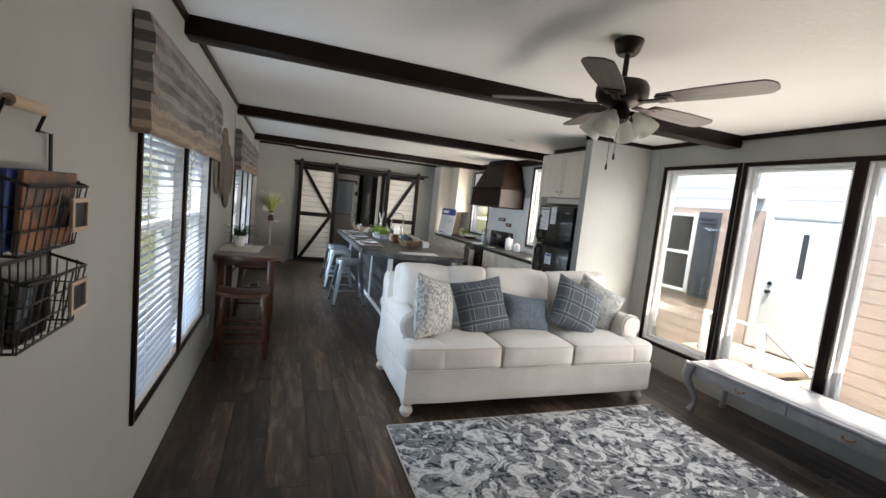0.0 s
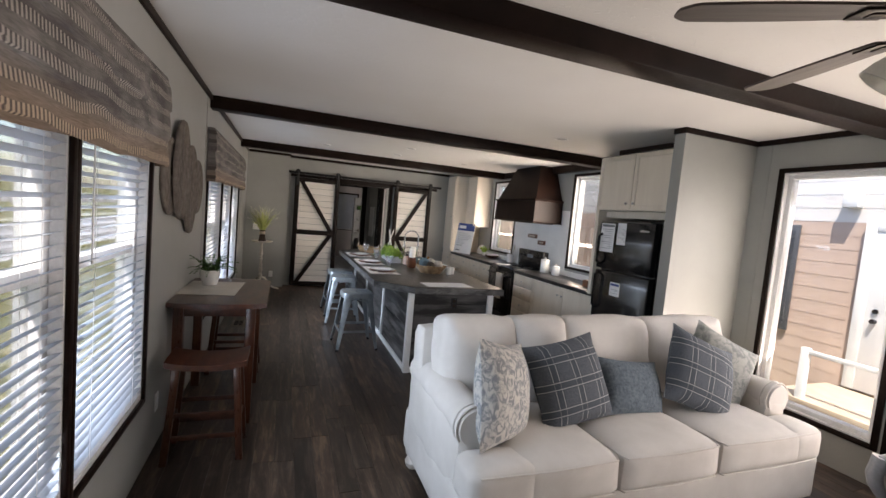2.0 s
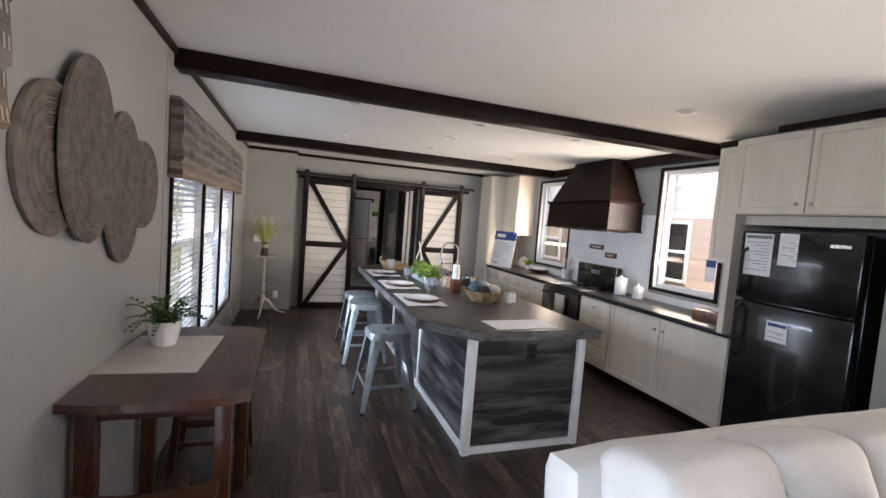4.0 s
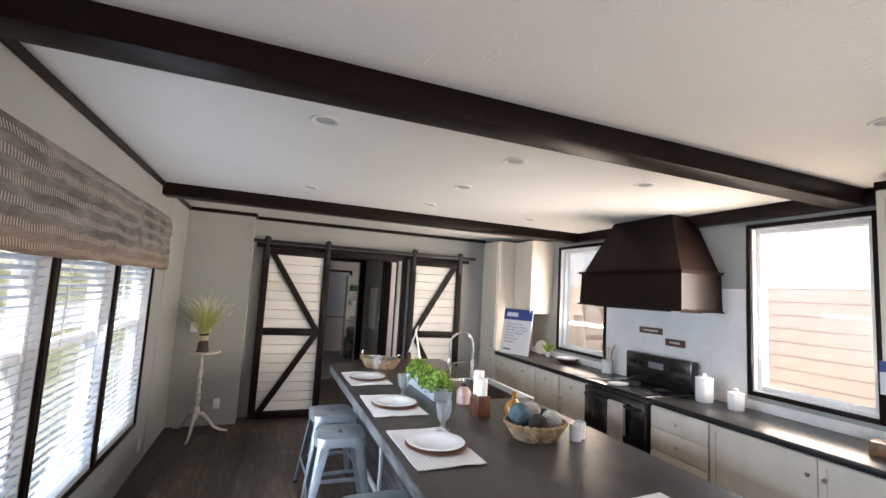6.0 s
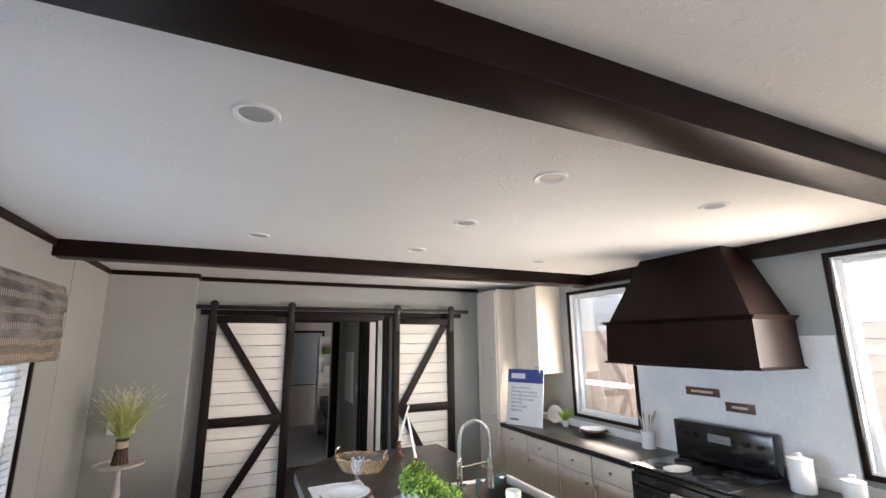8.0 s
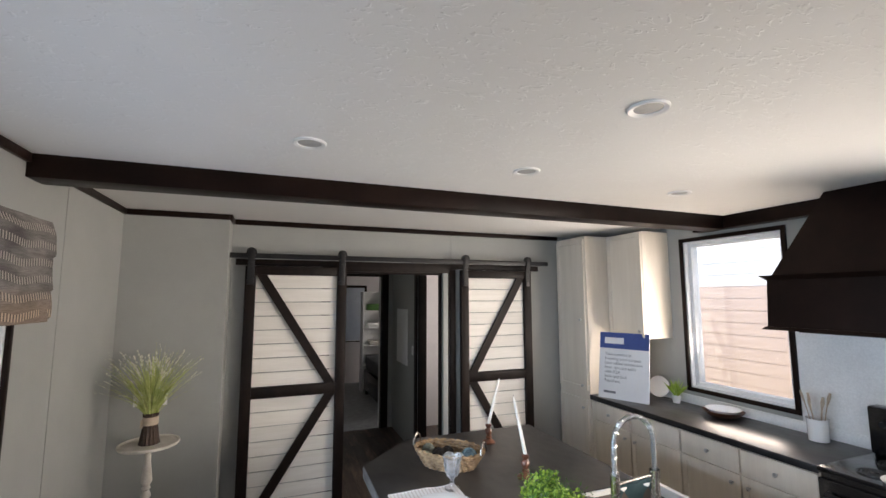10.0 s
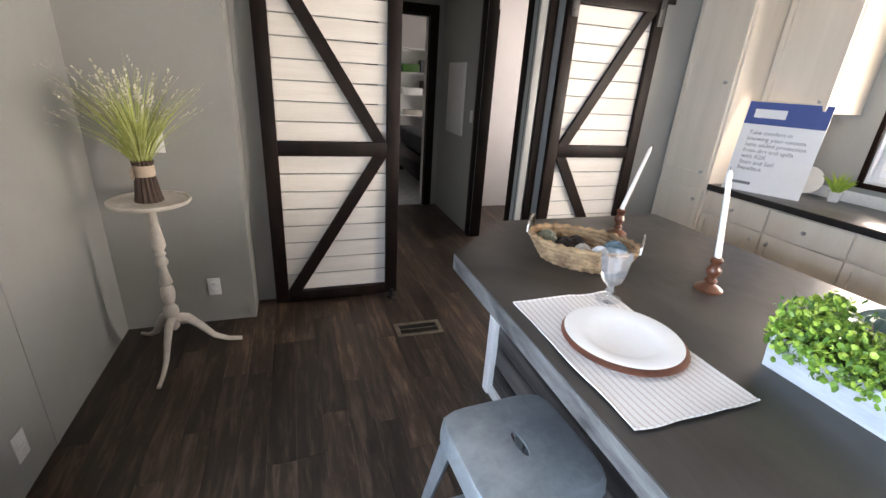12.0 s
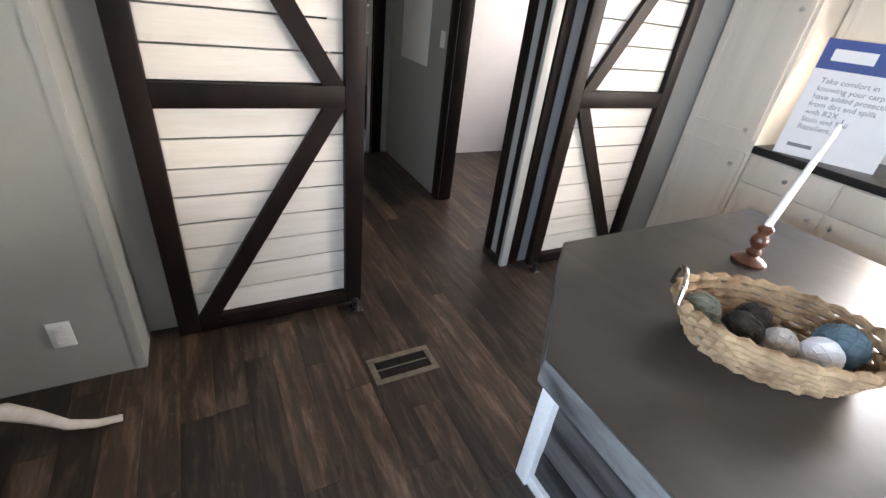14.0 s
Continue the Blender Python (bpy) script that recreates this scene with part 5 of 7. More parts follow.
for sx in (-1, 1):
    for sy in (-1, 1):
        b = bmesh.new()
        pts, rad = [], []
        for k in range(9):
            q = k / 8
            out = 0.035 * math.sin(q * math.pi * 1.9) + 0.015 * (q < 0.05)
            pts.append((sx * (LX - 0.035 + out), sy * (LY - 0.035 + out), 0.43 * (1 - q) + 0.012))
            rad.append(0.036 * (1 - q) + 0.015 + (0.014 if q > 0.95 else 0))
        sweep(b, pts, rad, 10)
        part("leg", b, GREY_PAINT, ct)

# ceiling fan
fan = thing("ceiling_fan", "bronze five-blade ceiling fan with frosted tulip lights", "ceiling fan", at=pose(2.10, 1.86, H - 0.045))
part("canopy", lathe(bmesh.new(), [(0.045, -0.03), (0.06, -0.015), (0.075, 0.035), (0.075, 0.044)], 24), BRONZE, fan)
b = bmesh.new()
cyl(b, (0, 0, -0.16), (0, 0, -0.02), 0.014, seg=12)
part("downrod", b, BRONZE, fan)
part("motor", lathe(bmesh.new(), [(0.04, -0.30), (0.075, -0.29), (0.12, -0.27), (0.135, -0.245), (0.135, -0.20), (0.12, -0.175), (0.06, -0.155), (0.02, -0.15)], 28), BRONZE, fan)
part("switch_housing", lathe(bmesh.new(), [(0.02, -0.385), (0.05, -0.37), (0.06, -0.345), (0.055, -0.32), (0.045, -0.30)], 20), BRONZE, fan)
for k in range(5):
    a = 4 + 72 * k
    ir = bmesh.new()
    box(ir, 0.10, 0.24, -0.02, 0.02, -0.287, -0.280, bev=0.002)
    box(ir, 0.19, 0.27, -0.045, 0.045, -0.283, -0.277, bev=0.002)
    bl = bmesh.new()
    n = 10
    prev = None
    outline = [(0.20 + 0.45 * q / n, 0.052 + 0.020 * math.sin(q / n * 2.2)) for q in range(n + 1)] + [(0.665, 0.060), (0.690, 0.030), (0.692, 0.0)]
    pts2 = [(x, w) for x, w in outline] + [(x, -w) for x, w in outline[-2::-1]]
    prism(bl, pts2[::-1], -0.277, -0.270)
    blade = part("blade", bl, BLADE_GREY, fan, "greyed oak blade", at=pose(0, 0, 0, 0, 0, a) @ Matrix.Translation((0, 0, -0.277)) @ Matrix.Rotation(radians(-8), 4, "X") @ Matrix.Translation((0, 0, 0.277)))
    part("blade_iron", ir, BRONZE, blade)
for k in range(4):
    a = 90 * k + 30
    lb = bmesh.new()
    lathe(lb, [(0.018, 0.0), (0.024, -0.02), (0.045, -0.05), (0.058, -0.09), (0.063, -0.12), (0.058, -0.12), (0.052, -0.09), (0.04, -0.05), (0.018, -0.02)], 18, close=False)
    part("shade", lb, FROSTED, fan, "frosted glass tulip shade", at=pose(0, 0, 0, 0, 0, a) @ Matrix.Translation((0.085, 0, -0.34)) @ Matrix.Rotation(radians(-38), 4, "Y"))
    ab = bmesh.new()
    sweep(ab, [(0.04, 0, -0.345), (0.07, 0, -0.335), (0.09, 0, -0.345)], 0.011, 8)
    part("light_arm", ab, BRONZE, fan, at=pose(0, 0, 0, 0, 0, a))
for x, l in ((0.02, 0.16), (-0.02, 0.22)):
    pc = bmesh.new()
    cyl(pc, (x, 0.02, -0.375 - l), (x, 0.02, -0.37), 0.0016, seg=6)
    lathe(pc, [(0.002, 0.0), (0.007, -0.02), (0.006, -0.035), (0.002, -0.04)], 8, (x, 0.02, -0.375 - l))
    part("pull_chain", pc, BRONZE, fan)


# ---- window dressing ----
def blind(y0, y1, z0, z1, x, tilt, label):
    b = thing("blind", label, "window blind", "white slatted blinds", pose(x, (y0 + y1) / 2, 0))
    w = (y1 - y0) / 2 - 0.012
    part("headrail", bx(-0.025, 0.025, -w, w, z1 - 0.045, z1, bev=0.003), VINYL_WHITE, b)
    part("bottom_rail", bx(-0.025, 0.025, -w, w, z0 + 0.012, z0 + 0.03, bev=0.004), VINYL_WHITE, b)
    sl = bmesh.new()
    v = [[sl.verts.new((0.025 * u, s_ * w, 0.004 * (1 - u * u))) for u in (-1, -0.5, 0, 0.5, 1)] for s_ in (-1, 1)]
    for q in range(4):
        sl.faces.new((v[0][q], v[0][q + 1], v[1][q + 1], v[1][q]))
    me = shared("slat", sl, SLAT)
    step = 0.043
    k = 0
    while z0 + 0.05 + step * k < z1 - 0.06:
        piece("slat", me, b, pose(0, 0, z0 + 0.055 + step * k, 0, tilt + 3 * math.sin(k * 1.7), 0.25 * math.sin(k * 2.3)))
        k += 1
    for s_ in (-0.62, 0.62):
        cd = bmesh.new()
        for xx in (-0.026, 0.026):
            cyl(cd, (xx, s_ * w, z0 + 0.02), (xx, s_ * w, z1 - 0.03), 0.0012, seg=5)
        part("ladder_cord", cd, VINYL_WHITE, b)
    wd = bmesh.new()
    cyl(wd, (0.03, -w + 0.12, z1 - 0.85), (0.03, -w + 0.12, z1 - 0.05), 0.004, seg=6)
    part("tilt_wand", wd, VINYL_WHITE, b)


for i, (a, b_) in enumerate(W_LEFT):
    blind(a, b_, LEFT_Z[0] + 0.012, LEFT_Z[1] - 0.012, XL - 0.02, -24 if i > 1 else -20, "white horizontal slatted blind, slats tilted half open")


def roman(y0, y1, label):
    """A woven shade drawn up into soft folds."""
    r = thing("roman_shade", label, "window shade", "woven roman shades", pose(XL, (y0 + y1) / 2, 1.785))
    w = (y1 - y0) / 2
    ny, nz = 60, 44
    b = bmesh.new()
    g = []
    for j in range(nz + 1):
        z = 0.49 * j / nz
        row = []
        for i in range(ny + 1):
            y = -w + 2 * w * i / ny
            sag = 0.016 * math.sin(3.2 * y + 1) + 0.02 * noise.noise(Vector((y * 1.3, z * 3, 4)))
            ph_ = ((z + sag + 0.35 * 0.16 * noise.noise(Vector((y * 0.9, 3, z * 2)))) / 0.16) % 1.0
            d = 0.074 + 0.012 * (1 - ph_) ** 0.8 + 0.010 * noise.noise(Vector((y * 4, z * 6, 0)))
            if z > 0.43:
                d = 0.06 + (d - 0.06) * (0.49 - z) / 0.06
            row.append(b.verts.new((d, y, z + (0.014 * noise.noise(Vector((y * 3, 9, 1))) if j == 0 else 0))))
        g.append(row)
    for j in range(nz):
        for i in range(ny):
            b.faces.new((g[j][i], g[j][i + 1], g[j + 1][i + 1], g[j + 1][i]))
    for col in (0, ny):
        edge = [b.verts.new((0.008, g[j][col].co.y, g[j][col].co.z)) for j in range(nz + 1)]
        for j in range(nz):
            b.faces.new((g[j][col], g[j + 1][col], edge[j + 1], edge[j]))
    part("cloth", b, SHADE, r)
    part("headboard", bx(0.004, 0.058, -w + 0.004, w - 0.004, 0.44, 0.486), ESPRESSO, r)


roman(2.09, 4.12, "grey and tan woven roman shade drawn up in folds")
roman(5.82, 8.96, "grey and tan woven roman shade drawn up in folds")


# ---- on the west wall ----
def disc(y, z, rad, ax, lean):
    """A flat coiled rattan tray, taller than wide when ax is under 1."""
    b = bmesh.new()
    n, seg = int(rad / 0.011), 40
    prof = []
    for k in range(n):
        prof += [(0.004 + k * 0.011, 0.010 + 0.012 * (k / n) ** 3), (0.0095 + k * 0.011, 0.017 + 0.012 * (k / n) ** 3)]
    prof += [(rad, 0.026), (rad + 0.008, 0.018), (rad + 0.006, 0.004), (rad, 0.002)]
    lathe(b, prof, seg, close=False, wob=lambda a, j: 0.0022 * math.sin(a * 38 + (j // 2) * 1.57))
    b.transform(pose(XL, y, z) @ Matrix.Rotation(radians(lean), 4, "X") @ Matrix.Rotation(radians(90), 4, "Y") @ Matrix.Diagonal((1, ax, 1, 1)))
    return solid("woven_wall_disc", b, RATTAN, "round grey woven rattan disc hung on the wall", "wall decoration", group="woven discs on the wall")


disc(4.47, 1.745, 0.235, 0.85, 0)
disc(4.67, 1.80, 0.33, 0.60, 0).location.x += 0.024
disc(5.04, 1.68, 0.325, 0.58, 0).location.x += 0.012
disc(5.35, 1.71, 0.215, 0.95, 0)

wb = thing("wall_basket", "two-tier black wire wall basket with a wooden handle, holding magazines", "wire basket", at=pose(XL, 1.27, 1.20))
def wire(pts, r=0.004):
    return sweep(bmesh.new(), pts, r, 6)
part("back_frame", wire([(0.012, 0.16, -0.02), (0.012, 0.16, 0.50), (0.012, 0.09, 0.50), (0.03, 0.09, 0.55), (0.03, -0.09, 0.55), (0.012, -0.09, 0.50), (0.012, -0.16, 0.50), (0.012, -0.16, -0.02), (0.012, 0.16, -0.02)], 0.005), BLACK_METAL, wb)
hb = bmesh.new()
cyl(hb, (0.03, -0.075, 0.553), (0.03, 0.075, 0.553), 0.015, seg=14)
part("handle", hb, DECK, wb, "pale turned wooden handle")
for z0 in (-0.02, 0.205):
    tier = part("tier_rim", wire([(0.012, -0.15, z0 + 0.19), (0.012, 0.15, z0 + 0.19), (0.10, 0.15, z0 + 0.16), (0.10, -0.15, z0 + 0.16), (0.012, -0.15, z0 + 0.19)], 0.0045), BLACK_METAL, wb)
    part("tier_base", wire([(0.015, -0.14, z0), (0.015, 0.14, z0), (0.075, 0.14, z0), (0.075, -0.14, z0), (0.015, -0.14, z0)], 0.004), BLACK_METAL, wb)
    for q in (0.33, 0.66):
        xx = 0.075 + 0.025 * q
        yy = 0.14 + 0.01 * q
        part("cross_wire", wire([(0.015, -yy, z0 + 0.17 * q), (0.015, yy, z0 + 0.17 * q), (xx, yy, z0 + 0.165 * q), (xx, -yy, z0 + 0.165 * q), (0.015, -yy, z0 + 0.17 * q)], 0.0026), BLACK_METAL, wb)
    for k in range(9):
        y = -0.14 + 0.035 * k
        part("upright_wire", wire([(0.015, y, z0 + 0.19), (0.015, y, z0), (0.075, y, z0), (0.10, y * 1.07, z0 + 0.16)], 0.0022), BLACK_METAL, wb)
    for k in range(3):
        x = 0.03 + 0.02 * k
        for sy in (-1, 1):
            part("upright_wire", wire([(x, sy * 0.14, z0), (x * 1.15, sy * 0.15, z0 + 0.175)], 0.0022), BLACK_METAL, wb)
    fr = bmesh.new()
    for a in ((-0.05, 0.05, 0.04, 0.052), (-0.05, 0.05, 0.118, 0.13), (-0.05, -0.038, 0.052, 0.118), (0.038, 0.05, 0.052, 0.118)):
        box(fr, 0.103, 0.112, 0.085 + a[0], 0.085 + a[1], z0 + a[2], z0 + a[3], bev=0.001)
    tg = part("label_frame", fr, DECK, wb, "small wooden label frame")
    part("label_slate", bx(0.103, 0.106, 0.047, 0.123, z0 + 0.052, z0 + 0.118), BLACK_METAL, tg)
for k, (mt, x, lab, y0) in enumerate(((ORANGE_BOOK, 0.055, "magazine with a rust and brown cover in the wire basket", -0.12), (BLUE_PRINT, 0.032, "dark blue magazine in the wire basket", -0.135))):
    solid("magazine", bx(0, 0.012, y0, y0 + 0.26, 0, 0.19, bev=0.001), mt, lab, "magazine", group="magazines in the wire basket", at=pose(XL + x, 1.27, 1.41, 0, 4))
solid("notebook", bx(0, 0.02, -0.12, 0.03, 0, 0.15, bev=0.002), APPLIANCE, "black notebook in the lower wire basket", "notebook", at=pose(XL + 0.04, 1.27, 1.185, 0, 5))

# ---- pub table with stools ----
pt = thing("pub_table", "cherry-stained wooden pub table with rounded front edge against the wall", "table", at=pose(0.115, 5.03, 0))
poly = [(-0.285, -0.50), (-0.20, -0.524), (-0.05, -0.537), (0.12, -0.535), (0.26, -0.52), (0.335, -0.48), (0.335, 0.48), (0.26, 0.52), (0.12, 0.535), (-0.05, 0.537), (-0.20, 0.524), (-0.285, 0.50)]
part("top", prism(bmesh.new(), poly, 0.885, 0.918), CHERRY, pt)
for sx in (-0.23, 0.23):
    for sy in (-0.38, 0.38):
        part("leg", bx(sx - 0.032, sx + 0.032, sy - 0.032, sy + 0.032, 0, 0.885, bev=0.004), CHERRY_UP, pt)
for a in ((-0.2, 0.2, -0.395, -0.373), (-0.2, 0.2, 0.373, 0.395), (-0.245, -0.223, -0.35, 0.35), (0.223, 0.245, -0.35, 0.35)):
    part("apron", bx(*a, 0.80, 0.885, bev=0.002), CHERRY, pt)


def saddle_stool(x, y, rz):
    st = thing("wooden_stool", "cherry-stained wooden saddle stool by the pub table", "stool", "stools at the pub table", pose(x, y, 0, 0, 0, rz))
    b = bmesh.new()
    n = 12
    rows = []
    for zz in (0, -0.035):
        rows.append([[b.verts.new((-0.225 + 0.45 * i / n, -0.15 + 0.30 * j / 4, 0.62 + zz + 0.028 * (2 * i / n - 1) ** 2 - 0.004 * (j in (0, 4)))) for j in range(5)] for i in range(n + 1)])
    for k, g in enumerate(rows):
        for i in range(n):
            for j in range(4):
                b.faces.new((g[i][j], g[i + 1][j], g[i + 1][j + 1], g[i][j + 1]))
    for i in range(n):
        for j in (0, 4):
            b.faces.new((rows[0][i][j], rows[0][i + 1][j], rows[1][i + 1][j], rows[1][i][j]))
    for j in range(4):
        for i in (0, n):
            b.faces.new((rows[0][i][j], rows[0][i][j + 1], rows[1][i][j + 1], rows[1][i][j]))
    part("seat", b, CHERRY, st)
    for sx in (-1, 1):
        for sy in (-1, 1):
            b = bmesh.new()
            box(b, -0.02, 0.02, -0.02, 0.02, 0, 0.60, bev=0.003)
            for v in b.verts:
                q = 1 - v.co.z / 0.6
                v.co.x += sx * (0.165 + 0.045 * q)
                v.co.y += sy * (0.10 + 0.035 * q)
            part("leg", b, CHERRY_UP, st)
    for z, q in ((0.16, 0.73), (0.30, 0.5)):
        for sy in (-1, 1):
            ln = 0.165 + 0.045 * q
            yy = sy * (0.10 + 0.035 * q)
            part("stretcher", bx(-ln, ln, yy - 0.009, yy + 0.009, z - 0.014, z + 0.014, bev=0.002), CHERRY, st)
    for sx in (-1, 1):
        xx = sx * (0.165 + 0.03)
        part("stretcher", bx(xx - 0.009, xx + 0.009, -0.12, 0.12, 0.22, 0.248, bev=0.002), CHERRY, st)
    return st


saddle_stool(0.14, 4.29, 0)
saddle_stool(0.15, 5.78, 0)
lm = bmesh.new()
box(lm, -0.20, 0.20, -0.28, 0.28, 0, 0.004, bev=0.001)
solid("table_mat", lm, TABLE_LINEN, "pale linen mat on the pub table", "placemat", at=pose(0.03, 5.08, 0.919, 0, 0, -3))
pp = thing("potted_fern", "green fern in a round white pot on the pub table", "plant", at=pose(-0.01, 5.20, 0.924))
part("pot", lathe(bmesh.new(), [(0.05, 0), (0.055, 0.004), (0.068, 0.06), (0.078, 0.12), (0.075, 0.125), (0.068, 0.118), (0.06, 0.1)], 24), CERAMIC, pp)
part("soil", lathe(bmesh.new(), [(0.001, 0.1), (0.066, 0.104)], 16, close=False), SOIL, pp)
rnd = random.Random(5)
b = bmesh.new()
def leaf(b, base, tip, width, droop=0.0):
    base, tip = Vector(base), Vector(tip)
    d = tip - base
    side = d.cross(Vector((0, 0, 1)))
    side = side.normalized() * width if side.length > 1e-5 else Vector((width, 0, 0))
    m = base + d * 0.45 + Vector((0, 0, droop))
    v = [b.verts.new(p) for p in (base, m - side, tip, m + side)]
    b.faces.new((v[0], v[1], v[2]))
    b.faces.new((v[0], v[2], v[3]))
for k in range(46):
    a, rr, hh = rnd.uniform(0, 6.28), rnd.uniform(0.04, 0.20), rnd.uniform(0.10, 0.25)
    p0 = Vector((0.02 * math.cos(a), 0.02 * math.sin(a), 0.1))
    p2 = Vector((rr * math.cos(a), rr * math.sin(a), hh))
    p1 = (p0 + p2) / 2 + Vector((0, 0, 0.06))
    prevp = p0
    for q in range(1, 9):
        u = q / 8
        p = p0 * (1 - u) ** 2 + p1 * 2 * u * (1 - u) + p2 * u * u
        dirn = (p - prevp).normalized()
        sd = dirn.cross(Vector((0, 0, 1))).normalized()
        for s_ in (-1, 1):
            leaf(b, p, p + sd * s_ * 0.035 * (1.1 - u) + dirn * 0.02, 0.006, 0.004)
        leaf(b, prevp, p, 0.0015)
        prevp = p
part("foliage", b, FERN, pp)

# ---- stools at the island ----
def metal_stool(x, y, rz):
    st = thing("metal_stool", "galvanised steel bar stool with a slotted square seat", "stool", "metal stools at the island", pose(x, y, 0, 0, 0, rz))
    SZ = 0.665
    b = bmesh.new()
    n, R, hole_a, hole_b = 40, 0.176, 0.045, 0.014
    def sq(a, r, e=0.32):
        c, s_ = math.cos(a), math.sin(a)
        k = (abs(c) ** (2 / e) + abs(s_) ** (2 / e)) ** (-e / 2)
        return r * k * c, r * k * s_
    rings = []
    for lvl in range(6):
        ring = []
        for i in range(n):
            a = 2 * math.pi * i / n
            if lvl <= 1:
                px, py = hole_b * math.cos(a), hole_a * math.sin(a)
                z = SZ - (0.012 if lvl == 0 else 0.003)
            else:
                r = (R - 0.02, R - 0.004, R + 0.003, R + 0.008)[lvl - 2]
                px, py = sq(a, r)
                z = SZ - (0.0, 0.005, 0.016, 0.062)[lvl - 2]
            ring.append(b.verts.new((px, py, z)))
        rings.append(ring)
    for p_, q_ in zip(rings, rings[1:]):
        for i in range(n):
            b.faces.new((p_[i], p_[(i + 1) % n], q_[(i + 1) % n], q_[i]))
    part("seat", b, STEEL, st)
    for sx in (-1, 1):
        for sy in (-1, 1):
            b = bmesh.new()
            rows = []
            for z, wd in ((SZ - 0.045, 0.082), (0.35, 0.056), (0.02, 0.034)):
                q = 1 - z / SZ
                cx, cy = sx * (0.156 + 0.088 * q), sy * (0.156 + 0.088 * q)
                rows.append([b.verts.new(v) for v in ((cx - sx * wd, cy, z), (cx - sx * wd * 0.25, cy - sy * 0.002, z), (cx, cy - sy * wd * 0.25, z), (cx - sx * 0.002, cy - sy * wd, z),
                                                      (cx - sx * 0.008, cy - sy * wd, z), (cx - sx * 0.01, cy - sy * 0.01, z), (cx - sx * wd, cy - sy * 0.008, z))])
            for p_, q_ in zip(rows, rows[1:]):
                for i in range(7):
                    b.faces.new((p_[i], p_[(i + 1) % 7], q_[(i + 1) % 7], q_[i]))
            for r_ in (rows[0], rows[-1]):
                b.faces.new(r_)
            leg = part("leg", b, STEEL, st)
            fb = bmesh.new()
            cx, cy = sx * (0.156 + 0.086) - sx * 0.012, sy * (0.156 + 0.086) - sy * 0.012
            box(fb, cx - 0.014, cx + 0.014, cy - 0.014, cy + 0.014, 0, 0.022, bev=0.003)
            part("rubber_foot", fb, BLACK_METAL, leg)
    q = 1 - 0.22 / SZ
    c = 0.156 + 0.088 * q - 0.006
    for sgn in (-1, 1):
        part("stretcher", bx(-c + 0.01, c - 0.01, sgn * c - 0.004, sgn * c + 0.004, 0.205, 0.235, bev=0.002), STEEL, st)
        part("stretcher", bx(sgn * c - 0.004, sgn * c + 0.004, -c + 0.01, c - 0.01, 0.205, 0.235, bev=0.002), STEEL, st)
    xb = bmesh.new()
    for s_ in (-1, 1):
        sweep(xb, [(-0.14, -0.14 * s_, SZ - 0.12), (0, 0, SZ - 0.10), (0.14, 0.14 * s_, SZ - 0.12)], 0.006, 6)
    part("cross_brace", xb, STEEL, st)
    return st


first = metal_stool(1.40, 6.44, 2)
copy_thing(first, pose(1.39, 7.62, 0, 0, 0, -3))
copy_thing(first, pose(1.405, 8.185, 0, 0, 0, 3))

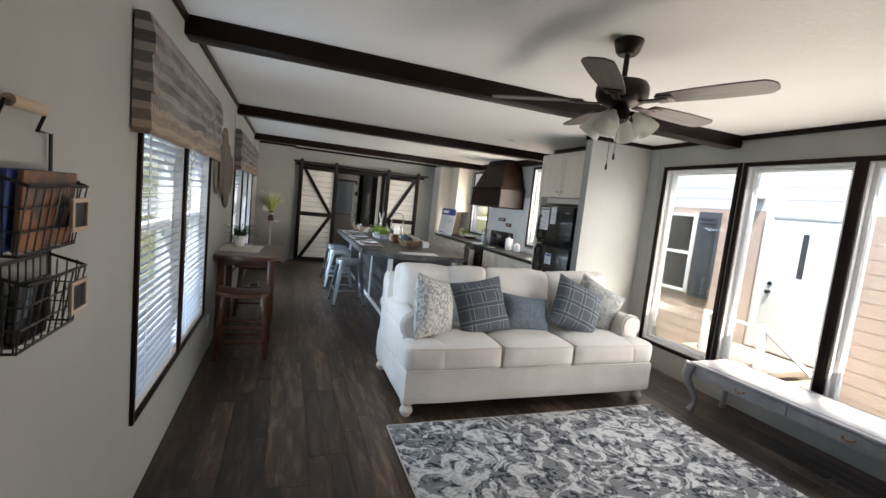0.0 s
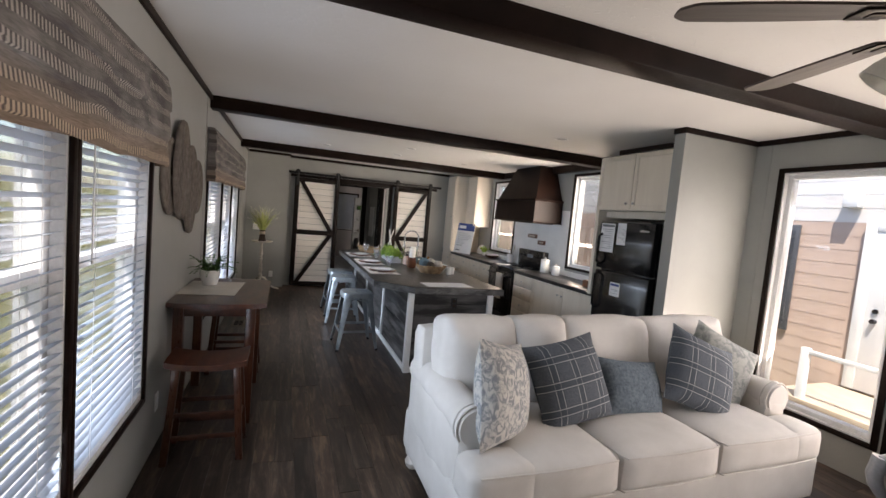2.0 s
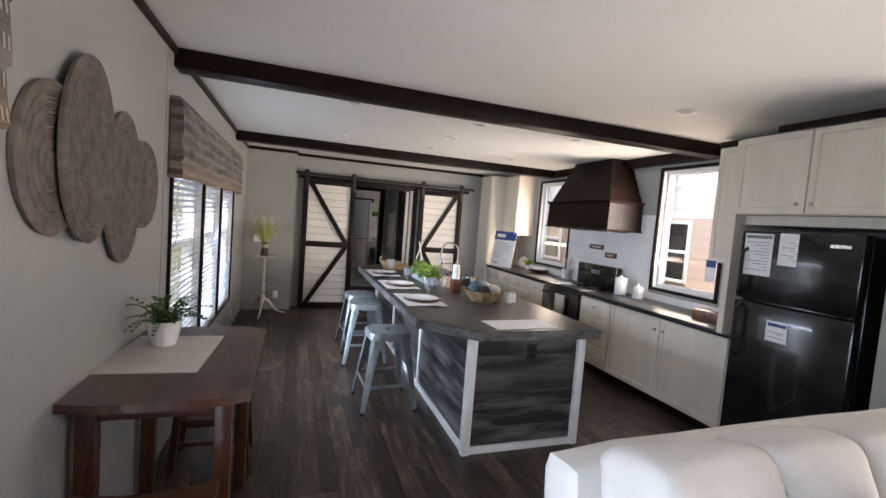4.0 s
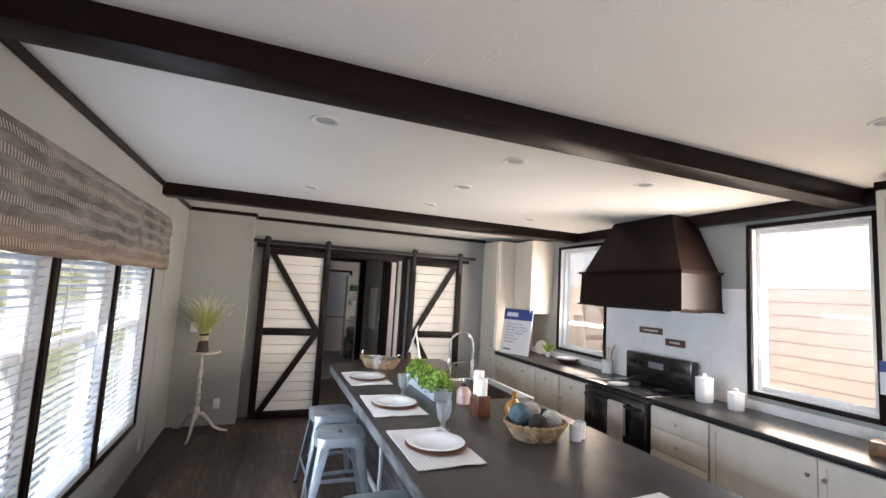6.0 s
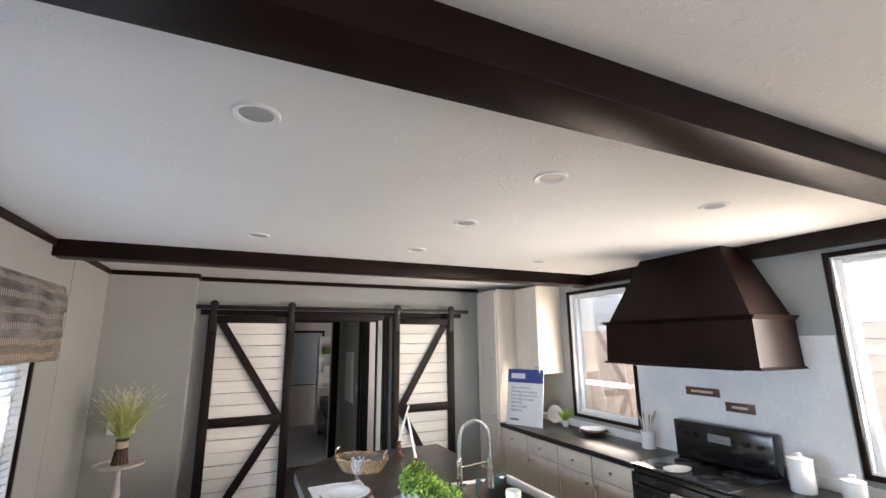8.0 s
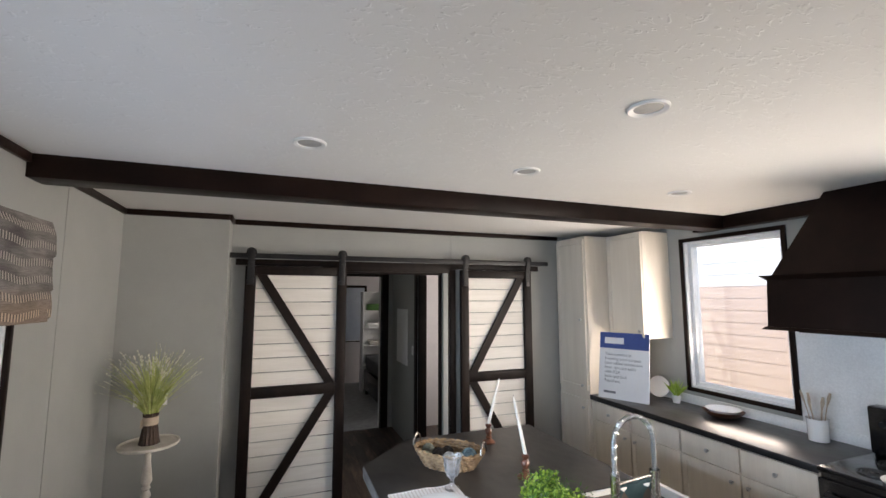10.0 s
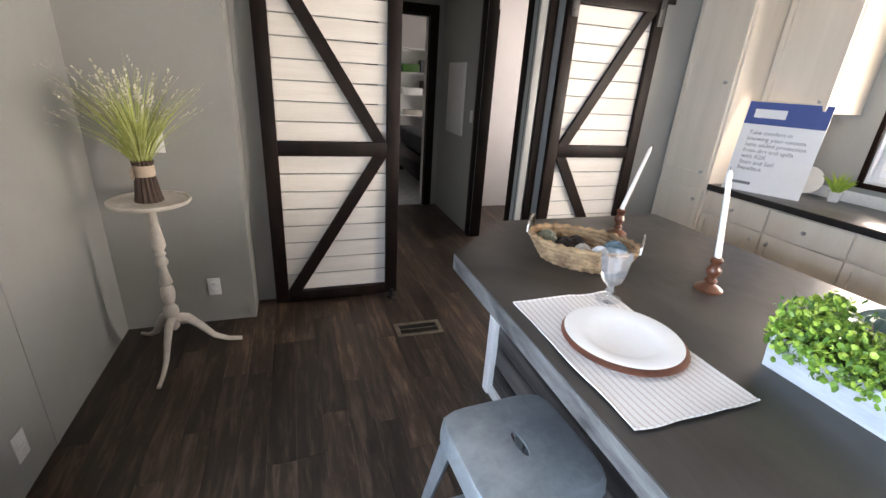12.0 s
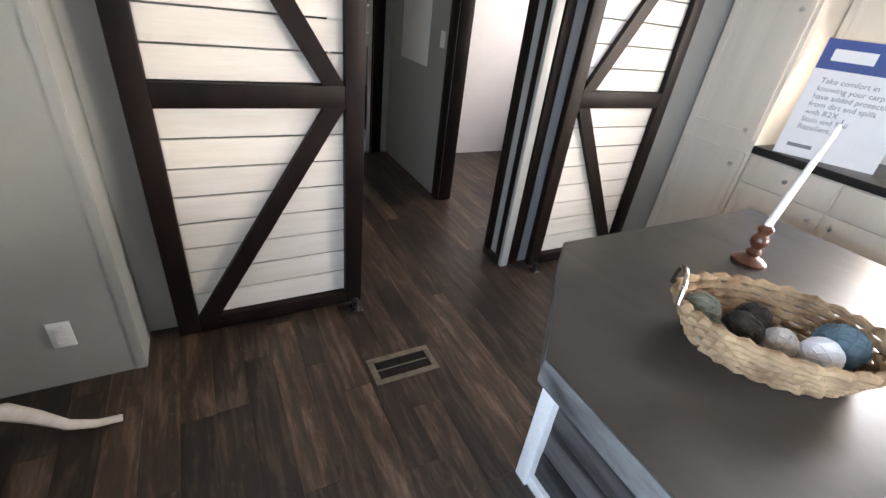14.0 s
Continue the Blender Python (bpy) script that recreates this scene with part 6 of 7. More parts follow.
# ---- place settings ----
TZ = 0.9125
def setting(y, rz):
    b = bmesh.new()
    n = 16
    def wave(i, j):
        rim = max(abs(2 * i / n - 1), abs(2 * j / n - 1)) ** 4
        lift = 0.5 + 0.5 * noise.noise(Vector((i * 0.23, j * 0.21, y)))
        return 0.0025 + 0.0012 * noise.noise(Vector((i * 0.5, j * 0.5, y))) + 0.011 * rim * lift
    def edge(i, j):
        return 0.008 * noise.noise(Vector((i * 0.2, j * 0.2, y + 3))), 0.008 * noise.noise(Vector((i * 0.2, j * 0.2, y + 8)))
    g = [[b.verts.new((-0.178 + 0.356 * i / n + edge(i, j)[0], -0.275 + 0.55 * j / n + edge(i, j)[1], wave(i, j))) for j in range(n + 1)] for i in range(n + 1)]
    lo = [[b.verts.new((v.co.x, v.co.y, max(0.0, v.co.z - 0.003))) for v in row] for row in g]
    for i in range(n):
        for j in range(n):
            b.faces.new((g[i][j], g[i + 1][j], g[i + 1][j + 1], g[i][j + 1]))
    for i in range(n):
        for j in (0, n):
            b.faces.new((g[i][j], g[i + 1][j], lo[i + 1][j], lo[i][j]))
            b.faces.new((g[j][i], g[j][i + 1], lo[j][i + 1], lo[j][i]))
    rim_rows = {j: [row[j].co.copy() for row in g] for j in (0, n)}
    pm = thing("placemat", "cream and brown striped cotton placemat on the island", "placemat", "placemats on the island", pose(1.68, y, TZ, 0, 0, rz))
    part("cloth", b, PLACEMAT, pm)
    for j in (0, n):
        ends = [(v.x, v.y, v.z + 0.001) for v in rim_rows[j]]
        part("hem", sweep(bmesh.new(), ends, 0.0028, 6), PLACEMAT, pm)
    ch = lathe(bmesh.new(), [(0.001, 0), (0.12, 0), (0.163, 0.007), (0.168, 0.012), (0.163, 0.013), (0.12, 0.006), (0.001, 0.005)], 40)
    solid("charger_plate", ch, RED_CLAY, "brown charger plate on the placemat", "plate", group="charger plates", at=pose(1.705, y + 0.01, TZ + 0.0045))
    pl = lathe(bmesh.new(), [(0.001, 0), (0.085, 0), (0.097, 0.006), (0.151, 0.017), (0.157, 0.020), (0.152, 0.0215), (0.100, 0.012), (0.088, 0.0075), (0.001, 0.0065)], 48)
    solid("dinner_plate", pl, CERAMIC, "white ceramic dinner plate on the charger", "plate", group="dinner plates", at=pose(1.70, y + 0.01, TZ + 0.0108))
    gb = bmesh.new()
    prof = [(0.001, 0), (0.040, 0), (0.041, 0.004), (0.014, 0.010), (0.009, 0.022), (0.016, 0.031), (0.009, 0.040), (0.013, 0.052), (0.030, 0.066), (0.038, 0.090), (0.042, 0.120), (0.050, 0.162),
            (0.0475, 0.162), (0.0385, 0.120), (0.034, 0.092), (0.024, 0.074), (0.001, 0.068)]
    lathe(gb, prof, 48, wob=lambda a, j: 0.0016 * math.cos(a * 12) if 8 <= j <= 10 else 0, close=False)
    solid("goblet", gb, GOBLET, "clear pressed-glass water goblet on the island", "goblet", group="water goblets", at=pose(1.83, y + 0.235, TZ + 0.006))


for y, rz in ((8.21, 0), (7.31, -1), (6.48, 1)):
    setting(y, rz)


# ---- planter with greenery ----
pl = thing("planter_box", "pale grey wooden planter box full of green leaves on the island", "planter", at=pose(2.09, 7.71, TZ))
def trough(hx, hy, h):
    b = bmesh.new()
    out = [(-hx, -hy), (hx, -hy), (hx, hy), (-hx, hy)]
    lo = [b.verts.new((x * 0.94, y * 0.985, 0)) for x, y in out]
    hi = [b.verts.new((x, y, h)) for x, y in out]
    ri = [b.verts.new((x - math.copysign(0.01, x), y - math.copysign(0.01, y), h)) for x, y in out]
    bt = [b.verts.new((x - math.copysign(0.012, x), y - math.copysign(0.012, y), h - 0.03)) for x, y in out]
    b.faces.new(lo[::-1])
    b.faces.new(bt)
    for p_, q_ in ((lo, hi), (hi, ri), (ri, bt)):
        for i in range(4):
            b.faces.new((p_[i], p_[(i + 1) % 4], q_[(i + 1) % 4], q_[i]))
    return b
part("trough", trough(0.075, 0.345, 0.095), TROUGH_PAINT, pl, "pale grey painted wooden trough")
part("soil", bx(-0.062, 0.062, -0.332, 0.332, 0.06, 0.085), SOIL, pl)
rnd = random.Random(11)
def round_leaf(vs, fs, c, nrm, rad):
    nrm = nrm.normalized()
    u = nrm.orthogonal().normalized()
    w = nrm.cross(u)
    i = len(vs)
    for k in range(6):
        a = k * math.pi / 3
        vs.append(c + (u * math.cos(a) + w * math.sin(a) * 0.8) * rad - nrm * 0.15 * rad * (k % 2))
    vs.append(c + nrm * rad * 0.12)
    fs.extend((i + k, i + (k + 1) % 6, i + 6) for k in range(6))
for kind, mat, count in (("bright_leaves", LEAF, 3300), ("pale_leaves", LEAF_LIGHT, 1500)):
    vs, fs = [], []
    for k in range(count):
        y = rnd.uniform(-0.36, 0.36)
        lump = noise.noise(Vector((y * 9.0, 2.0, 5.0)))
        a = rnd.uniform(-0.25, math.pi + 0.25)
        rr = rnd.random() ** 0.4
        side = noise.noise(Vector((y * 11.0, math.cos(a) * 1.5, 9.0)))
        reach = rr * (1.0 + 0.35 * side)
        c = Vector((math.cos(a) * reach * 0.098, y, 0.082 + math.sin(a) * reach * (0.105 + 0.05 * lump)))
        if rnd.random() < 0.10 and noise.noise(Vector((y * 14.0, 0.0, 1.0))) > 0.05:
            c.x, c.z = rnd.choice((-1, 1)) * rnd.uniform(0.078, 0.10), rnd.uniform(0.03, 0.10)
        nr = Vector((c.x * 5 + rnd.gauss(0, 0.7), rnd.gauss(0, 0.8), 0.6 + rnd.gauss(0, 0.5)))
        if kind == "pale_leaves":
            c.z += 0.012
        round_leaf(vs, fs, c, nr, rnd.uniform(0.005, 0.0115))
    me = bpy.data.meshes.new(kind)
    me.from_pydata(vs, [], fs)
    me.materials.append(mat)
    ob = new("leaf_mass", me)
    ob.parent = pl
    tagged(ob, kind="stuff")
sp = bmesh.new()
for k in range(90):
    y, a = rnd.uniform(-0.35, 0.35), rnd.uniform(0.2, 2.9)
    e = Vector((math.cos(a) * 0.15, y + rnd.gauss(0, 0.03), 0.08 + math.sin(a) * 0.14))
    s0 = Vector((0, y, 0.09))
    for q in range(4):
        p_ = s0.lerp(e, 0.55 + 0.15 * q)
        leaf(sp, p_, p_ + Vector((rnd.gauss(0, 0.015), rnd.gauss(0, 0.015), rnd.gauss(0.005, 0.01))), 0.004)
    leaf(sp, s0, e, 0.0012)
ob = part("sprig_tuft", sp, FERN, pl)
tagged(ob, kind="stuff")

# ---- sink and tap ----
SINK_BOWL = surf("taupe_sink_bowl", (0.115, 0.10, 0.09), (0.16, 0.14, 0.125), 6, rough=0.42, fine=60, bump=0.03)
sk = thing("farmhouse_sink", "apron-front sink with white rim and taupe bowl in the island", "sink", at=pose(2.66, 7.77, 0.66))
b = bmesh.new()
hx, hy, h = 0.235, 0.405, 0.248
def loop(x, y, z):
    return [b.verts.new(c) for c in ((-x, -y, z), (x, -y, z), (x, y, z), (-x, y, z))]
lo, hi, ri, bt = loop(hx, hy, 0), loop(hx, hy, h), loop(hx - 0.025, hy - 0.025, h), loop(hx - 0.04, hy - 0.04, 0.03)
b.faces.new(lo[::-1])
b.faces.new(bt)
for p_, q_ in ((lo, hi), (hi, ri), (ri, bt)):
    for i in range(4):
        b.faces.new((p_[i], p_[(i + 1) % 4], q_[(i + 1) % 4], q_[i]))
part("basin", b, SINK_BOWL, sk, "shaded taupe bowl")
rim = bmesh.new()
box(rim, hx - 0.028, hx + 0.004, -hy, hy, h - 0.10, h + 0.006, bev=0.005)
box(rim, -hx, hx - 0.028, hy - 0.026, hy, h - 0.06, h + 0.005, bev=0.004)
part("rim", rim, CERAMIC, sk, "white glazed apron rim")
part("drain", lathe(bmesh.new(), [(0.001, 0.031), (0.04, 0.031), (0.045, 0.034)], 20, close=False), CHROME, sk)
cl = bmesh.new()
n = 12
rows = []
for i in range(n + 1):
    t_ = i / n
    if t_ < 0.4:
        px, pz = -0.01, 0.06 + 0.19 * t_ / 0.4
    elif t_ < 0.55:
        q = (t_ - 0.4) / 0.15
        px, pz = -0.01 + 0.035 * q, 0.25 + 0.008 * math.sin(q * math.pi)
    else:
        px, pz = 0.03, 0.25 - 0.14 * (t_ - 0.55) / 0.45
    rows.append([cl.verts.new((px + 0.004 * math.sin(j * 1.3), -0.13 + 0.26 * j / 8, pz)) for j in range(9)])
for p_, q_ in zip(rows, rows[1:]):
    for j in range(8):
        cl.faces.new((p_[j], p_[j + 1], q_[j + 1], q_[j]))
bmesh.ops.solidify(cl, geom=cl.faces[:], thickness=0.006)
solid("dish_cloth", cl, TEAL, "teal dish cloth hung over the sink edge", "cloth", at=pose(2.74, 8.155, 0.672, 0, 0, 90))
fa = thing("kitchen_tap", "tall brushed steel spring tap with pull-down spray head", "tap", at=pose(2.31, 7.80, TZ))
part("base", lathe(bmesh.new(), [(0.03, 0), (0.03, 0.012), (0.022, 0.02), (0.022, 0.03)], 20), CHROME, fa)
b = bmesh.new()
cyl(b, (0, 0, 0.03), (0, 0, 0.24), 0.019, seg=16)
part("body", b, CHROME, fa)
arch = [Vector((0.11 - 0.11 * math.cos(a), 0, 0.36 + 0.11 * math.sin(a))) for a in (math.pi * k / 14 for k in range(15))]
line = [Vector((0, 0, 0.24)), Vector((0, 0, 0.30))] + arch + [Vector((0.22, 0, 0.30)), Vector((0.22, 0, 0.22))]
part("hose", sweep(bmesh.new(), line, 0.0085, 8), STEEL, fa)
fine = []
for p_, q_ in zip(line, line[1:]):
    m_ = max(1, int((q_ - p_).length / 0.0022))
    fine += [p_.lerp(q_, k / m_) for k in range(m_)]
coil, ang = [], 0.0
for i, p_ in enumerate(fine[:-1]):
    d_ = (fine[i + 1] - p_).normalized()
    s_ = Vector((0, 1, 0))
    u_ = d_.cross(s_)
    coil.append(p_ + (s_ * math.cos(ang) + u_ * math.sin(ang)) * 0.0125)
    ang += 1.5
part("spring", sweep(bmesh.new(), coil, 0.0019, 5), CHROME, fa)
b = bmesh.new()
cyl(b, (0.22, 0, 0.06), (0.22, 0, 0.215), 0.024, 0.016, 16)
part("spray_head", b, CHROME, fa)
b = bmesh.new()
cyl(b, (0.0, 0, 0.20), (0.215, 0, 0.215), 0.0065, seg=8)
lathe(b, [(0.022, 0.2), (0.022, 0.235)], 14, (0.22, 0, 0), close=False)
part("support_arm", b, CHROME, fa)
b = bmesh.new()
cyl(b, (0, 0.0, 0.10), (0.0, -0.085, 0.13), 0.006, 0.005, 8)
part("lever", b, CHROME, fa)


# ---- candles, baskets and small things on the island ----
def candle(x, y, hgt, lean):
    h_ = lathe(bmesh.new(), [(0.046, 0), (0.047, 0.008), (0.034, 0.018), (0.016, 0.026), (0.022, 0.038), (0.013, 0.05), (0.024, 0.068), (0.024, 0.082), (0.013, 0.098), (0.02, 0.108), (0.021, 0.118), (0.012, 0.126)], 24)
    ob = thing("candlestick", "turned brown wooden candlestick on the island", "candlestick", "candlesticks", pose(x, y, TZ))
    part("stem", h_, TURNED_WOOD, ob)
    c_ = thing("taper_candle", "ivory taper candle in the wooden candlestick", "candle", "taper candles", pose(x, y, TZ + 0.122, 0, lean))
    b_ = lathe(bmesh.new(), [(0.0105, 0), (0.0108, 0.02), (0.009, hgt * 0.7), (0.007, hgt - 0.01), (0.002, hgt)], 14)
    part("stick", b_, WAX, c_)
    w_ = bmesh.new()
    cyl(w_, (0, 0, hgt - 0.004), (0, 0, hgt + 0.012), 0.0012, seg=5)
    part("wick", w_, BLACK_METAL, c_)


candle(2.265, 8.44, 0.32, -12)
candle(2.335, 9.03, 0.31, 17)


def woven_basket(x, y, rz, ax, ay, hgt, flare, handles, label):
    bk = thing("woven_basket", label, "basket", "woven baskets on the island", pose(x, y, TZ, 0, 0, rz))
    coils = bmesh.new()
    rows_ = int(hgt / 0.0165)
    for k in range(rows_):
        q = (k + 0.5) / rows_
        rx_, ry_ = ax * (1 - flare * (1 - q)), ay * (1 - flare * (1 - q))
        pts, rad = [], []
        m_ = 72
        for i in range(m_ + 1):
            a = 2 * math.pi * i / m_
            tw = 0.0035 * math.sin(a * 26 + k * 2.1)
            pts.append(((rx_ + tw) * math.cos(a), (ry_ + tw) * math.sin(a), 0.009 + 0.0165 * k + 0.0025 * math.cos(a * 26 + k * 2.1)))
            rad.append(0.0098 + 0.0025 * math.sin(a * 26 + k * 2.1 + 1))
        sweep(coils, pts, rad, 7, caps=False)
    part("weave", coils, STRAW, bk)
    part("bottom", lathe(bmesh.new(), [(0.001, 0.004), (1 - flare, 0.006)], 30, sx=ax, sy=ay, close=False), STRAW, bk)
    if handles:
        for s_ in (-1, 1):
            part("handle", sweep(bmesh.new(), [(s_ * ax, 0.045 * math.cos(a), hgt - 0.02 + 0.062 * math.sin(a)) for a in (math.pi * k / 10 for k in range(11))], 0.0055, 8), CHROME, bk, "pale loop handle")
    return bk


woven_basket(1.94, 8.765, -45, 0.215, 0.15, 0.112, 0.30, True, "shallow oval woven basket with loop handles")
woven_basket(2.33, 6.50, 0, 0.19, 0.16, 0.11, 0.38, False, "round woven basket full of decorative balls")


def ball(x, y, z, r, mat, label, grp):
    b_ = bmesh.new()
    bmesh.ops.create_icosphere(b_, subdivisions=3, radius=r)
    for v in b_.verts:
        v.co *= 1 + 0.05 * noise.noise(v.co * 60)
    ob = solid("decorative_ball", b_, mat, label, "decorative ball", group=grp, at=pose(x, y, z))
    rn = random.Random(int(x * 1000))
    tilt, wind = rn.uniform(0.25, 0.45), rn.uniform(0, 6.28)
    pts = []
    for i in range(300):
        a, turn = i * 2 * math.pi / 18, wind + i * 0.021 * math.pi
        q = Vector((math.cos(a), math.sin(a) * math.cos(tilt * 3.4), math.sin(a) * math.sin(tilt * 3.4)))
        pts.append(Matrix.Rotation(turn * 1.3, 3, "Z") @ Matrix.Rotation(turn, 3, "X") @ q * (r * 1.025))
    part("string_wrap", sweep(bmesh.new(), pts, 0.0019, 4), mat, ob)
    return ob


B1 = [(1.92, 8.885, 0.040, YARN_GREY, "grey-green"), (1.905, 8.815, 0.030, YARN_GREY, "grey-green"), (1.99, 8.82, 0.038, YARN_BLACK, "dark brown"), (2.05, 8.86, 0.036, YARN_BLACK, "dark brown"),
      (2.06, 8.78, 0.032, YARN_WHITE, "pale beige"), (2.125, 8.735, 0.036, PAPER, "white and blue"), (2.19, 8.755, 0.046, YARN_BLUE, "blue-grey")]
for x, y, r_, m_, c_ in B1:
    ca, sa = math.cos(radians(-21)), math.sin(radians(-21))
    x, y = 1.94 + 0.9 * ((x - 2.06) * ca - (y - 8.80) * sa), 8.765 + 0.9 * ((x - 2.06) * sa + (y - 8.80) * ca)
    ball(x, y, TZ + 0.012 + r_ * 1.05, r_, m_, f"{c_} string-wrapped ball in the oval basket", "balls in the oval basket")
B2 = [(2.26, 6.56, 0.065, YARN_BLUE, "blue-grey"), (2.36, 6.60, 0.062, YARN_WHITE, "cream"), (2.30, 6.43, 0.05, YARN_BLACK, "dark brown"), (2.42, 6.47, 0.055, YARN_WHITE, "cream"), (2.43, 6.56, 0.045, YARN_BLACK, "dark brown")]
for x, y, r_, m_, c_ in B2:
    ball(x, y, TZ + 0.05 + r_ * 1.02, r_, m_, f"{c_} wrapped ball in the round basket", "balls in the round basket")


def pillar(x, y, bh, ch, wd):
    h_ = solid("candle_block", bx(-wd, wd, -wd, wd, 0, bh, bev=0.004), TURNED_WOOD, "square brown wooden candle holder on the island", "candle holder", group="wooden candle holders", at=pose(x, y, TZ))
    solid("pillar_candle", lathe(bmesh.new(), [(0.036, 0), (0.037, 0.004), (0.037, ch - 0.006), (0.034, ch), (0.006, ch - 0.012)], 24), WAX, "ivory pillar candle on a wooden block", "candle", group="pillar candles", at=pose(x, y, TZ + bh))


pillar(2.20, 6.95, 0.14, 0.11, 0.045)
pillar(2.26, 7.12, 0.08, 0.19, 0.045)
PINK_GLAZE = surf("pink_glaze", (0.40, 0.27, 0.22), (0.52, 0.38, 0.32), 12, rough=0.25, fine=50, bump=0.02, coat=0.3)
j = thing("soap_dispenser", "pinkish ceramic soap dispenser with black and chrome pump", "soap dispenser", at=pose(2.22, 7.28, TZ))
part("body", lathe(bmesh.new(), [(0.044, 0), (0.05, 0.006), (0.052, 0.03), (0.052, 0.085), (0.048, 0.10), (0.032, 0.118), (0.02, 0.126), (0.01, 0.128)], 26), PINK_GLAZE, j)
part("collar", lathe(bmesh.new(), [(0.019, 0.126), (0.02, 0.13), (0.02, 0.146), (0.012, 0.15), (0.008, 0.165)], 18), BLACK_METAL, j, "black pump collar")
b = bmesh.new()
sweep(b, [(0, 0, 0.162), (0, 0, 0.178), (0.012, -0.008, 0.184), (0.035, -0.022, 0.180), (0.042, -0.026, 0.170)], [0.012, 0.012, 0.009, 0.006, 0.005], 10)
part("pump_head", b, CHROME, j, "chrome pump head")
g_ = lathe(bmesh.new(), [(0.04, 0), (0.066, 0.03), (0.068, 0.06), (0.045, 0.095), (0.018, 0.12), (0.014, 0.155), (0.018, 0.165), (0.004, 0.17)], 22)
solid("amber_bottle", g_, AMBER, "round amber glazed bottle on the island", "bottle", at=pose(2.42, 6.90, TZ))
for dx in (0, 0.055):
    mg = lathe(bmesh.new(), [(0.028, 0), (0.034, 0.004), (0.035, 0.095), (0.033, 0.095), (0.031, 0.01), (0.001, 0.008)], 20)
    solid("cup", mg, CERAMIC, "white patterned cup on the island", "cup", group="white cups", at=pose(2.54 + dx, 6.40 + dx * 0.6, TZ))
solid("paper_sheet", bx(-0.26, 0.26, -0.13, 0.13, 0, 0.002), PAPER, "white sheet of paper on the island end", "paper", at=pose(2.22, 5.60, TZ, 0, 0, 4))

# ---- on the worktop and wall behind ----
CZ = 0.9225
sg = thing("display_sign", "white cardboard sign with a blue heading leaning on the worktop", "sign", at=pose(4.045, 9.61, CZ, -9, 0, -66))
SW, SH = 0.24, 0.63
part("board", bx(-SW, SW, -0.003, 0.003, 0, SH), PAPER, sg)
part("heading", bx(-SW + 0.001, SW - 0.001, -0.0045, -0.003, SH - 0.155, SH - 0.001), BLUE_PRINT, sg)
part("logo", bx(-SW + 0.05, -0.0, -0.0055, -0.0045, SH - 0.11, SH - 0.05), PAPER, sg, "plain pale logo shape")


def words(text, size, x, z, parent, mat, y=-0.0042):
    cu = bpy.data.curves.new("lettering", "FONT")
    cu.body, cu.size, cu.extrude = text, size, 0.0003
    tmp = bpy.data.objects.new("lettering", cu)
    scene.collection.objects.link(tmp)
    bpy.context.view_layer.update()
    me = bpy.data.meshes.new_from_object(tmp.evaluated_get(bpy.context.evaluated_depsgraph_get()))
    bpy.data.objects.remove(tmp)
    me.materials.clear()
    me.materials.append(mat)
    ob = new("lettering", me)
    ob.parent = parent
    ob.matrix_basis = pose(x, y, z, 90)
    return ob


for i, t_ in enumerate(("Take comfort in", "knowing your carpets", "have added protection", "from dirt and spills", "with R2X", "Stain and Soil", "Repellent.")):
    words(t_, 0.040, -SW + 0.055, SH - 0.225 - 0.042 * i, sg, GREY_PRINT)
part("footer", bx(-SW + 0.05, -SW + 0.17, -0.0042, -0.003, 0.05, 0.07), GREY_PRINT, sg)
wp = lathe(bmesh.new(), [(0.001, 0), (0.06, 0.002), (0.075, 0.008), (0.10, 0.014), (0.10, 0.018), (0.075, 0.013), (0.001, 0.008)], 30)
solid("decorative_plate", wp, CERAMIC, "white plate standing against the wall on the worktop", "plate", at=pose(4.50, 9.60, CZ + 0.098, 0, -78, 20))
gp = thing("potted_grass", "small bright green spiky plant in a white pot on the worktop", "plant", at=pose(4.44, 9.36, CZ))
part("pot", lathe(bmesh.new(), [(0.03, 0), (0.043, 0.07), (0.04, 0.07), (0.034, 0.06)], 18), CERAMIC, gp)
b = bmesh.new()
rnd = random.Random(3)
for k in range(44):
    a, l_ = rnd.uniform(0, 6.28), rnd.uniform(0.10, 0.19)
    o_ = rnd.uniform(0.1, 0.75)
    tip = Vector((math.cos(a) * l_ * o_, math.sin(a) * l_ * o_, 0.06 + l_ * (1 - 0.5 * o_)))
    leaf(b, (0.012 * math.cos(a), 0.012 * math.sin(a), 0.055), tip, 0.006, 0.02)
part("foliage", b, LEAF_LIGHT, gp)
part("soil", lathe(bmesh.new(), [(0.001, 0.058), (0.036, 0.06)], 12, close=False), SOIL, gp)
bowl = lathe(bmesh.new(), [(0.06, 0), (0.10, 0.012), (0.145, 0.05), (0.15, 0.055), (0.143, 0.055), (0.10, 0.02), (0.001, 0.012)], 30)
solid("dark_bowl", bowl, TURNED_WOOD, "dark brown wooden bowl on the worktop", "bowl", at=pose(4.38, 8.86, CZ))
solid("white_bowl", lathe(bmesh.new(), [(0.06, 0), (0.10, 0.01), (0.13, 0.04), (0.126, 0.04), (0.09, 0.014), (0.001, 0.01)], 30), CERAMIC, "white bowl nested in the dark bowl", "bowl", at=pose(4.38, 8.86, CZ + 0.03))
ut = thing("utensil_crock", "white crock of wooden utensils beside the range", "utensil crock", at=pose(4.43, 8.22, CZ))
part("crock", lathe(bmesh.new(), [(0.05, 0), (0.058, 0.005), (0.06, 0.14), (0.066, 0.15), (0.06, 0.15), (0.052, 0.02), (0.001, 0.015)], 24), CERAMIC, ut)
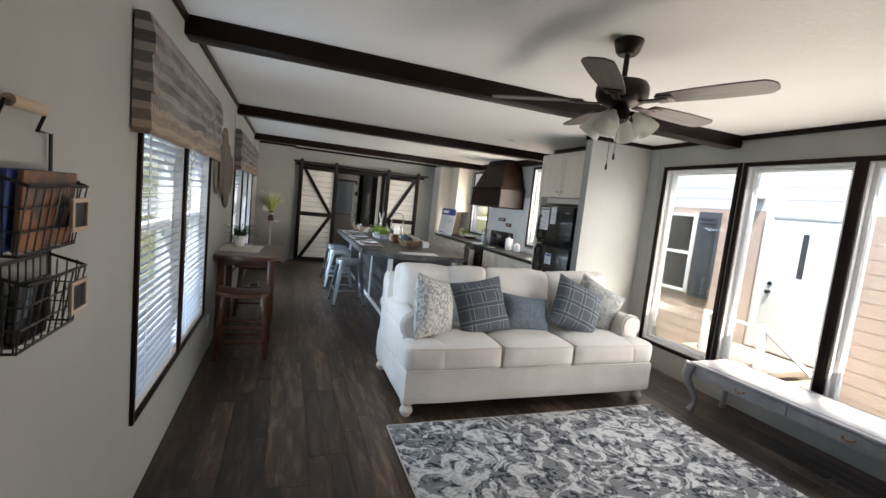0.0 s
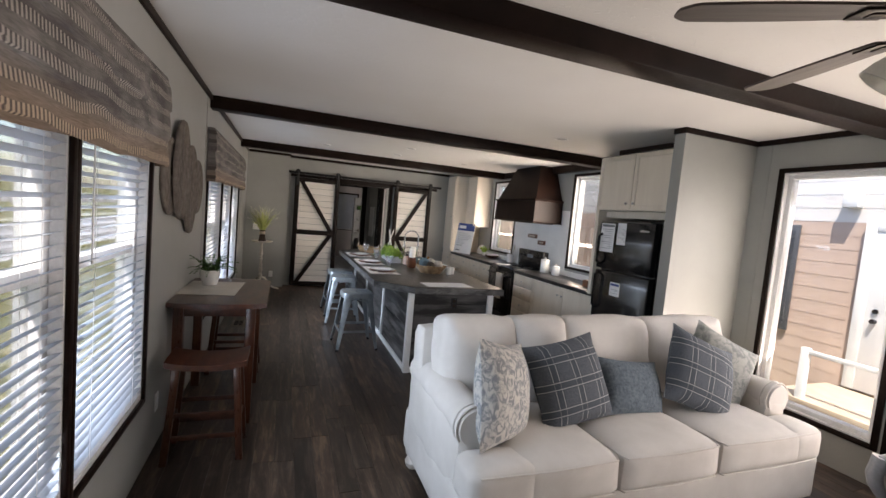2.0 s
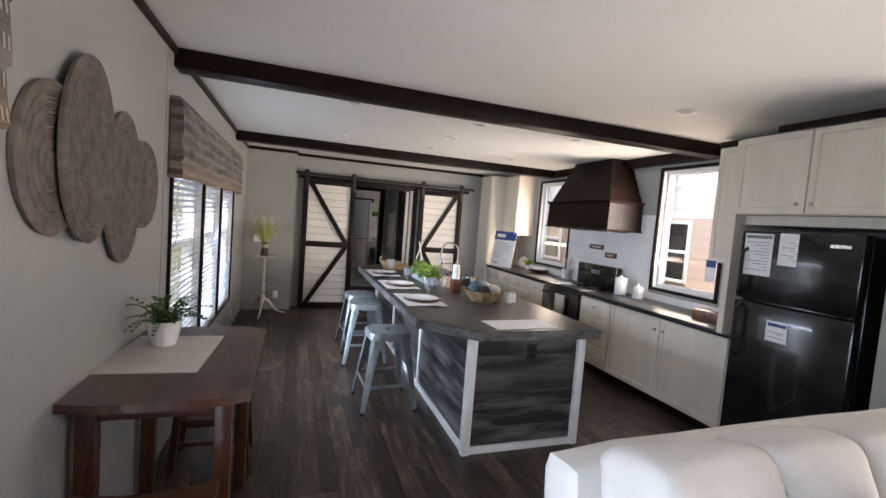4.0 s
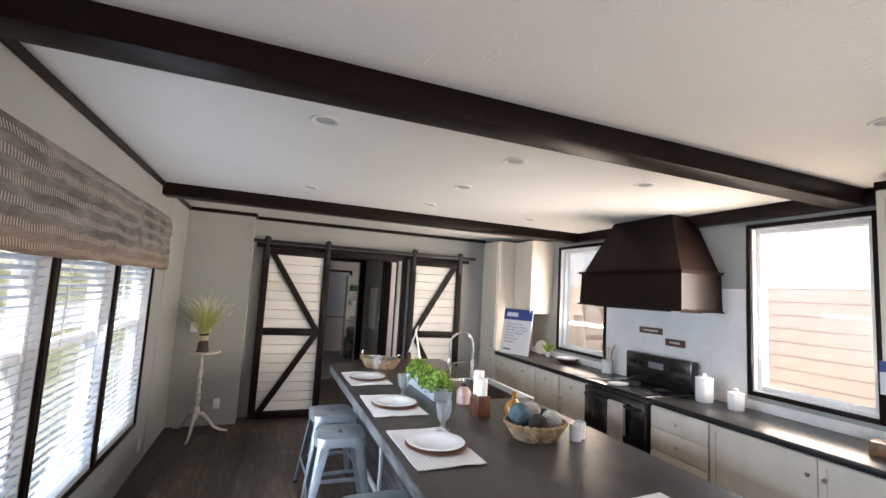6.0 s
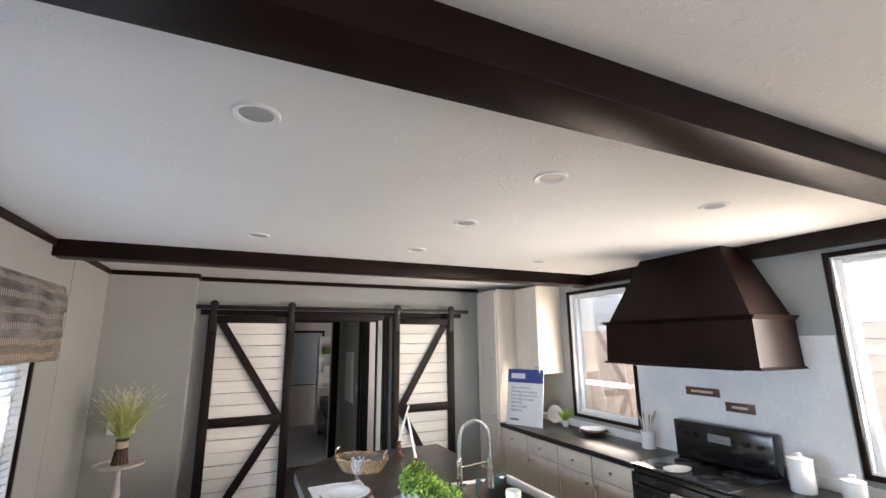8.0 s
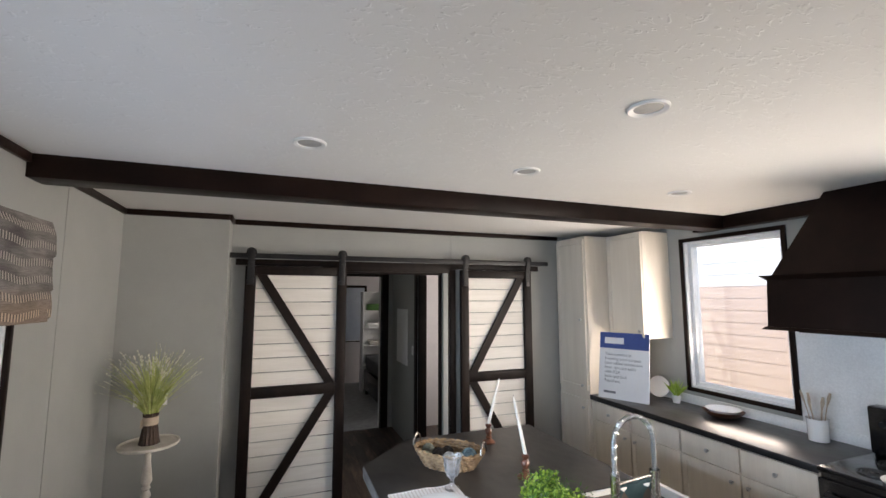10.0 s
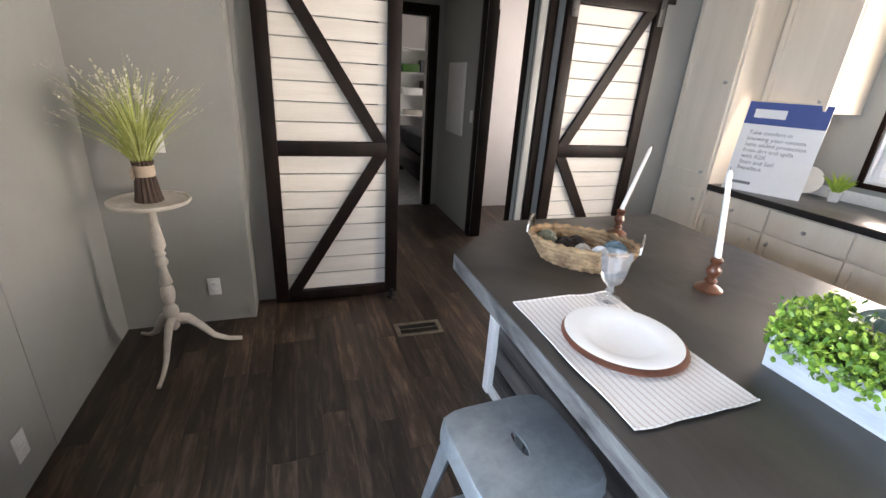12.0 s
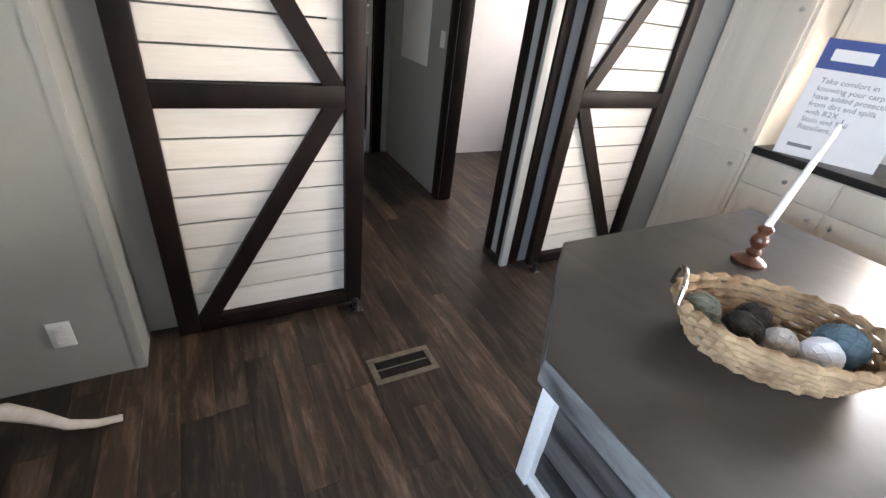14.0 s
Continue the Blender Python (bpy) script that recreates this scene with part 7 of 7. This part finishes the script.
for k in range(6):
    a = k * 1.05
    b = bmesh.new()
    tip = Vector((0.07 * math.cos(a), 0.07 * math.sin(a), 0.25 + 0.02 * (k % 3)))
    sweep(b, [(0.02 * math.cos(a), 0.02 * math.sin(a), 0.03), tip * 0.8, tip, tip * 1.12], [0.006, 0.006, 0.018, 0.012], 8, flat=0.5)
    part("wooden_spoon", b, DECK, ut)
for x, y, r_, h_ in ((4.36, 6.98, 0.068, 0.19), (4.38, 6.72, 0.058, 0.12)):
    c_ = thing("canister", "white ribbed ceramic canister with a lid on the worktop", "canister", "white canisters", pose(x, y, CZ))
    part("jar", lathe(bmesh.new(), [(r_ * 0.95, 0), (r_, 0.006), (r_, h_ - 0.006), (r_ * 0.96, h_)], 36, wob=lambda a, j: 0.0012 * math.cos(a * 18)), CERAMIC, c_)
    part("lid", lathe(bmesh.new(), [(r_ * 1.04, h_), (r_ * 1.04, h_ + 0.012), (r_ * 0.5, h_ + 0.022), (0.014, h_ + 0.026), (0.018, h_ + 0.042), (0.003, h_ + 0.048)], 30), CERAMIC, c_)
for (y0, y1, z0, z1) in ((7.58, 7.87, 1.42, 1.485), (7.32, 7.54, 1.325, 1.395)):
    w_ = thing("wall_plaque", "small brown wooden plaque with pale lettering above the range", "plaque", "wooden plaques", pose(XR - 0.007, (y0 + y1) / 2, (z0 + z1) / 2))
    part("board", bx(-0.012, 0, (y0 - y1) / 2, (y1 - y0) / 2, (z0 - z1) / 2, (z1 - z0) / 2, bev=0.002), TURNED_WOOD, w_)
    part("lettering", bx(-0.0135, -0.012, (y0 - y1) / 2 + 0.05, (y1 - y0) / 2 - 0.05, -0.008, 0.010), LINEN_MAT, w_)
bxk = thing("cutting_board", "dark red-brown wooden board standing on the worktop", "cutting board", at=pose(4.50, 5.36, CZ))
part("board", bx(-0.012, 0.012, -0.11, 0.11, 0, 0.30, bev=0.004), TURNED_WOOD, bxk)
solid("snack_box", bx(-0.06, 0.06, -0.13, 0.13, 0, 0.085, bev=0.003), ORANGE_BOOK, "brown and gold cardboard box on the worktop", "box", at=pose(4.22, 5.66, CZ, 0, 0, 8))
solid("small_tin", lathe(bmesh.new(), [(0.04, 0), (0.042, 0.004), (0.042, 0.085), (0.038, 0.09), (0.001, 0.091)], 22), AMBER, "small gold tin on the worktop", "tin", at=pose(4.16, 5.46, CZ))

# ---- pedestal table with a grass bouquet ----
px, py = 0.165, 9.87
ps = thing("pedestal_table", "cream painted turned pedestal table with three curved feet", "side table", at=pose(px, py, 0))
part("top", lathe(bmesh.new(), [(0.001, 0.885), (0.15, 0.885), (0.176, 0.892), (0.184, 0.903), (0.182, 0.913), (0.172, 0.913), (0.165, 0.905), (0.001, 0.904)], 44), CREAM_PAINT, ps)
part("column", lathe(bmesh.new(), [(0.035, 0.885), (0.03, 0.87), (0.017, 0.85), (0.019, 0.78), (0.030, 0.70), (0.034, 0.66), (0.018, 0.63), (0.028, 0.615), (0.018, 0.60), (0.030, 0.575), (0.030, 0.56), (0.018, 0.54),
      (0.022, 0.50), (0.034, 0.445), (0.018, 0.43), (0.032, 0.415), (0.036, 0.38), (0.030, 0.34), (0.02, 0.315), (0.036, 0.29), (0.038, 0.26), (0.030, 0.225), (0.028, 0.17), (0.01, 0.15)], 24), CREAM_PAINT, ps)
for a in (-100, 3, 130):
    b = bmesh.new()
    pts = [(0.02, 0, 0.225), (0.07, 0, 0.215), (0.13, 0, 0.15), (0.19, 0, 0.07), (0.26, 0, 0.03), (0.335, 0, 0.014)]
    sweep(b, pts, [0.028, 0.028, 0.023, 0.018, 0.015, 0.013], 10, flat=0.75)
    part("foot", b, CREAM_PAINT, ps, at=pose(0, 0, 0, 0, 0, a + 6))
bq = thing("grass_bouquet", "bundle of green wheat grass tied with a raffia band", "bouquet", at=pose(px, py, 0.9055))
part("stem_wrap", lathe(bmesh.new(), [(0.062, 0), (0.055, 0.03), (0.042, 0.12), (0.04, 0.16), (0.045, 0.20), (0.02, 0.21)], 30, wob=lambda a, j: 0.0035 * math.cos(a * 15)), TWIG, bq, "dark gathered stem wrap")
part("band", lathe(bmesh.new(), [(0.044, 0.125), (0.047, 0.13), (0.047, 0.175), (0.045, 0.18)], 24, close=False), DECK, bq, "tan raffia band")
bb = bmesh.new()
box(bb, -0.055, -0.035, -0.03, 0.0, 0.11, 0.165, bev=0.006)
part("bow", bb, DECK, bq)
rnd = random.Random(8)
bl, sd = bmesh.new(), bmesh.new()
for k in range(250):
    a, sp_ = rnd.uniform(0, 6.28), math.sqrt(rnd.random())
    l_ = rnd.uniform(0.30, 0.52) * (1 - 0.08 * sp_)
    o_ = min(0.40 * sp_ * rnd.uniform(0.6, 1.1), 0.27 if math.sin(a) > 0.6 else 0.31)
    p0 = Vector((0.025 * sp_ * math.cos(a), 0.025 * sp_ * math.sin(a), 0.17))
    p2 = Vector((o_ * math.cos(a), o_ * math.sin(a), 0.19 + l_ - 0.30 * o_))
    p1 = Vector((p0.x + (p2.x - p0.x) * 0.15, p0.y + (p2.y - p0.y) * 0.15, p0.z + (p2.z - p0.z) * 0.52))
    tw = a + rnd.uniform(-1.2, 1.2)
    wv = Vector((-math.sin(tw), math.cos(tw), 0)) * rnd.uniform(0.003, 0.0075)
    last = None
    for q in range(6):
        u = q / 5
        p = p0 * (1 - u) ** 2 + p1 * 2 * u * (1 - u) + p2 * u * u
        ring = (bl.verts.new(p - wv * (1.04 - u)), bl.verts.new(p + wv * (1.04 - u)))
        if last:
            bl.faces.new((last[0], last[1], ring[1], ring[0]))
        last = ring
    d_ = (p2 - p1).normalized()
    if rnd.random() < 0.34:
        for q in range(5):
            c_ = p2 + d_ * (0.013 * q - 0.05)
            e_ = c_ + d_ * 0.017 + Vector((rnd.gauss(0, 0.005), rnd.gauss(0, 0.005), rnd.gauss(0, 0.004)))
            leaf(sd, c_, e_, 0.0062)
    elif rnd.random() < 0.25 and math.sin(a) < 0.6:
        e_ = p2 + d_ * rnd.uniform(0.03, 0.07)
        leaf(sd, p2, e_, 0.0006)
        for q in range(3):
            c_ = p2.lerp(e_, 0.4 + 0.3 * q) + Vector((rnd.gauss(0, 0.008), rnd.gauss(0, 0.008), rnd.gauss(0, 0.006)))
            leaf(sd, c_, c_ + d_ * 0.016, 0.004)
tagged(part("blade_tuft", bl, GRASS_BLADE, bq), kind="stuff")
tagged(part("seed_spray", sd, SEED, bq), kind="stuff")


# ---- fittings ----
def outlet(at, label, switch=False):
    o_ = thing("wall_outlet" if not switch else "light_switch", label, "outlet" if not switch else "switch", "", at)
    part("plate", bx(-0.036, 0.036, -0.006, 0.0, -0.058, 0.058, bev=0.003), PLASTIC, o_)
    if switch:
        part("toggle", bx(-0.006, 0.006, -0.016, -0.006, -0.012, 0.012, bev=0.002), PLASTIC, o_)
    else:
        for z in (-0.022, 0.022):
            part("socket", bx(-0.017, 0.017, -0.008, -0.006, z - 0.014, z + 0.014, bev=0.003), PLASTIC, o_)


outlet(pose(0.335, 10.188, 0.25), "white wall outlet near the floor")
for x in (0.012, 0.0855, 0.159):
    outlet(pose(x, 10.188, 1.148), "white light switch plate behind the bouquet", True)
outlet(pose(XL + 0.001, 9.06, 0.19, 0, 0, 90), "white wall outlet near the floor")
outlet(pose(XL + 0.001, 4.40, 0.30, 0, 0, 90), "white wall outlet near the floor")
outlet(pose(XR - 0.001, 3.68, 0.17, 0, 0, -90), "white wall outlet near the floor")
outlet(pose(2.588, 11.66, 1.22, 0, 0, -90), "white light switch in the hall", True)
bp = thing("breaker_panel", "pale grey breaker panel door in the hall wall", "breaker panel", at=pose(2.588, 12.16, 1.36))
part("frame", bx(-0.008, 0, -0.27, 0.27, -0.37, 0.37, bev=0.002), PLASTIC, bp)
part("door", bx(-0.014, -0.008, -0.235, 0.235, -0.33, 0.33, bev=0.002), PLASTIC, bp)

for x, y in ((1.00, 6.53), (2.18, 6.60), (3.25, 6.59), (2.18, 7.40), (1.06, 8.20), (2.19, 8.24), (3.40, 8.32), (3.25, 5.26)):
    dl = thing("recessed_light", "white recessed ceiling downlight, switched off", "downlight", "recessed ceiling lights", pose(x, y, H))
    part("trim_ring", lathe(bmesh.new(), [(0.050, 0.004), (0.052, -0.005), (0.068, -0.009), (0.073, -0.004), (0.073, -0.0005)], 30, close=False), PLASTIC, dl)
    part("lens", lathe(bmesh.new(), [(0.001, -0.0018), (0.051, -0.0018)], 24, close=False), LENS_GREY, dl)


def floor_vent(x, y, rz):
    v_ = thing("floor_vent", "brass-edged brown metal floor register", "floor vent", "floor vents", pose(x, y, 0, 0, 0, rz))
    fr = bmesh.new()
    for a in ((-0.155, 0.155, -0.08, -0.052), (-0.155, 0.155, 0.052, 0.08), (-0.155, -0.127, -0.052, 0.052), (0.127, 0.155, -0.052, 0.052)):
        box(fr, *a, 0.0, 0.006, bev=0.002)
    part("frame", fr, AGED, v_)
    # flat black sheet stands in for the unlit duct under the slats
    part("well_shade", bx(-0.127, 0.127, -0.052, 0.052, 0.0, 0.0015), BLACK_METAL, v_)
    me_ = shared("slat", bx(-0.003, 0.003, -0.052, 0.052, 0.0015, 0.004), BRONZE)
    for k in range(17):
        piece("slat", me_, v_, pose(-0.12 + 0.015 * k, 0, 0))
    part("divider", bx(-0.127, 0.127, -0.003, 0.003, 0.0015, 0.0054), AGED, v_)


AGED = surf("aged_bronze_vent", (0.16, 0.135, 0.10), (0.25, 0.215, 0.165), 20, rough=0.45, metal=0.5, fine=60, bump=0.1)
floor_vent(1.585, 9.81, 0)
floor_vent(0.04, 7.46, 90)

# ---- bedroom seen through the hall ----
bs = thing("bookcase", "white bookcase with open shelves in the bedroom", "bookcase", at=pose(2.92, 15.30, 0))
for sx in (-0.33, 0.31):
    part("side", bx(sx, sx + 0.02, -0.15, 0.15, 0, 2.0, bev=0.002), WHITE_PAINT, bs)
for z in (0.1, 0.5, 0.9, 1.25, 1.6, 1.98):
    part("shelf", bx(-0.31, 0.31, -0.15, 0.15, z, z + 0.02, bev=0.002), WHITE_PAINT, bs)
part("back", bx(-0.31, 0.31, 0.135, 0.15, 0, 2.0), WHITE_PAINT, bs)
for z, x, w_, h_, m_, lab in ((1.62, -0.05, 0.18, 0.13, FERN, "dark green box on the bookcase shelf"), (1.27, 0.0, 0.22, 0.10, WHITE_PAINT, "white box on the bookcase shelf"), (0.92, 0.02, 0.2, 0.08, LINEN_MAT, "folded pale linen on the bookcase shelf"), (0.52, -0.02, 0.2, 0.2, SHUTTER, "dark grey box on the bookcase shelf"), (1.62, 0.16, 0.08, 0.2, SHUTTER, "dark grey box on the bookcase shelf"), (1.27, 0.19, 0.07, 0.22, BRONZE, "dark brown box on the bookcase shelf")):
    solid("storage_box", bx(-w_, w_ * 0.6, -0.1, 0.1, 0, h_, bev=0.006), m_, lab, "box", at=pose(2.92 + x, 15.27, z))
bd = thing("bed", "bed with a dark frame and dark grey bedspread in the bedroom", "bed", at=pose(3.15, 14.25, 0))
part("frame", bx(-0.55, 0.9, -0.75, 0.75, 0.1, 0.48, bev=0.01), APPLIANCE, bd)
mb = bmesh.new()
soft_box(mb, (1.44, 1.48, 0.28), 0.07, 8, (0, 0, 0.02), pose(0.17, 0, 0.62), 0.01)
part("mattress", mb, SHUTTER, bd, "dark grey bedspread")
for sx in (-0.5, 0.85):
    for sy in (-0.7, 0.7):
        part("leg", bx(sx - 0.03, sx + 0.03, sy - 0.03, sy + 0.03, 0.004, 0.1), APPLIANCE, bd)

rb = thing("roller_blind", "closed white blind in the bedroom window", "window blind", at=pose(2.4, 16.18, 0))
part("cloth", bx(-0.40, 0.40, -0.004, 0.0, 0.93, 2.10), SLAT, rb)
part("bottom_bar", bx(-0.40, 0.40, -0.012, 0.004, 0.92, 0.94, bev=0.002), VINYL_WHITE, rb)

# ---- floor boards: loose pieces where the walk passes, the rest joined ----
PW, PL = 0.122, 0.915
rnd = random.Random(21)
fl = new("plank_floor")
tagged(fl, "dark brown grey vinyl plank floor", "floor", kind="structure")
me = shared("floor_plank", bx(0.0005, PW - 0.0005, 0.0005, PL - 0.0005, -0.004, 0.0, bev=0.0006), FLOOR)
vs, fs = [], []
def add_flat(x0, x1, y0, y1):
    i = len(vs)
    g_ = 0.0006
    for z, e in ((-0.004, 0.0), (-0.0006, 0.0), (0.0, 0.0009)):
        vs.extend(((x0 + g_ + e, y0 + g_ + e, z), (x1 - g_ - e, y0 + g_ + e, z), (x1 - g_ - e, y1 - g_ - e, z), (x0 + g_ + e, y1 - g_ - e, z)))
    for r_ in (0, 4):
        fs.extend((i + r_ + k, i + r_ + (k + 1) % 4, i + r_ + 4 + (k + 1) % 4, i + r_ + 4 + k) for k in range(4))
    fs.append((i + 8, i + 9, i + 10, i + 11))
rows_n = int((XR - XL) / PW) + 1
count = 0
for r_ in range(rows_n):
    x0 = XL + r_ * PW
    x1 = min(x0 + PW, XR)
    y = YF - rnd.uniform(0, PL)
    while y < 12.70:
        y1 = y + PL
        whole = x1 - x0 > PW - 0.001 and y > YF and y1 < 12.70
        if whole and 4.0 < y < 11.2 and x0 < 3.0 and count < 300:
            piece("floor_plank", me, fl, pose(x0, y, 0))
            count += 1
        else:
            add_flat(x0, x1, max(y, YF), min(y1, 12.70))
        y = y1
rest = bpy.data.meshes.new("floor_planks_rest")
rest.from_pydata(vs, [], fs)
rest.materials.append(FLOOR)
ob = new("floor_planks_rest", rest)
ob.parent = fl
tagged(ob, kind="stuff")
